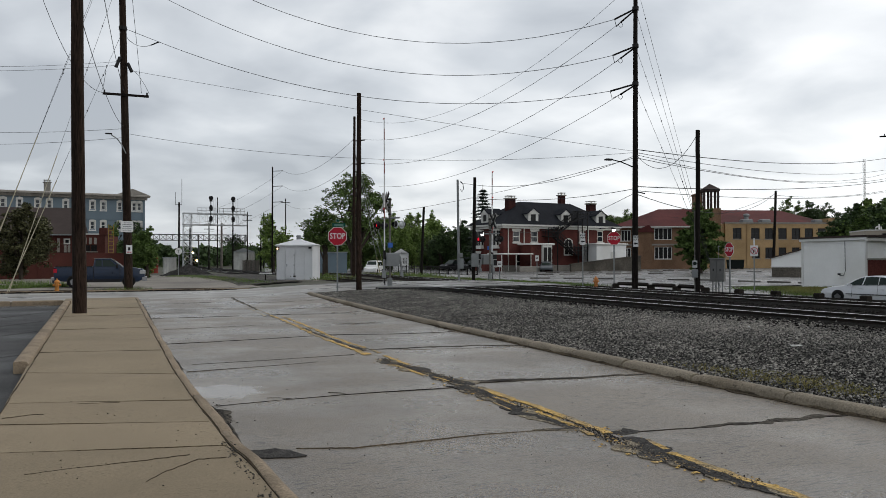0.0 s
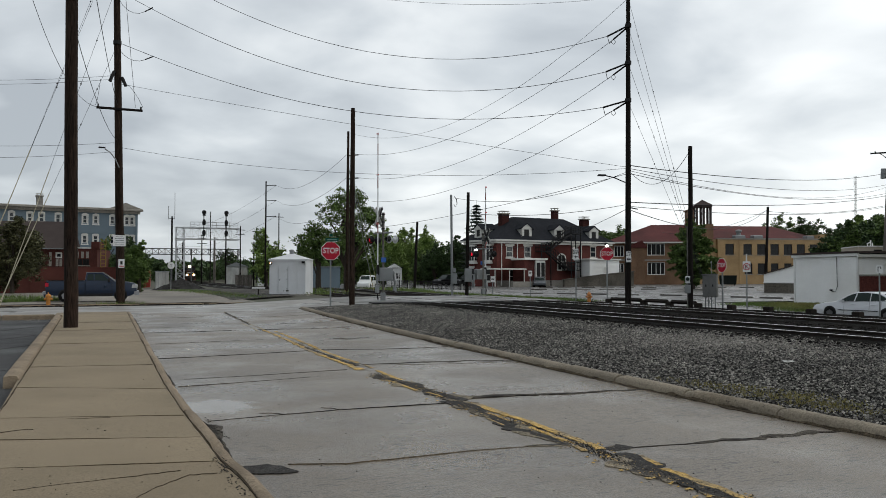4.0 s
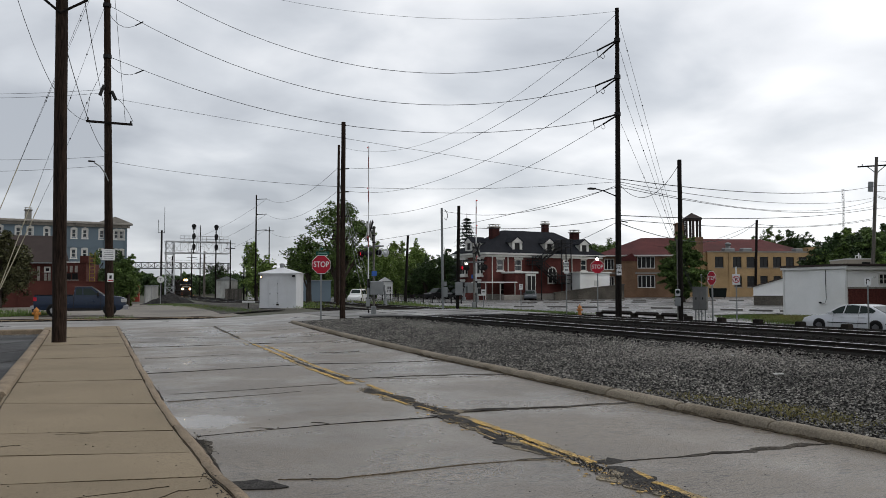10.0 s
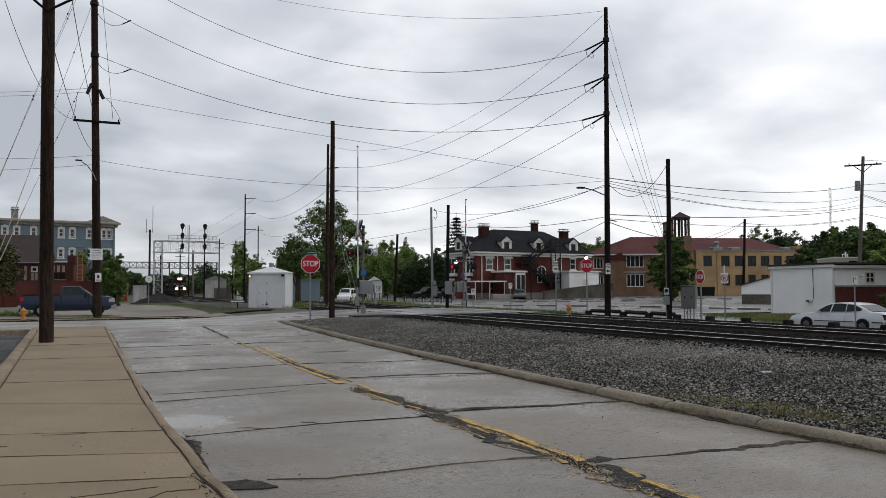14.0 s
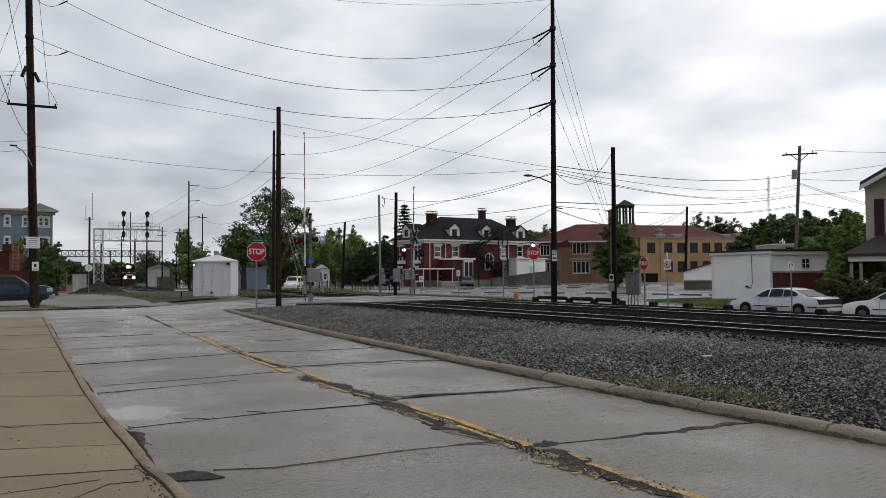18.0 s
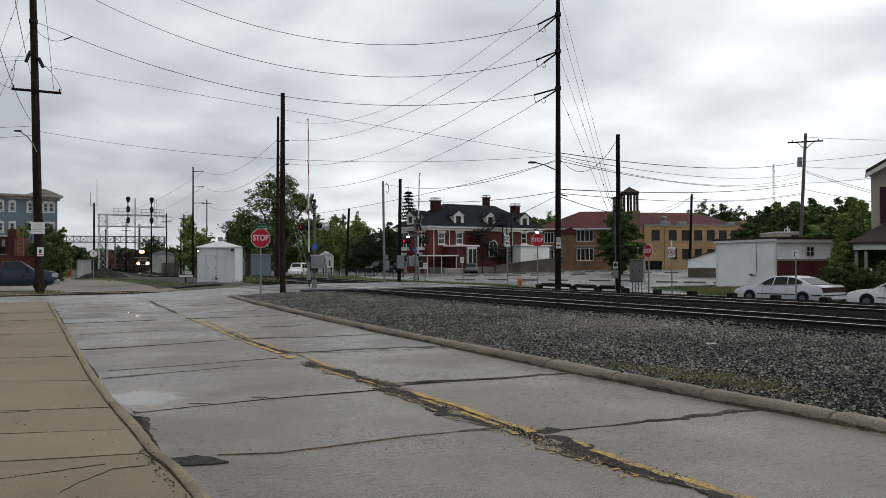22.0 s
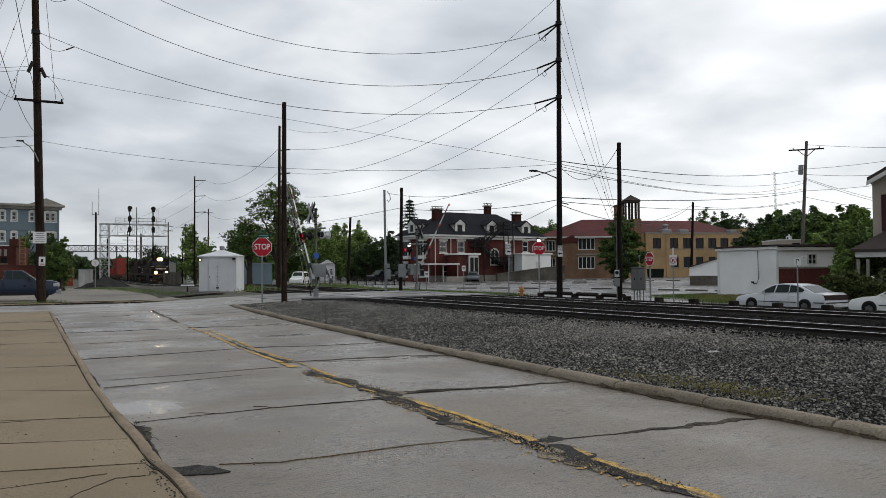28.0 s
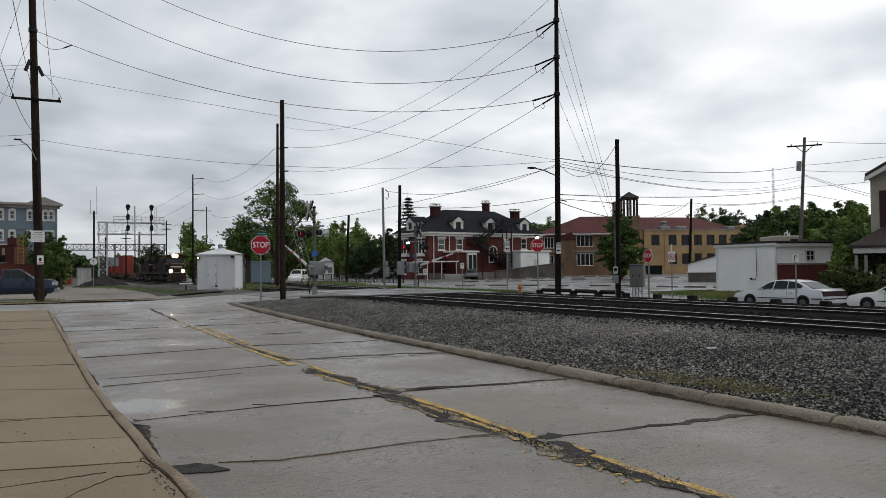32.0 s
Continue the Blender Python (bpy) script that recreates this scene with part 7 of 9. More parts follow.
def vehicles():
    silver = paint("silver_car_paint", (0.58, 0.59, 0.61), 0.2)
    white = paint("white_car_paint", (0.72, 0.72, 0.70), 0.0)
    navy = paint("navy_truck_paint", (0.010, 0.021, 0.046), 0.0)
    alloy = surface("alloy_wheel", (0.3, 0.3, 0.31), 0.35, 0.15, 3, 30, 0, metal=0.6)
    black = paint("black_car_paint", (0.012, 0.012, 0.014), 0.2)
    kw = dict(windows=SEDAN_WINDOWS, glass_band=[((-1.88, 1.05), (-1.15, 1.37)), ((0.64, 1.27), (1.24, 0.95))], tail=(-2.53, 0.66, 0.92, 0.50), head=(2.42, 0.6, 0.72, 0.42))
    silver_car = car("silver_sedan", pose(34.0, 26.8, land(34, 26), 0, 0, 1) @ Matrix.Diagonal((1, 1, 0.91, 1)), "silver four-door sedan parked beyond the tracks", SEDAN_BODY, SEDAN_CABIN, silver, (-1.5, 1.5), **kw)
    white_car = car("white_sedan", pose(34.0, 20.55, land(34, 20), 0, 0, 1) @ Matrix.Diagonal((1, 1, 0.93, 1)), "white small sedan parked behind the silver one", SEDAN_BODY, SEDAN_CABIN, white, (-1.5, 1.5), **kw)
    car("dark_sedan", pose(62.3, 104.4, -0.15, 0, 0, 150), "dark grey sedan parked nose out by the brick house", SEDAN_BODY, SEDAN_CABIN, paint("grey_car_paint", (0.12, 0.13, 0.14), 0.3), (-1.5, 1.5), **kw)
    for t in (silver_car, white_car):
        part("rear_panel", Geo().box(-0.36, -2.565, 0.66, 0.36, -2.5, 0.92, cut=0.015), TAIL, t, "dark panel between the tail lamps")
        part("bumper_strip", Geo().box(-0.88, -2.655, 0.5, 0.88, -2.6, 0.555, cut=0.01), IRON, t, "black bumper strip")
        for sd in (-1, 1):
            for y0, z0, z1 in ((-0.6, 0.36, 0.98), (0.74, 0.36, 0.94), (-1.2, 0.76, 0.99)):
                part("door_seam", Geo().tube([(sd * (0.899 - 0.126 * max(0, z - 0.5)), y0, z) for z in (z0, 0.5 if z0 < 0.5 else 0.8, z1)], 0.0055, 4), IRON, t)
            part("bumper_strip", Geo().box(min(sd * 0.85, sd * 0.912), -2.5, 0.5, max(sd * 0.85, sd * 0.912), -1.98, 0.55), IRON, t, "black bumper strip")
            part("sill", Geo().box(min(sd * 0.8, sd * 0.902), -1.12, 0.2, max(sd * 0.8, sd * 0.902), 1.12, 0.28), IRON, t)
            part("window_trim", Geo().tube([(sd * 0.85, -1.4, 1.03), (sd * 0.855, -0.6, 0.995), (sd * 0.86, 1.0, 0.955)], 0.007, 5), IRON, t)
    suv_body = [(-2.3, 0.35), (-2.35, 0.7), (-2.3, 1.08), (1.0, 1.05), (2.0, 0.98), (2.3, 0.8), (2.3, 0.35), (2.0, 0.25), (-2.0, 0.25)]
    suv_cabin = [(-2.25, 1.06), (-2.0, 1.72), (-1.2, 1.78), (0.2, 1.74), (1.05, 1.03)]
    suv_win = [[(-2.0, 1.12), (-1.85, 1.6), (-1.2, 1.66), (-1.2, 1.12)], [(-1.1, 1.12), (-1.1, 1.66), (-0.25, 1.66), (-0.2, 1.1)], [(-0.12, 1.1), (-0.15, 1.66), (0.15, 1.64), (0.8, 1.08)]]
    skw = dict(windows=suv_win, glass_band=[((0.25, 1.68), (0.98, 1.1))], tail=(-2.33, 0.8, 1.1, 0.25), head=(2.26, 0.72, 0.88, 0.4), r=0.36)
    for x, y, tn in ((54.8, 121.5, 112), (57.6, 119.5, 112)):
        car("suv", pose(x, y, -0.15, 0, 0, tn), "black sport utility car in the parking lot", suv_body, suv_cabin, black, (-1.4, 1.4), **skw)
    van_body = [(-2.4, 0.35), (-2.45, 0.8), (-2.4, 1.15), (1.4, 1.1), (2.2, 1.0), (2.5, 0.8), (2.5, 0.35), (2.1, 0.25), (-2.1, 0.25)]
    van_cabin = [(-2.38, 1.12), (-2.25, 1.85), (-1.2, 1.92), (0.9, 1.86), (1.6, 1.08)]
    car("white_van", pose(36.8, 108.5, -0.4, 0, 0, 148), "white van parked beyond the tracks", van_body, van_cabin, white, (-1.5, 1.6),
        windows=[[(-2.0, 1.2), (-2.0, 1.7), (-0.8, 1.75), (-0.8, 1.2)], [(-0.6, 1.2), (-0.6, 1.75), (0.7, 1.72), (1.2, 1.15)]], glass_band=[((0.95, 1.8), (1.52, 1.14))], tail=(-2.43, 0.8, 1.2, 0.2), head=(2.46, 0.7, 0.85, 0.4), r=0.35)
    # pickup
    body = [(-2.75, 0.55), (-2.8, 0.9), (-2.76, 1.37), (-0.44, 1.36), (1.36, 1.34), (2.2, 1.28), (2.56, 1.2), (2.68, 1.1), (2.72, 0.6), (2.3, 0.36), (-2.3, 0.42)]
    cab = [(-0.46, 1.3), (-0.40, 1.84), (-0.28, 1.92), (0.62, 1.9), (1.38, 1.3)]
    p = car("pickup_truck", pose(0.78, 54.6, 0.0, 0, 0, -94) @ Matrix.Scale(0.93, 4), "dark blue regular-cab pickup truck across the street", body, cab, navy, (-1.62, 1.72), 1.95, 0.39, "pickup truck",
            [[(-0.34, 1.39), (-0.3, 1.8), (0.04, 1.81), (0.06, 1.39)], [(0.13, 1.39), (0.11, 1.81), (0.56, 1.80), (1.04, 1.38)]], (-2.77, 0.98, 1.28, 0.22), (2.75, 0.92, 1.12, 0.42), [((0.66, 1.87), (1.33, 1.35))])
    for sd in (-1, 1):
        for y, z0, z1 in ((-0.44, 0.5, 1.36), (1.18, 0.55, 1.34), (0.1, 1.36, 1.4)):
            part("door_seam", Geo().box(min(sd * 0.90, sd * 0.985), y - 0.012, z0, max(sd * 0.90, sd * 0.985), y + 0.012, z1), IRON, p)
        part("rocker_panel", Geo().box(min(sd * 0.9, sd * 0.985), -1.15, 0.36, max(sd * 0.9, sd * 0.985), 1.2, 0.48), IRON, p)
        part("wing_mirror", Geo().mid((sd * 1.06, 1.0, 1.42), (0.2, 0.12, 0.24), cut=0.03), IRON, p)
        part("drip_rail", Geo().tube([(sd * 0.76, -0.42, 1.9), (sd * 0.76, 0.6, 1.91), (sd * 0.9, 1.36, 1.36)], 0.022, 5), CHROME, p)
        part("corner_lamp", Geo().box(min(sd * 0.8, sd * 0.955), 2.4, 0.9, max(sd * 0.8, sd * 0.955), 2.73, 1.12, cut=0.03), LAMP_OFF, p, "clear corner lamp")
    for c in p.children:
        if c.name.startswith("wheel") and not c.name.startswith("wheel_arch"):
            for d in c.children:
                d.data.materials[0] = alloy
    part("grille", Geo().box(-0.55, 2.66, 0.8, 0.55, 2.76, 1.08), CHROME, p, "chrome grille")
    for sd in (-1, 1):
        part("tail_lens", Geo().box(min(sd * 0.8, sd * 0.965), -2.8, 1.0, max(sd * 0.85, sd * 0.965), -2.6, 1.24, cut=0.02), RED_PAINT, p, "red tail lens")
    part("rear_bumper_bar", Geo().box(-0.95, -2.95, 0.5, 0.95, -2.75, 0.7, cut=0.03), alloy, p, "chrome rear bumper")
    part("bed_floor", Geo().box(-0.8, -2.65, 1.3, 0.8, -0.6, 1.385), IRON, p)
    part("front_bumper", Geo().box(-0.97, 2.55, 0.42, 0.97, 2.85, 0.7, cut=0.04), alloy, p, "chrome front bumper")
    for sd in (-1, 1):
        part("bed_rail", Geo().box(min(sd * 0.93, sd * 0.8), -2.75, 1.372, max(sd * 0.93, sd * 0.8), -0.5, 1.40), IRON, p)


vehicles()


# ---- signs ----
def lettered(word, size, mat, parent, m, name="lettering"):
    cu = bpy.data.curves.new("lettering", "FONT")
    cu.body, cu.size, cu.align_x, cu.align_y, cu.extrude, cu.offset, cu.space_character = word, size, "CENTER", "CENTER", 0.003, size * 0.012, 1.02
    tmp = bpy.data.objects.new("lettering", cu)
    scene.collection.objects.link(tmp)
    me = bpy.data.meshes.new_from_object(tmp)
    bpy.data.objects.remove(tmp)
    me.materials.clear()
    me.materials.append(mat)
    ob = new(name, me)
    ob.parent, ob.matrix_basis = parent, m
    return ob


SIGN_WHITE = surface("sign_white", (0.72, 0.72, 0.71), 0.45, 0.05, 1, 12, 0)
SIGN_GREEN = surface("sign_green", (0.010, 0.085, 0.055), 0.45, 0.06, 1, 12, 0)
SIGN_PALE = surface("sign_pale_green", (0.14, 0.26, 0.21), 0.45, 0.06, 1, 12, 0)


def octagon(r):
    k = r / math.cos(math.pi / 8)
    return [(k * math.cos(math.pi / 8 + i * math.pi / 4), k * math.sin(math.pi / 8 + i * math.pi / 4)) for i in range(8)]


def stop_sign(x, y, z, turn, wide, centre_z, label):
    """Faces local -y."""
    t = thing("stop_sign", pose(x, y, z, 0, 0, turn), label, "stop sign", "stop signs")
    part("post", Geo().box(-0.035, 0.0, -0.3, 0.035, 0.04, centre_z + wide * 0.35), GALV, t)
    part("border", Geo().prism(octagon(wide / 2), -0.016, -0.004), SIGN_WHITE, t, "white border", m=Matrix.Translation((0, 0, centre_z)))
    part("plate", Geo().prism(octagon(wide / 2 - 0.022), -0.0185, -0.0165), RED_PAINT, t, "red octagonal plate", m=Matrix.Translation((0, 0, centre_z)))
    lettered("STOP", wide * 0.43, SIGN_WHITE, t, Matrix.Translation((0, -0.022, centre_z)) @ pose(0, 0, 0, 90, 0, 0) @ Matrix.Diagonal((0.8, 1, 1, 1)))
    return t


def plain_sign(x, y, z, turn, w, h, centre_z, label, marks, name="road_sign", post=True, group="road signs"):
    t = thing(name, pose(x, y, z, 0, 0, turn), label, "sign", group)
    if post:
        part("post", Geo().box(-0.03, 0.0, -0.3, 0.03, 0.03, centre_z + h * 0.5), GALV, t)
    part("plate", Geo().box(-w / 2, -0.016, centre_z - h / 2, w / 2, -0.002, centre_z + h / 2), SIGN_WHITE, t)
    for x0, z0, x1, z1 in marks:
        part("bar", Geo().box(x0, -0.02, centre_z + z0, x1, -0.0165, centre_z + z1), IRON, t)
    return t


def one_way(sign, z):
    """Two short words over an arrow to the left."""
    for word, dz in (("ONE", 0.2), ("WAY", 0.07)):
        lettered(word, 0.13, IRON, sign, Matrix.Translation((0, -0.02, z + dz)) @ pose(0, 0, 0, 90, 0, 0))
    part("arrow", Geo().prism([(-0.1, z - 0.12), (-0.02, z - 0.04), (-0.02, z - 0.09), (0.1, z - 0.09), (0.1, z - 0.15), (-0.02, z - 0.15), (-0.02, z - 0.2)], -0.021, -0.017), IRON, sign)


def signs():
    s = stop_sign(10.51, 36.18, 0.18, -12, 0.84, 2.58, "red stop sign on a steel post with street blades")
    part("street_blade", Geo().box(-0.24, -0.005, 3.02, 0.36, 0.005, 3.18), SIGN_GREEN, s, "green street name blade")
    part("bar", Geo().box(-0.15, -0.009, 3.07, 0.27, -0.0055, 3.13), SIGN_PALE, s)
    part("street_blade", Geo().box(-0.06, -0.3, 3.235, 0.06, 0.3, 3.34), SIGN_GREEN, s, "green street name blade")
    stop_sign(27.49, 38.58, 0.25, -30, 0.76, 2.62, "red stop sign beyond the tracks, dented")
    stop_sign(25.5, 27.35, 0.25, -96, 0.61, 1.84, "red stop sign turned aside beyond the tracks")
    n = plain_sign(27.45, 27.9, 0.2, -42, 0.33, 0.48, 1.85, "white no-turn sign with a red ring", [(-0.055, -0.09, -0.015, 0.05), (-0.015, 0.02, 0.06, 0.05)])
    ring = Geo()
    pts = [(0.145 * math.cos(2 * math.pi * i / 20), -0.02, 1.85 + 0.145 * math.sin(2 * math.pi * i / 20)) for i in range(21)]
    ring.tube(pts, 0.017, 5, caps=False)
    ring.tube([(-0.1, -0.024, 1.95), (0.1, -0.024, 1.75)], 0.014, 5)
    part("ring", ring, RED_PAINT, n, "red ring with a slash")
    part("post_tip", Geo().box(-0.03, 0.0, 2.09, 0.03, 0.03, 2.42), SIGN_WHITE, n)
    w = plain_sign(24.19, 36.76, 0.25, -22, 0.27, 0.62, 2.5, "white one-way sign with a dark arrow on a post", [])
    one_way(w, 2.5)
    plain_sign(29.2, 50.2, 0.0, -24, 0.26, 0.4, 1.75, "small white sign on a post in the lot", [(-0.08, 0.05, 0.08, 0.09), (-0.08, -0.04, 0.08, 0.0)])
    plain_sign(26.1, 50.0, 0.15, -24, 0.3, 0.42, 1.2, "small white notice by the canopy", [(-0.1, 0.05, 0.1, 0.09), (-0.1, -0.04, 0.1, 0.0)])
    plain_sign(29.6, 22.9, 0.0, -52, 0.26, 0.32, 1.92, "small white arrow sign before the shop", [(-0.06, -0.12, -0.03, 0.1), (-0.03, 0.07, 0.06, 0.1), (0.04, 0.01, 0.07, 0.07)])
    plain_sign(2.0, 48.78, 0.0, -3, 0.66, 0.62, 3.55, "white notice with dark lettering on the pole", [(-0.18, 0.2, 0.2, 0.222), (-0.24, 0.1, 0.24, 0.122), (-0.2, 0.0, 0.22, 0.022), (-0.26, -0.1, 0.26, -0.078), (-0.22, -0.21, 0.22, -0.19)], post=False)
    p = plain_sign(2.12, 48.77, 0.0, -3, 0.32, 0.48, 2.28, "small white no-parking sign on the pole", [(-0.06, -0.06, 0.06, 0.12)], post=False)
    part("bar", Geo().box(-0.12, -0.02, 2.1, 0.12, -0.0165, 2.15), RED_PAINT, p)
    one_way(plain_sign(24.16, 32.14, 0.25, -37, 0.24, 0.54, 2.3, "white one-way sign nailed to the pole", [], post=False), 2.3)


signs()


# ---- boxes, hydrants, rails' edge, parking stops ----
def hydrant(x, y, z, label, colour, size=1.0):
    t = thing("fire_hydrant", pose(x, y, z) @ Matrix.Scale(size, 4), label, "fire hydrant", "fire hydrants")
    o = surface("hydrant_paint", colour, 0.5, 0.15, 4, 30, 0.1)
    part("barrel", Geo().tube([(0, 0, -0.1), (0, 0, 0.06), (0, 0, 0.07), (0, 0, 0.5)], [0.17, 0.17, 0.11, 0.11], 14), o, t, smooth=True)
    part("bonnet", Geo().tube([(0, 0, 0.5), (0, 0, 0.53), (0, 0, 0.6), (0, 0, 0.66)], [0.15, 0.15, 0.11, 0.04], 14), o, t, smooth=True)
    part("cap_nut", Geo().tube([(0, 0, 0.66), (0, 0, 0.72)], 0.03, 6), o, t)
    for d in ((-1, 0, 0), (1, 0, 0), (0, -1, 0)):
        part("nozzle", Geo().tube([(0, 0, 0.38), (0.2 * d[0], 0.2 * d[1], 0.38)], 0.065, 10), o, t)


def fittings():
    hydrant(-1.48, 47.23, 0.0, "orange-yellow fire hydrant on the verge", (0.46, 0.19, 0.04))
    hydrant(23.75, 34.9, 0.25, "small faded orange fire hydrant beside the tracks", (0.46, 0.18, 0.05), 0.8)
    cab_grey = surface("cabinet_grey_paint", (0.145, 0.145, 0.138), 0.6, 0.15, 2, 20, 0.1, stain=(0.10, 0.105, 0.095))
    c = thing("relay_cabinet", pose(24.74, 27.24, 0.25, 0, 0, -52), "grey steel relay cabinet on legs beside the track", "cabinet")
    part("body", Geo().box(-0.29, -0.2, 0.47, 0.29, 0.2, 1.43, cut=0.02), cab_grey, c)
    for x0, x1 in ((-0.27, -0.01), (0.01, 0.27)):
        door = part("door", Geo().box(x0, -0.225, 0.51, x1, -0.203, 1.39), cab_grey, c)
        part("latch", Geo().box(x0 + 0.11, -0.245, 0.92, x0 + 0.15, -0.226, 1.02), IRON, door)
    part("lid", Geo().box(-0.32, -0.24, 1.43, 0.32, 0.24, 1.47, cut=0.015), cab_grey, c)
    part("aerial", Geo().tube([(0.05, 0, 1.47), (0.05, 0, 1.95)], 0.012, 5).ball((0.05, 0, 1.97), 0.04, 8, 5), GALV, c)
    for x in (-0.2, -0.07, 0.05, 0.2):
        part("leg", Geo().tube([(x, 0, -0.2), (x, 0, 0.47)], 0.028, 6), GALV, c)
    for x, y, w, z0, z1, label in ((22.52, 48.55, 0.3, 0.82, 1.5, "grey meter box on the steel pole"), (22.5, 48.56, 0.22, 1.56, 1.84, "small grey switch box on the steel pole"), (23.3, 48.1, 0.48, 0.95, 1.82, "grey control box on the dark pole")):
        b = thing("meter_box", pose(x, y, 0.25, 0, 0, -25), label, "box", "meter boxes")
        part("body", Geo().box(-w / 2, -0.18, z0, w / 2, 0.1, z1, cut=0.02), GALV, b)
        part("door", Geo().box(-w / 2 + 0.04, -0.2, z0 + 0.05, w / 2 - 0.04, -0.183, z1 - 0.06), GALV, b)
    c = thing("conduit", pose(23.765, 27.53, 0.25, 0, 0, -42), "grey steel conduit with meter and switch box", "conduit")
    part("pipe", Geo().tube([(0, 0, -0.2), (0, 0, 3.5)], 0.03, 8), MASTGREY, c)
    meter = part("meter", Geo().mid((0, -0.08, 1.22), (0.2, 0.14, 0.3), cut=0.02), SILVER, c)
    part("dial", Geo().tube([(0, -0.14, 1.25), (0, -0.22, 1.25)], [0.085, 0.07], 14), CAR_GLASS, meter)
    box = part("switch_box", Geo().mid((0, -0.08, 0.83), (0.25, 0.16, 0.36), cut=0.02), GALV, c)
    part("door", Geo().mid((0, -0.165, 0.83), (0.21, 0.012, 0.31)), GALV, box)
    p = thing("steel_pole", pose(22.44, 48.75, 0.25), "slim grey steel pole with a cable loop", "pole")
    part("shaft", Geo().tube([(0, 0, -0.3), (-0.07, 0.03, 6.7)], [0.085, 0.075], 10), GALV, p, smooth=True)
    part("cable_loop", Geo().tube([(0.1, -0.05, 6.6), (0.28, -0.05, 6.4), (0.32, -0.05, 6.1), (0.2, -0.05, 5.9), (0.1, -0.05, 6.05)], 0.025, 5), WIRE, p)
    # low timber barrier beyond the tracks
    bar = thing("timber_barrier", pose(0, 0, 0.25), "low dark timber barrier of blocks and beams", "barrier")
    ys = [34.6, 31.9, 29.9, 27.9, 25.8, 23.7, 21.5, 19.4, 17.3]
    xs = [24.75, 24.85, 24.75, 24.65, 24.55, 24.4, 24.2, 24.0, 23.8]
    for i, (x, y) in enumerate(zip(xs, ys)):
        part("block", Geo().mid((0, 0, 0.06), (0.24, 0.3, 0.28), cut=0.03), TIE, bar, m=pose(x, y, 0, 0, 0, 7 * (i % 3 - 1)))
        if 0 < i < 4:
            a, b = Vector((xs[i - 1], ys[i - 1], 0.2)), Vector((x, y, 0.2))
            part("beam", Geo().tube([a.lerp(b, 0.08), a.lerp(b, 0.92)], 0.09 if i < 4 else 0.06, 4), TIE, bar)
    # wheel stops across the lot
    stop = thing("wheel_stop", pose(*back(30.4, 51.85, 0.25), 0, 0, -32), "low dark concrete wheel stop in the lot", "wheel stop", "wheel stops")
    part("block", Geo().prism([(-0.1, 0), (-0.07, 0.12), (0.07, 0.12), (0.1, 0)], -0.95, 0.95, axis="x"), surface("stop_concrete", (0.14, 0.13, 0.118), 0.9, 0.3, 1, 20, 0.3, random_tone=0.5), stop)
    rnd = random.Random(8)
    for a, b, n in (((32.0, 50.9), (38.5, 41.0), 5), ((51.0, 81.5), (68.0, 78.6), 8), ((38.0, 65.0), (50.5, 62.5), 6), ((37.6, 39.2), (38.4, 33.6), 3), ((60.0, 70.0), (74.0, 60.0), 6), ((44.0, 74.0), (58.0, 71.0), 6)):
        tn = math.degrees(math.atan2(b[1] - a[1], b[0] - a[0]))
        for i in range(n):
            u = (i + rnd.uniform(0.2, 0.5)) / n
            copy_thing(stop, pose(*back(a[0] + (b[0] - a[0]) * u, a[1] + (b[1] - a[1]) * u, 0.245), 0, 0, tn + rnd.uniform(-6, 6)))
    # iron railing beyond the lot
    f = thing("iron_railing", pose(37.6, 106.5, -0.25, 0, 0, -80), "long black iron railing beyond the parking lot", "railing")
    part("rail", Geo().box(0, -0.02, 1.0, 22, 0.02, 1.06), IRON, f)
    part("rail", Geo().box(0, -0.02, 0.15, 22, 0.02, 0.2), IRON, f)
    base = part("post", Geo().box(-0.05, -0.05, -0.2, 0.05, 0.05, 1.2), IRON, f)
    for i in range(1, 12):
        again(base, Matrix.Translation((2.0 * i, 0, 0)))
    pick = part("picket", Geo().box(-0.02, -0.015, 0.1, 0.02, 0.015, 1.1), IRON, f, m=Matrix.Translation((0.25, 0, 0)))
    for i in range(1, 88):
        if i % 8:
            again(pick, Matrix.Translation((0.25 * i + 0.25, 0, 0)))
    d = thing("dumpster", FAR @ pose(76.5, 81.0, 0.25, 0, 0, -43), "dark green steel dumpster before the school", "dumpster")
    part("bin", Geo().prism([(-1.0, 0.15), (-1.1, 1.25), (1.1, 1.25), (1.0, 0.15)], -0.7, 0.7), surface("dumpster_paint", (0.012, 0.016, 0.014), 0.7, spec=0.1), d)
    part("lid", Geo().box(-1.12, -0.72, 1.25, 1.12, 0.72, 1.32), IRON, d)
    for x in (-0.8, 0.8):
        part("castor", Geo().disc((x, -0.6, 0.1), 0.1, (1, 0, 0), 0.06, 10), RUBBER, d)
    # trackside bits
    st = thing("steel_post", pose(-4.53, 125.91, 0), "slim bare steel post by the red wall", "post")
    part("shaft", Geo().tube([(0, 0, -0.3), (0.03, 0, 3.10)], 0.04, 8), GALV, st)
    for x, y, w, turn in ((10.73, 10.0, 0.12, 2), (12.28, 12.63, 0.05, 25)):
        sc = thing("paper_scrap", pose(x, y, land(x, y) + 0.07, 14, 2, turn), "thin torn white paper strip on the gravel", "litter", "litter")
        low = [(-w, -0.028, 0), (-0.1 * w, -0.035, 0.008), (w, -0.02, 0.0), (w, 0.022, 0.012), (0.1 * w, 0.03, 0.004), (-w, 0.03, 0.01)]
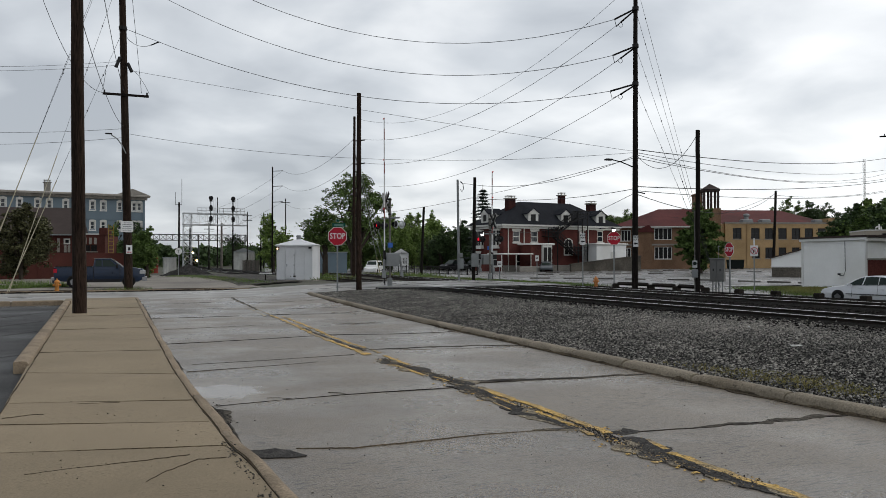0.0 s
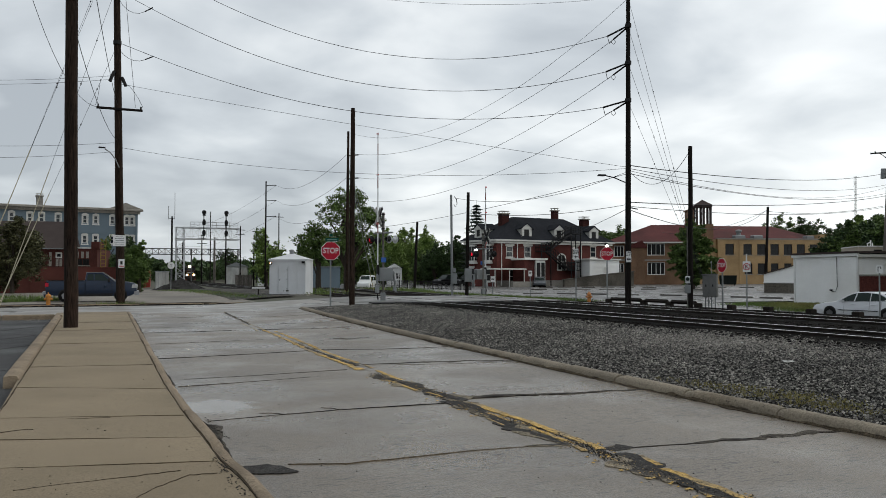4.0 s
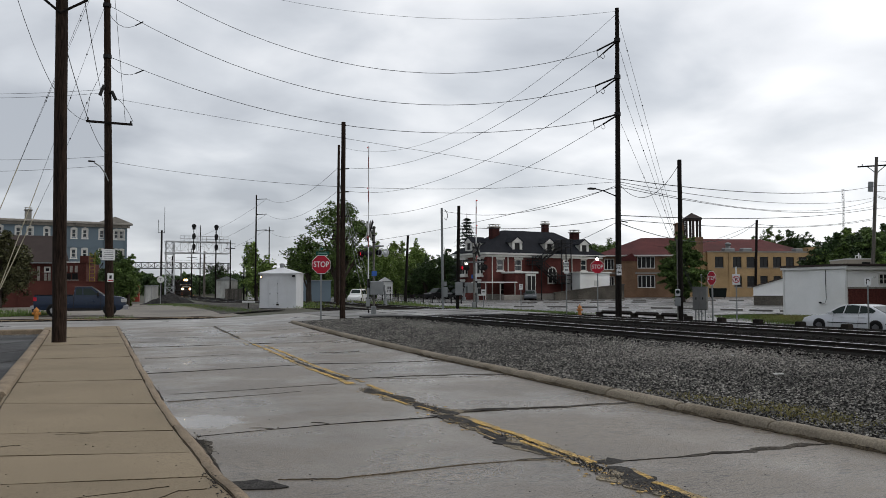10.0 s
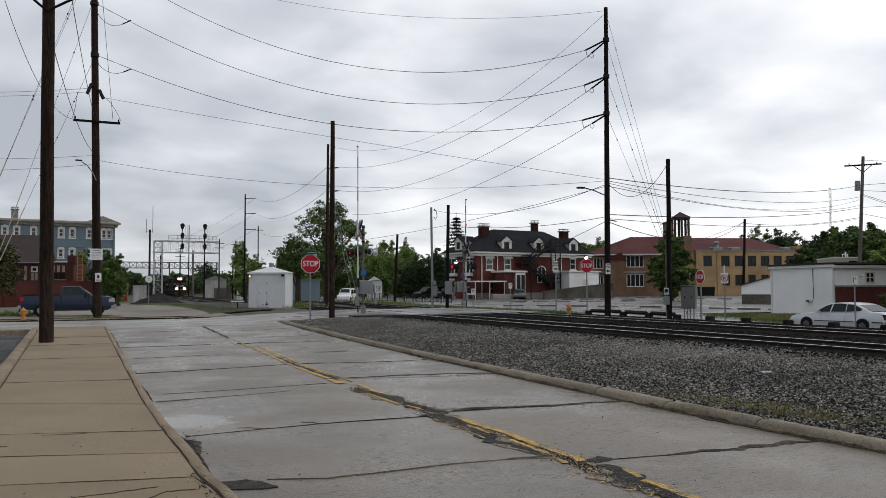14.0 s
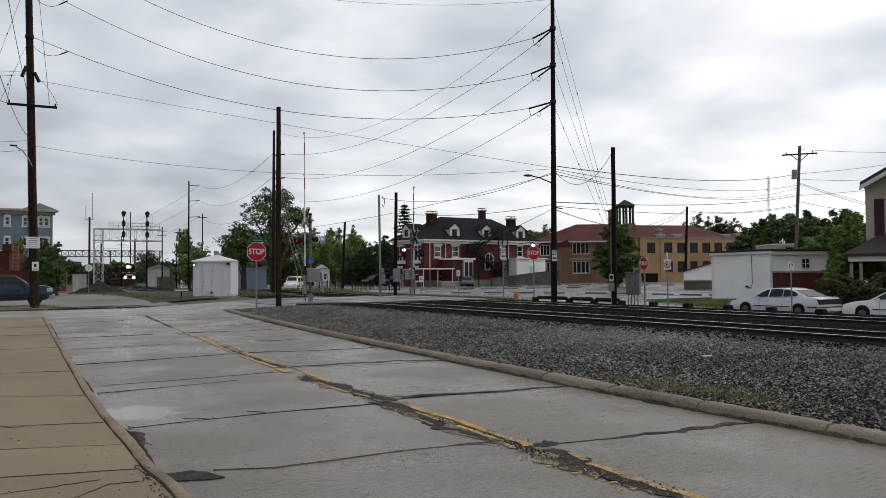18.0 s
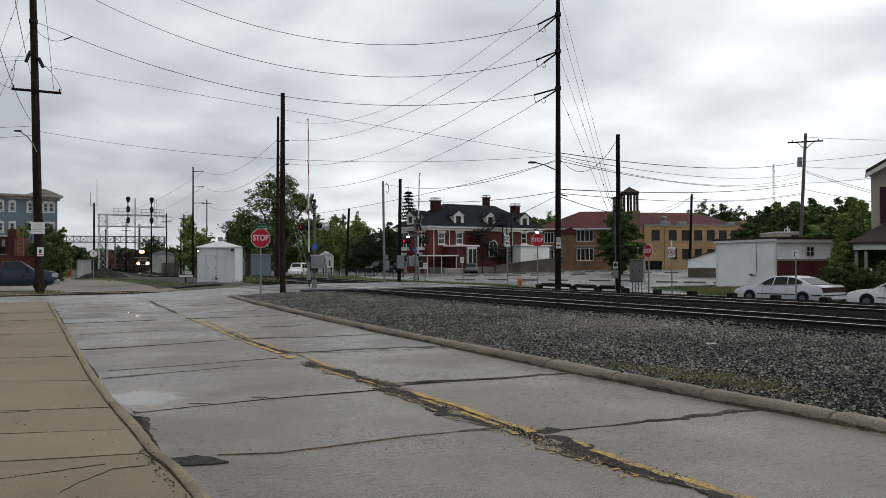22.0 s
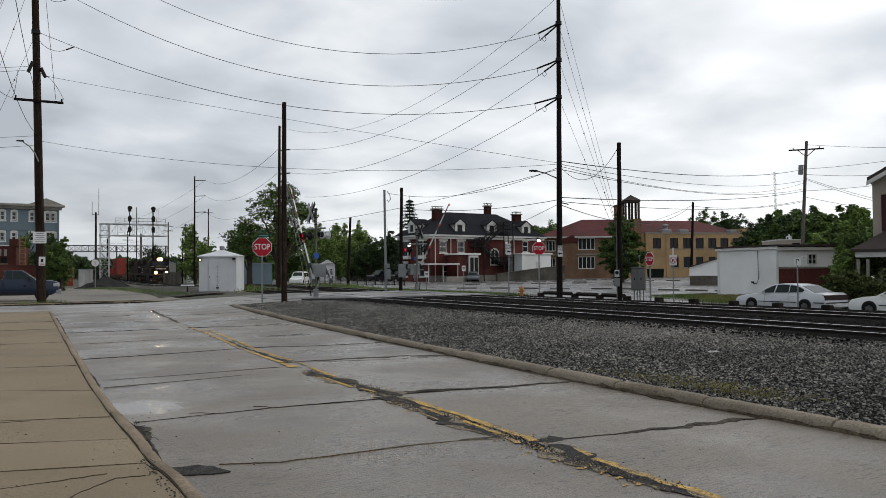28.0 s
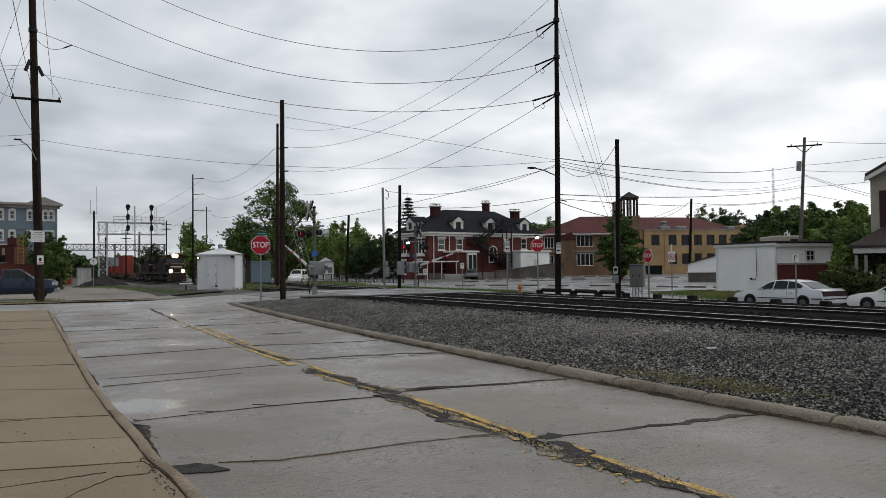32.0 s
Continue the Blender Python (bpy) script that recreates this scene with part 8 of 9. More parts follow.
        part("sheet", Geo().add(low + [(i, j, k + 0.003) for i, j, k in low], [(0, 1, 4, 5), (1, 2, 3, 4), (11, 10, 7, 6), (10, 9, 8, 7), (0, 6, 7, 1), (1, 7, 8, 2), (2, 8, 9, 3), (3, 9, 10, 4), (4, 10, 11, 5), (5, 11, 6, 0)]), BUCK, sc)
    w = thing("white_post_box", pose(22.9, 97.0, -0.1), "small white trackside box", "box")
    part("body", Geo().box(-0.2, -0.2, -0.2, 0.2, 0.2, 1.1, cut=0.03), WHITE, w)
    ba = thing("track_bumper", pose(12.1, 58.3, 0.2, 0, 0, -20), "short white painted plank by the hut", "plank")
    part("plank", Geo().box(-0.9, -0.06, 0.45, 0.0, 0.06, 0.55), WHITE, ba)
    part("stake", Geo().box(-0.5, -0.04, -0.2, -0.42, 0.04, 0.45), TIE, ba)


fittings()


# ---- overhead lines ----
def droop(a, b, sag, n=22, p=1.0):
    a, b = Vector(a), Vector(b)
    return [a.lerp(b, i / n) - Vector((0, 0, 4 * sag * (i / n) ** p * (1 - (i / n) ** p))) for i in range(n + 1)]


def cable(a, b, sag, r=0.017, label="thin black overhead cable", n=22, p=1.0):
    t = thing("overhead_cable", None, label, "cable", "overhead cables")
    part("strand", Geo().tube(droop(a, b, sag, n, p), r, 5), WIRE, t)
    return t


def lean_x(z):
    return 2.11 - 0.0233 * z


GUARD = surface("pale_guy_guard", (0.42, 0.38, 0.28), 0.6, 0.15, 2, 20, 0.05)


def lines():
    big = lambda z: (24.26 + 0.0046 * z, 32.34 - 0.0033 * z, z)
    lf = lambda z: (lean_x(z) + 0.12, 49.02, z)
    dead = {13.85: (23.51, 32.86, 13.38), 12.02: (23.43, 32.91, 11.62), 10.18: (23.33, 32.99, 9.88)}
    for (zb, end), zl, sag in zip(dead.items(), (20.25, 17.65, 14.72), (3.3, 2.85, 2.05)):
        cable(lf(zl), end, 0.96 * sag, 0.0142, "heavy sagging overhead power line", p=1.06)
        ins = thing("strain_insulator", None, "dark strain insulator string on the pole", "insulator", "insulators")
        part("rod", Geo().tube([big(zb), end], 0.045, 6), IRON, ins)
        b2 = big(zb - 0.05)
        end2 = Vector(b2).lerp(Vector((21.7, 66.8, 12.0)), 0.028) - Vector((0.1, 0, 0.34))
        part("rod", Geo().tube([b2, end2], 0.04, 6), IRON, ins)
        part("jumper", Geo().tube([end, Vector(end) + Vector((0.1, 0, -0.35)), end2], 0.016, 5), WIRE, ins)
        part("jumper", Geo().tube([end2 + Vector((0.13 * math.cos(k), 0, -0.12 + 0.13 * math.sin(k))) for k in (0, 1.2, 2.4, 3.6, 4.8, 6.1)], 0.014, 5), WIRE, ins)
        tgt = {13.85: (21.8, 66.83, 12.03), 12.02: (21.72, 66.86, 10.02), 10.18: (23.0, 66.4, 7.95)}[zb]
        cable(end2, tgt, 1.75 if zb > 11 else 1.25, 0.012, "heavy sagging overhead power line")
        clamp = thing("pole_clamp", None, "dark steel clamp on the tall pole", "clamp", "insulators")
        part("band", Geo().tube([(big(zb)[0], big(zb)[1], zb - 0.09), (big(zb)[0], big(zb)[1], zb + 0.09)], 0.16, 10), IRON, clamp)
    # neutral, telephone and service lines
    cable(lf(12.4), big(6.9), 0.12, 0.009)
    cable(lf(8.8), big(6.85), 0.85, 0.009)
    cable(lf(20.9), big(15.3), 1.75, 0.008)
    cable(big(15.2), (20.98, 67.1, 13.9), 2.75, 0.009)
    cable(big(6.7), (22.5, 48.7, 6.75), 0.75, 0.013)
    cable(big(6.6), (21.0, 67.0, 5.4), 0.4, 0.013)
    cable(big(5.1), (20.0, 40.0, 5.0), 0.25, 0.014)
    cable(big(4.9), back(44.5, 84.0, 5.3), 1.2, 0.014)
    cable(big(6.8), (23.87, 27.47, 7.0), 1.05, 0.012)
    # to the pole by the houses and on
    hp = lambda z: back(59.5 + 0.029 * z, 45.7 - 0.041 * z, z)
    for zb, zp, sag, r in ((7.0, 9.95, 0.75, 0.022), (6.85, 9.0, 0.85, 0.015), (6.75, 8.8, 1.25, 0.013), (6.6, 8.3, 0.95, 0.016), (5.2, 8.1, 0.5, 0.022), (5.0, 7.2, 0.6, 0.016)):
        cable(big(zb), hp(zp), sag, r)
    cable(big(4.85), back(59.6, 57.85, 7.9), 1.6, 0.02)
    cable(back(59.6, 57.85, 7.8), back(75.0, 92.0, 7.6), 1.2, 0.02)
    cable(back(59.6, 57.85, 7.7), hp(7.3), 0.5, 0.02)
    for z, end in ((9.95, (66.0, 35.5, 10.9)), (8.1, (66.0, 35.4, 9.0)), (9.5, (62.0, 36.0, 8.9)), (7.6, (60.0, 32.0, 4.9)), (12.0, (70.0, 36.0, 11.4)), (9.2, (64.5, 38.0, 6.2)), (9.1, (63.5, 37.5, 5.9))):
        cable(hp(z), back(*end), 0.3, 0.02)
    # guys of the tall pole
    for z, e in ((15.2, (28.95, 31.9)), (13.8, (28.9, 31.95)), (12.0, (29.1, 31.9)), (10.1, (29.15, 31.85))):
        t = thing("guy_wire", None, "taut guy wire with strain beads from the tall pole", "guy wire", "guy wires")
        a, b = Vector(big(z)), Vector((*e, 0.2))
        part("strand", Geo().tube([a, b], 0.008, 5), WIRE, t)
        for u in (0.12, 0.3, 0.55, 0.78):
            part("bead", Geo().ball(a.lerp(b, u), 0.035, 6, 4), IRON, t)
    # guys and lines at the left poles
    for z, e in ((14.9, (-3.8, 46.9)), (18.3, (-3.72, 47.0)), (20.6, (-5.25, 46.9)), (20.95, (-5.2, 47.0))):
        t = thing("guy_wire", None, "taut guy wire from the weathered pole to the ground", "guy wire", "guy wires")
        a, b = Vector(lf(z)), Vector((*e, -0.05))
        part("strand", Geo().tube([a, b], 0.009, 5), WIRE, t)
        for u in (0.2, 0.34, 0.43):
            part("bead", Geo().ball(a.lerp(b, u), 0.045, 6, 4), IRON, t)
        part("guard", Geo().tube([a.lerp(b, 0.6), b], 0.022, 6), GUARD, t, "pale plastic guy guard")
    for z, e in ((12.9, (-10.8, 61.0, 14.2)), (12.7, (-10.8, 61.0, 13.9)), (9.1, (-10.7, 61.1, 10.1)), (8.6, (-10.7, 61.1, 9.2))):
        cable(lf(z), e, 0.25, 0.01)
    cable((-2.54, 38.0, 15.11), (0.75, 48.85, 10.98), 1.5, 0.013)
    cable((-0.29, 26.83, 9.32), (1.8, 48.8, 9.17), 0.6, 0.012)
    cable((0.3, 26.8, 10.45), (1.8, 48.8, 11.17), 0.25, 0.012)
    cable((1.9, 48.8, 20.1), (2.75, 48.85, 11.1), 0.0, 0.012)
    cable(lf(12.5), (lean_x(10.6) + 1.3, 48.85, 11.1), -0.35, 0.012)
    cable((lean_x(12.5) - 0.9, 48.9, 12.55), (lean_x(10.6) - 1.2, 48.85, 11.05), 0.25, 0.012)
    # V brackets on the near pole
    hn = POLES["left_near"]
    ivn = hn.matrix_basis.inverted()
    for a, b in (((-0.37, 26.78, 10.0), (-0.9, 26.78, 10.42)), ((-0.37, 26.78, 10.0), (0.38, 26.78, 10.5))):
        part("bracket", Geo().tube([a, b], 0.04, 6), POLEDARK, hn).matrix_basis = ivn
    # hardware on the weathered pole
    h = POLES["left_far"]
    inv = h.matrix_basis.inverted()

    def on(g, name, mat, label=""):
        o = part(name, g, mat, h, label)
        o.matrix_basis = inv
        return o

    x = lean_x(10.6)
    on(Geo().box(x - 1.14, 48.76, 10.88, x + 1.27, 48.88, 11.0), "crossarm", POLEDARK, "narrow weathered crossarm")
    for dx in (-1.05, 1.18):
        on(Geo().tube([(x + dx, 48.82, 11.0), (x + dx, 48.82, 11.15)], 0.05, 6), "insulator", IRON)
    x = lean_x(12.5)
    for s in (-1, 1):
        on(Geo().tube([(x + s * 0.2, 48.85, 12.9 - 0.15 * s), (x + s * 0.42, 48.8, 12.35 - 0.1 * s)], 0.09, 8), "cutout", IRON, "dark fuse cutout")
    x = lean_x(7.4)
    on(Geo().tube([(x, 48.85, 7.65), (x - 0.2, 48.8, 8.1), (x - 0.46, 48.75, 8.45), (x - 0.76, 48.7, 8.64)], 0.032, 6), "lamp_arm", GALV, "curved steel lamp arm")
    on(Geo().mid((x - 0.9, 48.68, 8.7), (0.36, 0.16, 0.07), cut=0.02), "lamp_head", IRON)
    for z in (14.72, 17.65, 20.25):
        x = lean_x(z)
        on(Geo().tube([(x, 49, z - 0.1), (x, 49, z + 0.1)], 0.23, 10), "band", IRON)
    for x, z, k in ((1.84, 17.15, 1.0), (1.9, 14.3, 0.8)):
        on(Geo().tube([(x, 48.9, z), (x + 0.18, 48.89, z - 0.3 * k), (x + 0.45, 48.88, z - 0.54 * k), (x + 0.75, 48.87, z - 0.66 * k), (x + 1.05, 48.85, z - 0.66 * k), (x + 1.4, 48.83, z - 0.5 * k), (x + 1.75, 48.8, z - 0.28 * k)], 0.014, 5), "jumper", WIRE)
        on(Geo().tube([(x + 1.35, 48.83, z - 0.52 * k), (x + 1.78, 48.8, z - 0.24 * k)], 0.035, 6), "clamp", IRON)
    h2 = POLES["big"]
    inv2 = h2.matrix_basis.inverted()
    for g, name, mat in ((Geo().tube([(24.2, 32.38, 6.15), (23.75, 32.68, 6.4), (23.4, 32.93, 6.52)], 0.03, 6), "lamp_arm", IRON), (Geo().mid((23.25, 33.03, 6.54), (0.36, 0.24, 0.08), cut=0.02), "lamp_head", IRON),
                         (Geo().tube([(24.3, 32.3, 4.95), (24.7, 32.13, 4.86)], 0.03, 6), "bracket", IRON)):
        part(name, g, mat, h2).matrix_basis = inv2
    h3 = POLES["house"]
    inv3 = h3.matrix_basis.inverted()
    u = Vector((0.62, -0.78, 0))
    c = Vector(hp(11.6))
    for g, name, mat in ((Geo().tube([c - u * 1.75, c + u * 1.75], 0.08, 4), "crossarm", POLEDARK), (Geo().tube([c - u * 0.9, c - Vector((0, 0, 0.8))], 0.04, 4), "brace", POLEDARK), (Geo().tube([c + u * 0.9, c - Vector((0, 0, 0.8))], 0.04, 4), "brace", POLEDARK),
                         (Geo().tube([Vector(hp(9.5)) - u * 0.46, Vector(hp(10.3)) - u * 0.46], 0.26, 12), "transformer", GALV), (Geo().tube([c - u * 1.3, c - u * 1.3 + Vector((0, 0, 0.25))], 0.05, 6), "insulator", IRON), (Geo().tube([c + u * 1.3, c + u * 1.3 + Vector((0, 0, 0.25))], 0.05, 6), "insulator", IRON)):
        part(name, g, mat, h3).matrix_basis = inv3
    for key, arms in (("mid_far", (12.03, 10.02, 7.9)), ("line", (16.9, 14.3, 11.6))):
        hq = POLES[key]
        iv = hq.matrix_basis.inverted()
        p = hq.matrix_basis.translation
        for z in arms:
            part("side_arm", Geo().tube([(p.x, p.y, z - 0.15), (p.x + (1.0 if key == "mid_far" else 1.8), p.y, z)], 0.06, 5), POLEDARK, hq).matrix_basis = iv
    for z in (16.9, 14.3, 11.6):
        cable((30.6, 138.6, z), (21.0, 67.1, {16.9: 12.1, 14.3: 10.1, 11.6: 8.0}[z]), 1.6, 0.016)
        cable((30.6, 138.6, z), (25.8, 240, z - 2), 2.0, 0.018)
    # guys of the pole behind the crossing
    for e in ((23.0, 66.0), (23.4, 65.8), (23.9, 65.6)):
        t = thing("guy_wire", None, "pale guy wire with a sleeve near the ground", "guy wire", "guy wires")
        a, b = Vector((21.0, 67.1, 11.0)), Vector((*e, 0.2))
        part("strand", Geo().tube([a, b], 0.02, 5), GALV, t)
        part("sleeve", Geo().tube([a.lerp(b, 0.84), b], 0.028, 6), surface("yellow_sleeve", (0.26, 0.24, 0.12), 0.6), t)
    # radio lattice mast behind the houses
    m = thing("lattice_mast", FAR @ pose(89.45, 72.4, 0.25), "thin grey lattice radio mast", "mast")
    part("mast", lattice(Geo(), (0, 0, 0), (0, 0, 13.9), 0.2, 0.2, 30, 0.013), IRON, m)


lines()


# ---- road wear, weeds and small pieces ----
def wobble(rnd, path, amount):
    return [(x + rnd.uniform(-amount, amount), y + rnd.uniform(-amount, amount)) for x, y in path]


def wear(name, g, mat, label):
    return tagged(part(name, g, mat), label, "", "", "structure")


def road_wear():
    rnd = random.Random(12)
    crack = "irregular dark crack in the concrete"
    joint = "dark filled transverse joint in the road"
    # joints filled with asphalt, broad in places: points, widths
    for path, wide in (
            ([(4.70, 10.22), (4.95, 10.20), (5.4, 10.09), (6.1, 9.94), (6.6, 9.87), (7.05, 9.78), (7.5, 9.62)], (0.2, 0.16, 0.15, 0.15, 0.12, 0.12, 0.02)),
            ([(4.95, 6.57), (5.3, 6.53), (5.56, 6.49), (5.75, 6.49), (6.25, 6.44), (6.6, 6.41), (7.1, 6.34), (7.45, 6.22)], (0.02, 0.015, 0.03, 0.09, 0.10, 0.12, 0.15, 0.02)),
            ([(4.85, 14.6), (5.2, 14.58), (5.9, 14.52), (6.8, 14.35), (7.4, 13.95), (7.7, 13.7)], (0.04, 0.06, 0.13, 0.16, 0.15, 0.05)),
            ([(4.98, 17.78), (5.3, 17.72), (5.6, 17.6), (6.5, 17.35), (7.7, 17.0)], (0.3, 0.22, 0.06, 0.1, 0.1)),
            ([(6.1, 20.72), (6.6, 20.6), (7.0, 20.5)], (0.03, 0.1, 0.05)),
            ([(5.0, 25.0), (5.5, 25.0), (6.0, 24.9), (7.6, 24.4)], (0.14, 0.2, 0.06, 0.05)),
            ([(1.42, 17.24), (2.3, 17.3), (3.0, 17.42), (4.7, 17.7)], (0.07, 0.05, 0.06, 0.05)),
            ([(1.7, 24.87), (3.1, 24.86), (4.2, 24.95)], (0.06, 0.05, 0.03)),
            ([(3.0, 32.9), (4.5, 33.35)], (0.08, 0.08))):
        wear("joint", ragged(path, [w * rnd.uniform(0.7, 1.1) for w in wide], rnd, 0.006, rough=0.8), JOINT, joint)
        wear("joint_filler", ragged(path, [w * rnd.choice((0.03, 0.08, 0.3, 0.6)) for w in wide], rnd, 0.0075, rough=0.95), TAR, "dark crumbled filler left in the joint")
    # open cracks
    for path, w in (
            ([(1.72, 7.25), (1.9, 7.19), (2.2, 7.06), (2.4, 7.07)], 0.004), ([(2.4, 7.07), (2.56, 7.07), (2.66, 7.06)], 0.03), ([(2.66, 7.06), (3.2, 7.08), (3.45, 7.09), (3.7, 7.07), (4.05, 7.03)], 0.011),
            ([(1.38, 12.86), (2.2, 12.96), (2.96, 13.07), (3.5, 13.2)], 0.032), ([(1.37, 9.70), (2.1, 9.80), (2.94, 9.87), (3.8, 9.86), (4.46, 9.82)], 0.055),
            ([(1.56, 13.71), (2.7, 13.75), (4.36, 13.96)], 0.03), ([(1.7, 20.85), (2.2, 20.9), (4.5, 21.25)], 0.035), ([(2.0, 27.0), (2.5, 27.1), (3.4, 27.2)], 0.06), ([(6.3, 27.8), (7.9, 27.3)], 0.05), ([(2.1, 29.0), (4.6, 29.1)], 0.05), ([(6.0, 34.8), (9.0, 33.6)], 0.06), ([(5.6, 32.4), (8.4, 32.0)], 0.05),
            ([(4.9, 10.05), (5.5, 9.98)], 0.006), ([(2.3, 9.82), (2.15, 9.98), (2.02, 10.02)], 0.005), ([(3.0, 9.88), (2.95, 10.02), (2.82, 10.12)], 0.004)):
        fine = [(ax + (bx - ax) * k / 8, ay + (by - ay) * k / 8 + rnd.uniform(-0.007, 0.007)) for (ax, ay), (bx, by) in zip(path, path[1:]) for k in range(8)] + [path[-1]]
        wear("crack", ragged(fine, [(0.24 * w + 0.0025) * rnd.choice((0.15, 0.4, 0.8, 1.2)) * (0.7 if path[0][1] < 8 else 1) for _ in fine], rnd, 0.0055, 0.01, 0.85, 0.025), SEAM if path[0][1] < 8 else TAR if abs(path[0][1] - 9.7) < 0.1 else JOINT, crack)
    # broken asphalt along the centre joint
    patch = "crumbled dark asphalt patch on the centre joint"
    for path, wide in (
            ([(4.56, 3.2), (4.58, 4.2), (4.55, 5.1), (4.53, 5.43), (4.52, 5.77), (4.60, 6.1), (4.66, 6.3), (4.70, 6.42)], (0.1, 0.14, 0.10, 0.16, 0.27, 0.24, 0.18, 0.1)),
            ([(4.64, 6.63), (4.76, 6.6), (4.88, 6.57), (4.98, 6.56)], (0.05, 0.2, 0.22, 0.04)),
            ([(4.05, 7.03), (4.2, 7.02), (4.35, 6.96), (4.5, 6.93)], (0.02, 0.07, 0.09, 0.05)),
            ([(4.47, 6.98), (4.44, 7.3), (4.42, 7.55), (4.43, 7.9), (4.45, 8.3), (4.50, 8.7), (4.56, 9.2), (4.60, 9.55), (4.66, 9.9)], (0.04, 0.10, 0.14, 0.2, 0.13, 0.08, 0.16, 0.2, 0.22)),
            ([(4.62, 9.9), (4.74, 10.2), (4.70, 10.5), (4.65, 10.8), (4.67, 11.1)], (0.1, 0.24, 0.16, 0.16, 0.06)),
            ([(4.66, 11.1), (4.68, 11.5), (4.66, 11.9), (4.62, 12.1)], (0.1, 0.26, 0.2, 0.03)),
            ([(4.62, 12.15), (4.61, 12.5), (4.58, 12.85), (4.56, 13.0)], (0.02, 0.2, 0.22, 0.03)),
            ([(4.72, 14.5), (4.74, 14.8), (4.74, 15.2)], (0.05, 0.2, 0.04)),
            ([(4.74, 15.2), (4.74, 16.1), (4.75, 17.4), (4.8, 18.5), (4.84, 19.8), (4.92, 21.7)], (0.04, 0.07, 0.05, 0.1, 0.09, 0.03)),
            ([(5.22, 27.5), (5.35, 29.0), (5.5, 31.5), (5.72, 35.0), (5.92, 37.3)], (0.03, 0.07, 0.05, 0.09, 0.05))):
        wear("spalled_edge", ragged(path, [w * 1.15 + 0.025 for w in wide], rnd, 0.0062, rough=0.55), SPALL, "pale broken concrete round the patch")
        wear("patch", ragged(path, wide, rnd, 0.008, rough=0.7), PATCH, patch)
    # two worn yellow lines
    for path, w in (([(4.66, 3.0), (4.655, 5.1), (4.67, 5.75)], 0.085), ([(4.72, 5.85), (4.83, 6.25)], 0.05), ([(4.655, 6.62), (4.685, 7.2), (4.73, 8.48), (4.735, 9.6)], 0.10),
                    ([(4.44, 6.62), (4.50, 6.85)], 0.06), ([(4.53, 7.05), (4.55, 7.5), (4.58, 7.9)], 0.05), ([(4.55, 8.3), (4.58, 8.9)], 0.03), ([(4.37, 8.1), (4.40, 8.6)], 0.02),
                    ([(4.50, 11.0), (4.53, 11.6), (4.52, 12.3)], 0.05), ([(4.60, 10.3), (4.57, 10.8)], 0.04), ([(4.74, 12.2), (4.74, 13.0), (4.80, 13.6)], 0.06), ([(4.58, 13.8), (4.60, 14.5)], 0.14), ([(4.86, 14.0), (4.88, 14.5)], 0.06),
                    ([(4.61, 14.6), (4.62, 16.1), (4.66, 17.6), (4.80, 19.6)], 0.09), ([(4.86, 14.9), (4.87, 16.2), (4.93, 18.0)], 0.08), ([(4.97, 18.1), (5.1, 20.0), (5.22, 22.0), (5.3, 24.0)], 0.085), ([(4.82, 19.7), (4.92, 21.2), (5.02, 22.8), (5.1, 24.8)], 0.085)):
        wear("yellow_line", ragged(path, [w] * len(path), rnd, 0.0095, 0.006, 0.42, 0.03), YELLOW, "worn broken yellow centre line")
    faded = surface("worn_line_paint", (0.36, 0.30, 0.20), 0.7, 0.3, 3, 40, 0.1, stain=(0.22, 0.2, 0.17), stain_at=0.5)
    for off in (-0.12, 0.12):
        wear("faded_line", ragged([(centre(v) + off * (1 - 0.02 * (v - 22)), v) for v in (24.4, 25.6, 27.0, 28.6)], (0.07, 0.05, 0.06, 0.04), rnd, 0.008, 0.006, 0.7, 0.06), faded, "faded pale centre line")
    # patches at the left kerb
    wear("patch", ragged([(1.27, 7.26), (1.42, 7.14), (1.58, 7.03), (1.74, 6.94)], (0.22, 0.36, 0.22, 0.01), rnd, 0.006, rough=0.3), PATCH, "dark asphalt patch at the kerb")
    for path, wide in (([(1.30, 9.75), (1.36, 9.4), (1.38, 9.05), (1.35, 8.6), (1.31, 8.0), (1.29, 7.4)], (0.03, 0.10, 0.11, 0.05, 0.025, 0.02)), ([(1.30, 9.8), (1.29, 10.5), (1.30, 12.7)], (0.04, 0.008, 0.02)), ([(1.31, 12.8), (1.35, 13.4), (1.38, 15.0), (1.43, 17), (1.54, 21.3), (1.74, 26.8), (1.92, 33)], (0.02, 0.045, 0.01, 0.02, 0.02, 0.02, 0.03))):
        wear("kerb_crack", ragged(path, wide, rnd, 0.006, rough=0.8), JOINT, "crumbled dirt in the joint along the kerb")
        wear("kerb_filler", ragged([(x - 0.012, y) for x, y in path], [w * 0.2 for w in wide], rnd, 0.0075, rough=0.95), TAR, "dark filler left along the kerb")
    for line, off, wide, lift in ((left_edge, -0.157, 0.009, 0.0915), (right_edge, -0.016, 0.05, 0.005)):
        path = [(line(y) + off, y) for y in steps(3.0, 36.0, 0.5)]
        wear("kerb_joint", ragged(path, [wide * rnd.choice((0.25, 0.5, 0.8, 1.3)) for _ in path], rnd, lift, rough=0.9), DIRT, "dark weedy joint along the kerb")
    # uneven dark strip at the right kerb's foot: shadow line and dirt in colour
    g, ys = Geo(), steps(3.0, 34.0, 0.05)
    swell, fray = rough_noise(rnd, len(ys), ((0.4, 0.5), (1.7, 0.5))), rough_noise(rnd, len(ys))
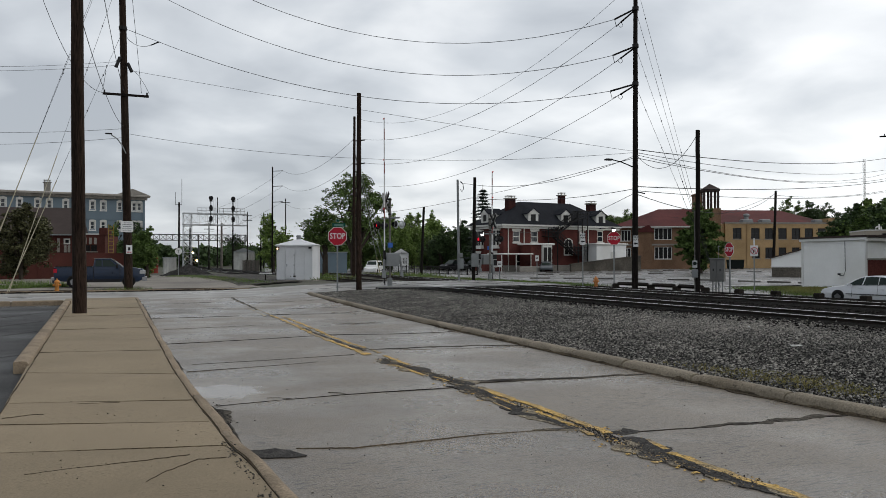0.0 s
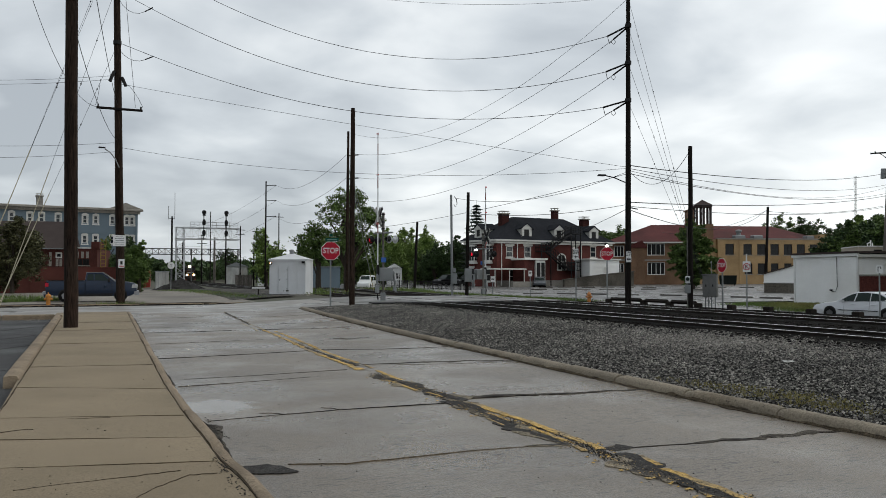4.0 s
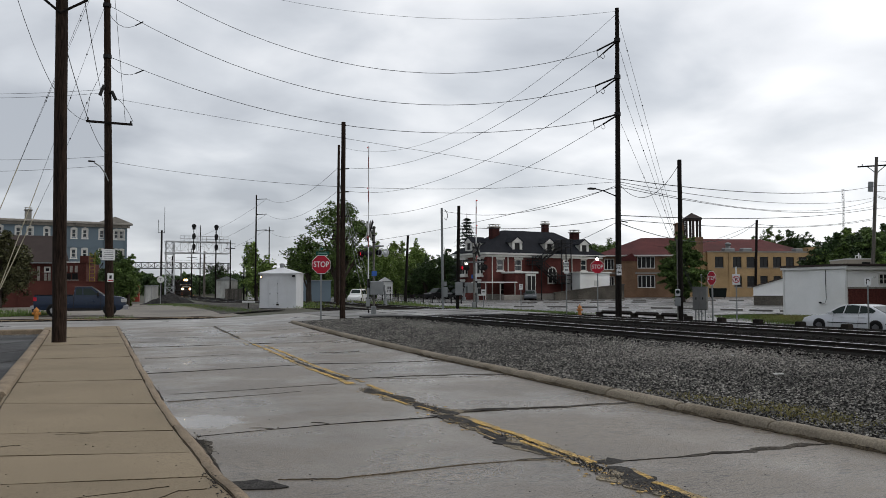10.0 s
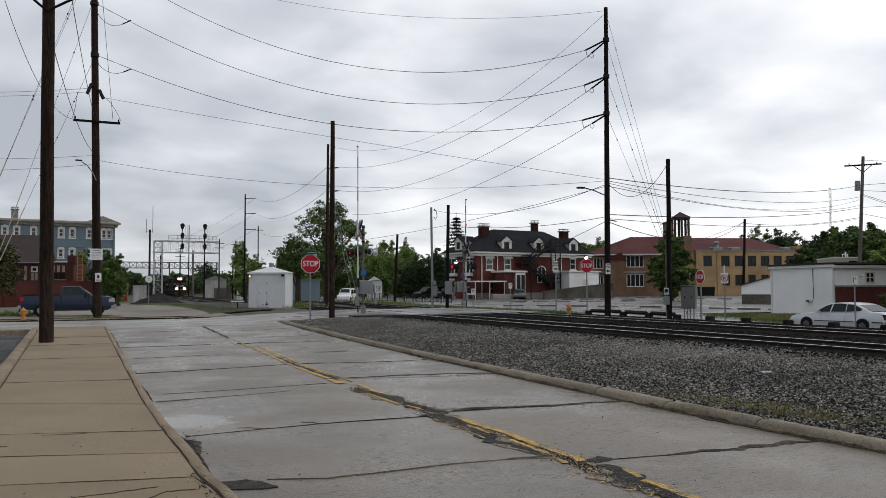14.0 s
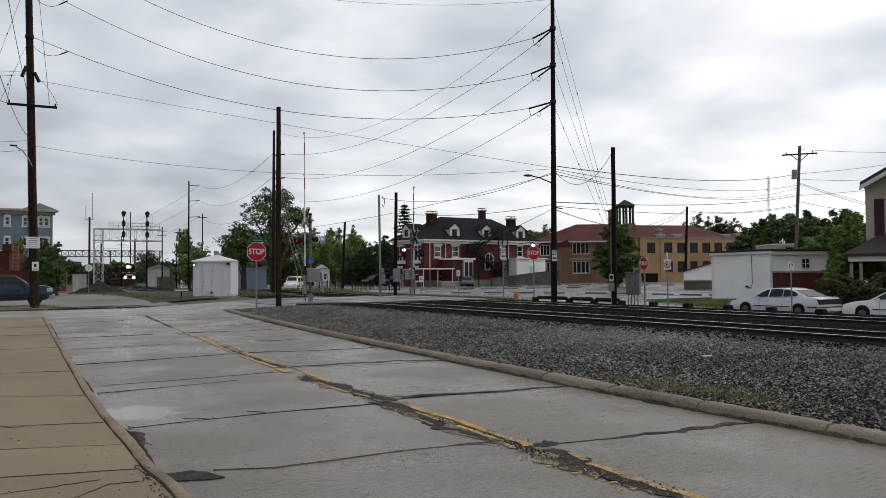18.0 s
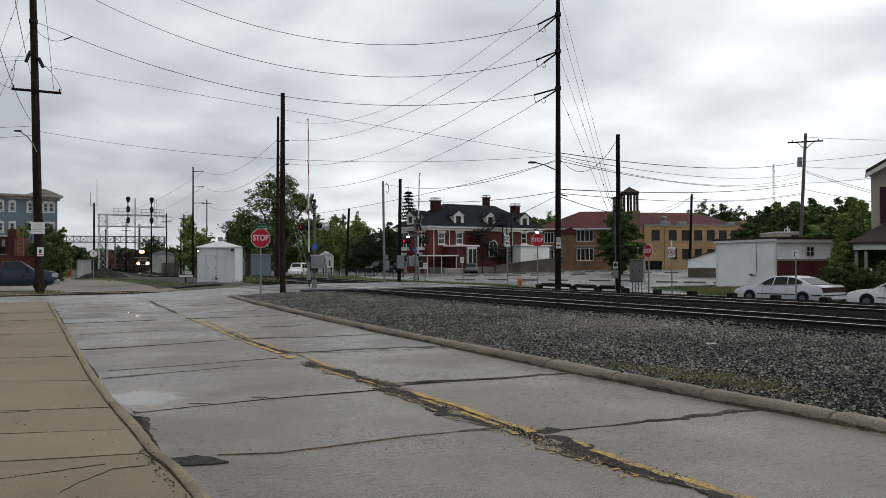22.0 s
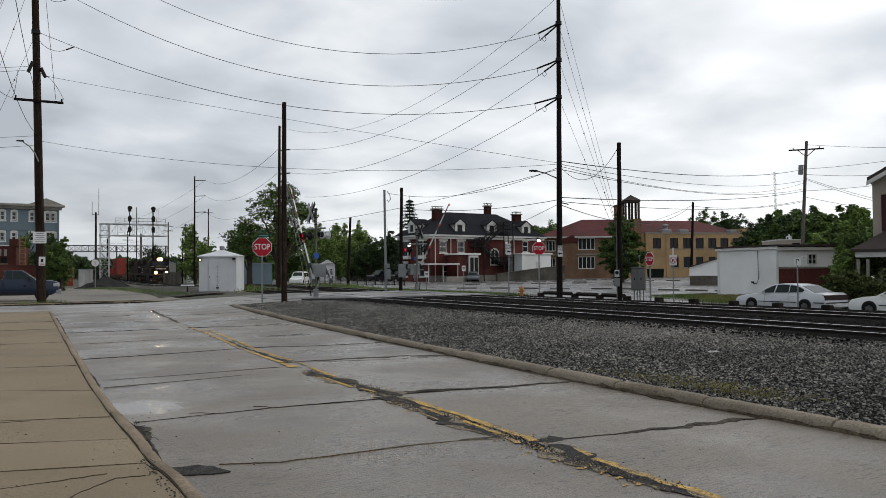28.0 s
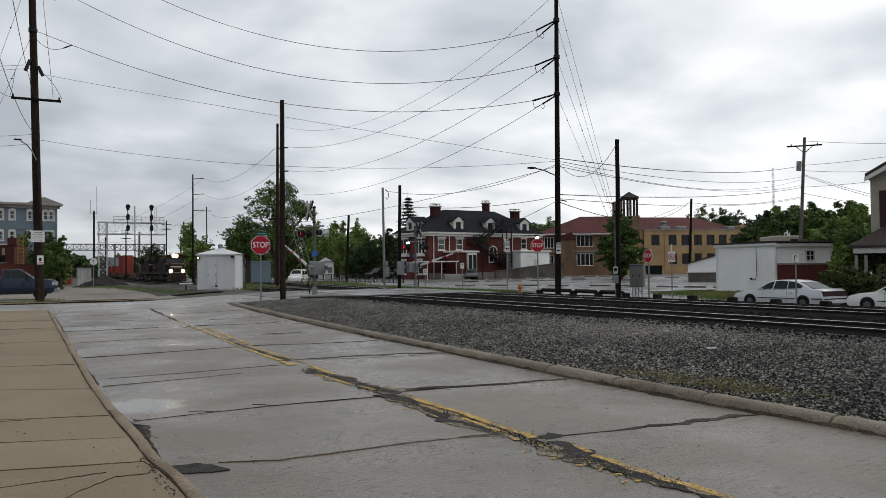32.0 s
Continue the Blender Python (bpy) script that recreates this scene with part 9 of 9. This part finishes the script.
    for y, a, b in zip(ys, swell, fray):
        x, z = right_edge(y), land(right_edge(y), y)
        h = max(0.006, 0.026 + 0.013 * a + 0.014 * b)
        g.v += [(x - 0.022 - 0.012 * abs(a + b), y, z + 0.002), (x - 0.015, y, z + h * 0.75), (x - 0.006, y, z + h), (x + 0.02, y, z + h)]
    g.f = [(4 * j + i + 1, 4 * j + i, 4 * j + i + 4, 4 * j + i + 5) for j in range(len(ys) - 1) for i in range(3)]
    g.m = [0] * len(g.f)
    wear("gutter_dirt", g, surface("gutter_dirt", (0.082, 0.064, 0.043), 0.9, 0.5, 4, 45, 0.8, stain=(0.05, 0.04, 0.028), grain=2.0, spec=0.1), "dark strip at the kerb foot, painted shadow line and damp dirt")
    path = [(-0.79 + 0.011 * (y - 14), y) for y in steps(9.0, 33.0, 1.0)]
    wear("kerb_joint", ragged(path, [0.016 * rnd.choice((0.4, 0.7, 1.0)) for _ in path], rnd, 0.0935, rough=0.9), DIRT, "dark gap between sidewalk and raised kerb")
    # cracks in the sidewalk
    for path, w in (([(-0.44, 6.86), (-0.26, 6.91), (0.21, 6.95), (0.6, 7.0), (0.82, 7.02)], 0.006), ([(0.4, 6.3), (0.55, 6.54), (0.82, 6.83), (1.1, 6.8)], 0.008), ([(-0.1, 10.0), (0.1, 9.95), (0.4, 9.9)], 0.006), ([(-0.8, 9.4), (-0.5, 9.5), (-0.4, 9.45)], 0.004)):
        fine = [(ax + (bx - ax) * k / 5 + rnd.uniform(-0.008, 0.008), ay + (by - ay) * k / 5 + rnd.uniform(-0.012, 0.012)) for (ax, ay), (bx, by) in zip(path, path[1:]) for k in range(5)]
        wear("crack", ragged(fine, [w * rnd.uniform(0.3, 1.0) for _ in fine], rnd, 0.0905, 0.01, 0.8, 0.025), DIRT, "thin dark crack in the sidewalk")
    # joints between the sidewalk's panels: dirt that comes and goes along each of them
    for y0, y1, w, mat in ((7.75, 7.25, 0.003, SEAM), (9.05, 8.37, 0.0035, SEAM), (10.35, 9.75, 0.006, SEAM), (13.05, 12.06, 0.007, SEAM), (15.8, 15.36, 0.012, DIRT), (20.8, 20.6, 0.009, SEAM), (25.6, 25.5, 0.02, DIRT), (29.4, 29.4, 0.025, DIRT)):
        x0, x1 = -0.8, left_edge(y1) - 0.18
        path = [(x0 + (x1 - x0) * k / 12, y0 + (y1 - y0) * k / 12 + rnd.uniform(-0.006, 0.006)) for k in range(13)]
        wear("panel_joint", ragged(path, [w * rnd.choice((0.3, 0.6, 1.0, 1.2)) for _ in path], rnd, 0.0908, 0.01, 0.8, 0.03), mat, "dirt-filled joint in the sidewalk")
    for path, w in (([(-4.2, 26.2), (-2.37, 27.44), (-1.34, 29.6)], 0.05), ([(-4.0, 22.9), (-2.07, 23.96), (-1.1, 25.6)], 0.04), ([(-3.6, 19.9), (-1.8, 20.95), (-1.1, 22.0)], 0.045), ([(-3.0, 15.6), (-1.41, 16.35), (-1.0, 16.7)], 0.05)):
        wear("lot_seam", ragged(path, [w * rnd.uniform(0.4, 1) for _ in path], rnd, -0.0255, 0.006, 0.8, 0.05), TAR, "dark seam in the car park asphalt")
    g = Geo()
    for _ in range(420):
        u = rnd.random()
        x, y = -5.2 + 4.2 * u + rnd.gauss(0, 0.1), 34.0 - 0.75 * rnd.random() ** 2 * (0.4 + u)
        if rnd.random() < 0.3:
            x, y = -0.95 + 0.011 * (y - 14) - 0.35 * rnd.random() ** 2, rnd.uniform(14, 33)
        g.ball((x, y, -0.02), rnd.uniform(0.008, 0.03), 5, 3, (rnd.uniform(0.7, 1.5), 1, 0.6))
    tagged(part("lot_grit", g, DUST), "pale grit and litter washed to the kerb", "grit", "", "stuff")
    # grit and fallen bits strewn over road and sidewalk
    g = Geo()
    for _ in range(260):
        y = 5.5 + 14 * rnd.random() ** 1.6
        x = rnd.uniform(-0.8, 7.4)
        if abs(x - 1.25) < 0.16:
            continue
        r = rnd.uniform(0.003, 0.009)
        g.ball((x, y, land(x, y) + (0.09 if x < 1.2 else 0.004)), r, 5, 3, (rnd.uniform(0.7, 1.5), 1, 0.5))
    tagged(part("grit", g, TAR), "small dark grit on the pavement", "grit", "", "stuff")
    # loose crumbs along the broken centre joint
    for mat, n, name, label in ((PATCH, 1700, "crumbs", "loose asphalt crumbs on the centre joint"), (CONCRETE, 500, "chips", "pale concrete chips along the centre joint"), (YELLOW, 420, "paint_flakes", "yellow paint flakes along the centre joint")):
        g = Geo()
        for _ in range(n):
            y = rnd.choice((rnd.uniform(4.6, 6.9), rnd.uniform(6.8, 10.4), rnd.uniform(10.2, 13.2), rnd.uniform(4.6, 13.0)))
            mid = 4.56 + 0.06 * math.sin(1.9 * y) + (0.06 if y > 9.5 else 0)
            x = mid + rnd.gauss(0, 0.055 if mat is PATCH else 0.11)
            r = rnd.uniform(0.004, 0.014) if mat is not YELLOW else rnd.uniform(0.01, 0.028)
            k = len(g.v)
            a = rnd.uniform(0, 6.28)
            c, s, h = r * math.cos(a), r * math.sin(a), 0.009 + (r * 0.6 if mat is not YELLOW else 0.002)
            z = land(x, y)
            g.v += [(x + c, y + s, z + 0.002), (x - s * 1.3, y + c * 1.3, z + 0.002), (x - c, y - s, z + 0.002), (x + s, y - c, z + 0.002), (x + 0.2 * c, y + 0.2 * s, z + h)]
            g.f += [(k, k + 1, k + 4), (k + 1, k + 2, k + 4), (k + 2, k + 3, k + 4), (k + 3, k, k + 4)]
        g.m = [0] * len(g.f)
        tagged(part(name, g, mat), label, "crumbs", "", "stuff")
    # crumbled concrete in the kerb joint
    g = Geo()
    for _ in range(260):
        y = rnd.choice((rnd.gauss(9.2, 0.3), rnd.uniform(5.5, 7.4)))
        x = (1.36 if y > 8 else 1.11) + rnd.gauss(0, 0.035)
        r = rnd.uniform(0.003, 0.010)
        g.ball((x, y, land(x, y) + (0.006 if y > 8 else 0.093)), r, 5, 3, (rnd.uniform(0.7, 1.5), 1, 0.6))
    tagged(part("rubble", g, PATCH), "crumbled concrete and dead leaves at the kerb", "rubble", "", "stuff")


def tufts(name, spots, mat, label, seed):
    """Grass blades: spots of (x, y, spread_x, spread_y, count, height)."""
    rnd = random.Random(seed)
    g = Geo()
    for x, y, sx, sy, n, h in spots:
        for _ in range(n):
            px, py = rnd.gauss(x, sx), rnd.gauss(y, sy)
            z = land(px, py) + 0.02
            a, hh = rnd.uniform(0, 6.28), h * rnd.uniform(0.4, 1.3)
            w = 0.012 + 0.09 * hh * rnd.random()
            dx, dy = math.cos(a) * w, math.sin(a) * w
            lx, ly = rnd.gauss(0, 0.35) * hh, rnd.gauss(0, 0.35) * hh
            k = len(g.v)
            g.v += [(px - dx, py - dy, z), (px + dx, py + dy, z), (px + lx, py + ly, z + hh)]
            g.f.append((k, k + 1, k + 2))
    ob = new(name, bpy.data.meshes.new(name))
    ob.data.from_pydata(g.v, [], g.f)
    ob.data.materials.append(mat)
    return tagged(ob, label, "grass", "", "stuff")


def weeds():
    far = [(24.2 + 0.25 * math.sin(y), y, 0.35, 0.5, int(130 + 120 * math.sin(2.7 * y)), 0.13) for y in steps(36.0, 62.0, 0.7)] + [(25.0, y, 0.5, 0.6, int(90 + 85 * math.sin(3.9 * y)), 0.12) for y in steps(36.5, 60, 0.8)]
    far += [(26.0 + 0.12 * (y - 62), y, 0.8, 1.5, 160, 0.3) for y in steps(62, 112, 2.0)]
    tufts("grass_strip", far, GRASS, "rough green grass strip beyond the tracks", 1)
    tufts("grass_shop", [(x * 1.2, y * 1.2, 0.95, 0.7, 2200, 0.13) for x, y in ((31.6, 29.6), (32.6, 29.2), (33.6, 29.9), (31.2, 31.0), (30.8, 28.0), (32.5, 27.5), (32.4, 31.4))], GRASS, "green grass before the white shop", 2)
    tufts("grass_left", [(-5.4 + 0.55 * i, 54.0 + 0.35 * i, 0.45, 0.4, 420, 0.2) for i in range(9)] + [(-2.5 - i, 62 + i, 0.8, 1, 120, 0.25) for i in range(6)] + [(1.5, 48.6, 0.5, 0.2, 120, 0.16), (2.6, 48.8, 0.4, 0.2, 90, 0.16)], GRASS, "weedy grass by the street edge", 3)
    tufts("grass_drive", [(10.2 - 0.03 * (y - 60), y, 0.6, 1.2, 190, 0.07) for y in steps(54, 100, 1.6)], GRASS, "grass strip beside the gravel drive", 4)
    weed = surface("dry_weed", (0.225, 0.195, 0.068), 0.8, 0.3, 1, 8, 0, island=0.6, stain=(0.15, 0.185, 0.055))
    patch = [(8.30, 9.3, 0.12, 0.30, 260), (8.42, 8.75, 0.16, 0.22, 330), (8.25, 8.3, 0.12, 0.22, 300), (8.62, 8.35, 0.12, 0.16, 120), (8.36, 7.85, 0.15, 0.2, 260), (8.62, 7.75, 0.16, 0.16, 300), (8.3, 7.3, 0.13, 0.2, 420), (8.55, 7.15, 0.13, 0.14, 330), (8.28, 6.85, 0.10, 0.14, 260), (8.62, 6.45, 0.09, 0.08, 110), (8.2, 9.95, 0.1, 0.25, 60), (8.1, 6.2, 0.1, 0.2, 40)]
    tufts("kerb_weeds", [(x + dx, y + dy, w * 0.75, d * 0.75, n // 3, 0.04) for x, y, w, d, n in patch for dx, dy in ((-0.12, 0.1), (0.05, -0.14), (0.1, 0.12))], weed, "thin yellowish weeds in the gravel by the kerb", 5)
    tufts("hut_weeds", [(15.6, 56.0, 0.6, 0.5, 200, 0.2), (17.0, 60, 0.8, 1.5, 200, 0.25), (18.2, 66, 0.8, 2, 250, 0.3)], GRASS, "weeds round the signal hut", 6)


def stones():
    """Crushed stone strewn over the gravel bed, thick near the road and thinner away."""
    rs = np.random.RandomState(4)
    ring = [(math.cos(k), math.sin(k)) for k in (0.2, 2.3, 4.4)]
    base = np.array([(x, y, -0.6) for x, y in ring] + [(0.62 * x, 0.62 * y, 0.62) for x, y in ring])
    tri = np.array([(3, 4, 5), (0, 1, 4), (0, 4, 3), (1, 2, 5), (1, 5, 4), (2, 0, 3), (2, 3, 5)])
    for name, (x0, x1), (y0, y1), n, lo, hi in (("gravel_stones", (7.6, 14.6), (3, 17), 80000, 0.009, 0.025), ("gravel_stones_far", (7.6, 14.3), (17, 36.4), 68000, 0.010, 0.028), ("dusty_stones", (10, 14.2), (11, 17), 5200, 0.012, 0.032), ("track_stones", (14.0, 24.2), (6, 36.4), 26000, 0.03, 0.055), ("oily_stones", (12.9, 14.7), (6, 36.4), 12000, 0.018, 0.045)):
        x, y = rs.uniform(x0, x1, n), rs.uniform(y0, y1, n)
        keep = x > np.array([right_edge(v) + 0.24 for v in y])
        if name == "oily_stones":
            keep &= x > 14.7 - 1.8 * rs.rand(n) ** 1.6
        x, y = x[keep], y[keep]
        if name == "dusty_stones":
            x, y = 12.3 + 1.0 * rs.randn(len(x)), 13.6 + 1.1 * rs.randn(len(x))
        n = len(x)
        u = np.clip((x - 6) / 7, 0, 1)
        z = 0.25 * u * u * (3 - 2 * u) + 0.035
        if name == "track_stones":
            d = np.minimum(np.abs(x - 16.3), np.abs(x - 21.3))
            z = np.where(d < 1.5, 0.12, np.where(d < 2.1, 0.12 - (d - 1.5) * 0.3, z - 0.02)) + 0.01
            keep = (np.abs(d - 0.7525) > 0.09)
            x, y, z = x[keep], y[keep], z[keep]
            n = len(x)
        s = rs.uniform(lo, hi, n)
        v = base[None] * rs.uniform(0.5, 1.45, (n, 6, 1)) * s[:, None, None]
        a, b = rs.uniform(0, 6.28, n), rs.uniform(-0.75, 0.75, n)
        ca, sa, cb, sb = np.cos(a), np.sin(a), np.cos(b), np.sin(b)
        rot = np.stack([np.stack([ca, -sa * cb, sa * sb], -1), np.stack([sa, ca * cb, -ca * sb], -1), np.stack([0 * a, sb, cb], -1)], 1)
        v = np.einsum("nij,nkj->nki", rot, v)
        v[:, :, 2] *= 0.65
        v += np.stack([x, y, z + s * rs.uniform(-0.25, 0.5, n)], -1)[:, None]
        f = (tri[None] + 6 * np.arange(n)[:, None, None]).reshape(-1, 3)
        me = bpy.data.meshes.new(name)
        me.vertices.add(n * 6)
        me.vertices.foreach_set("co", v.reshape(-1))
        me.loops.add(len(f) * 3)
        me.loops.foreach_set("vertex_index", f.reshape(-1).astype(np.int32))
        me.polygons.add(len(f))
        me.polygons.foreach_set("loop_start", np.arange(0, len(f) * 3, 3, dtype=np.int32))
        me.update(calc_edges=True)
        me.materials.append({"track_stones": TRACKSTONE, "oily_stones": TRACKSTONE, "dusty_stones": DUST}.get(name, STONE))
        tagged(new(name, me), "loose grey crushed stone beside the tracks", "gravel", "", "stuff")


def ties():
    for name, off in (("track_near", -5.0), ("track_far", 0.0)):
        tr = bpy.data.objects[name]
        rnd = random.Random(6)
        first = None
        for i in range(112):
            y = 4.0 + 0.53 * i
            if 37.0 < y < 46.4:
                continue
            m = pose(track_x(y) + off + rnd.uniform(-0.04, 0.04), y, track_z(y) - 0.265, 0, 0, rnd.uniform(-1.2, 1.2))
            if first is None:
                first = part("tie", Geo().mid((0, 0, 0), (2.6, 0.23, 0.18), cut=0.02), TIE, tr, m=m)
            else:
                again(first, m, tr)


def crossing_deck():
    """The raised road surface between and beside the rails."""
    deck = thing("crossing_deck", None, "dark asphalt and plank deck of the level crossing", "", "", "structure")
    edges = []
    for c in (16.3, 21.3):
        edges += [(c - 0.66, c + 0.66), (c - 1.6, c - 0.83), (c + 0.83, c + 1.6)]
    for a, b in edges + [(17.92, 19.68)]:
        part("panel", Geo().box(a, 37.0, 0.1, b, 46.6, 0.35, cut=0.01), DECK, deck)
    for a, b, za, zb in ((12.2, 14.68, 0.255, 0.35), (22.92, 25.6, 0.35, 0.255)):
        part("ramp", Geo().add([(a, 37.0, za), (b, 37.0, zb), (b, 46.6, zb), (a, 46.6, za), (a, 37.0, 0), (b, 37.0, 0), (b, 46.6, 0), (a, 46.6, 0)], [(0, 1, 2, 3), (4, 5, 1, 0), (6, 7, 3, 2), (5, 6, 2, 1), (7, 4, 0, 3)]), DECK, deck)
    # a broken asphalt edge before the crossing
    rnd = random.Random(2)
    xs = steps(12.6, 19.5, 0.3)
    wear("asphalt_edge", ribbon(wobble(rnd, [(x, 36.7 + 0.15 * math.sin(x)) for x in xs], 0.05), [1.2 * rnd.uniform(0.6, 1.2) for _ in xs], 0.10, 0.14), ASPHALT, "broken asphalt edge of the crossing")
    # far kerb of the street
    kerb = thing("kerb_far", None, "low worn kerb along the far side of the street", "", "", "structure")
    for i in range(22):
        x = -40 + 2.2 * i
        part("kerb_stone", Geo().box(x + 0.01, 46.25, -0.1, x + 2.18, 46.45, 0.10 + land(x, 46), cut=0.03), KERB, kerb)
        for k in range(6):
            a = x + 0.36 * k + rnd.uniform(0, 0.06)
            part("kerb_face", Geo().box(a, 46.2, -0.05, a + rnd.uniform(0.26, 0.4), 46.249, 0.02 + rnd.uniform(0.015, 0.065) + land(x, 46)), TAR, kerb)
    path = [(x, 46.18) for x in steps(-38.0, 8.5, 1.5)]
    wear("kerb_joint", ragged(path, [0.12] * len(path), rnd, 0.006, rough=0.6, step=0.15), TAR, "dark wet joint along the far kerb")
    path = [(x, 47.3 + 0.1 * math.sin(x)) for x in steps(-38.0, 9.0, 1.5)]
    wear("dirt_strip", ragged(path, [0.55] * len(path), rnd, 0.004, rough=0.6, step=0.2), GROUND, "dark dirt strip along the old siding")
    # an old siding along the far kerb
    for y in (47.5, 48.95):
        wear("siding_rail", Geo().box(-40, y, -0.03, 8.0, y + 0.07, 0.05), RAILSIDE, "old rusty rail set in the ground")


sheet("yard_gravel", steps(0, 1, 0.1), steps(0, 1, 0.05), 0.012, YARD, "dark gravel yard between the drive and the track", shape=lambda u, v: (8.6 + 2.0 * v + (4.5 + 2.2 * v) * u + 0.25 * math.sin(9 * v), 51.5 + 46 * v + 2.0 * u))
lot_end = thing("kerb_lot_end", None, "raised kerb closing the asphalt car park", "", "", "structure")
for i in range(8):
    part("kerb_stone", Geo().box(-2.6 - 1.8 * i, 34.15, -0.1, -0.84 - 1.8 * i, 34.4, 0.16, cut=0.03), KERB, lot_end)
part("kerb_corner", Geo().prism([(-0.82, 33.6), (-0.57, 33.6), (-0.62, 34.0), (-0.83, 34.4), (-0.835, 34.15)], -0.1, 0.158, axis="z"), KERB, lot_end)
crossing_deck()
road_wear()
weeds()
stones()
ties()


# ---- motion ----
def motions():
    for car, back, length in TRAIN:
        walk(car, [(t, on_track(y + back, length)) for t, y in NOSE])
    for arm, swing in ((ARM_NEAR, SWING_NEAR), (ARM_FAR, SWING_FAR)):
        walk(arm, [(t, pose(*PIVOT, -a, 0, 0)) for t, a in swing])


motions()
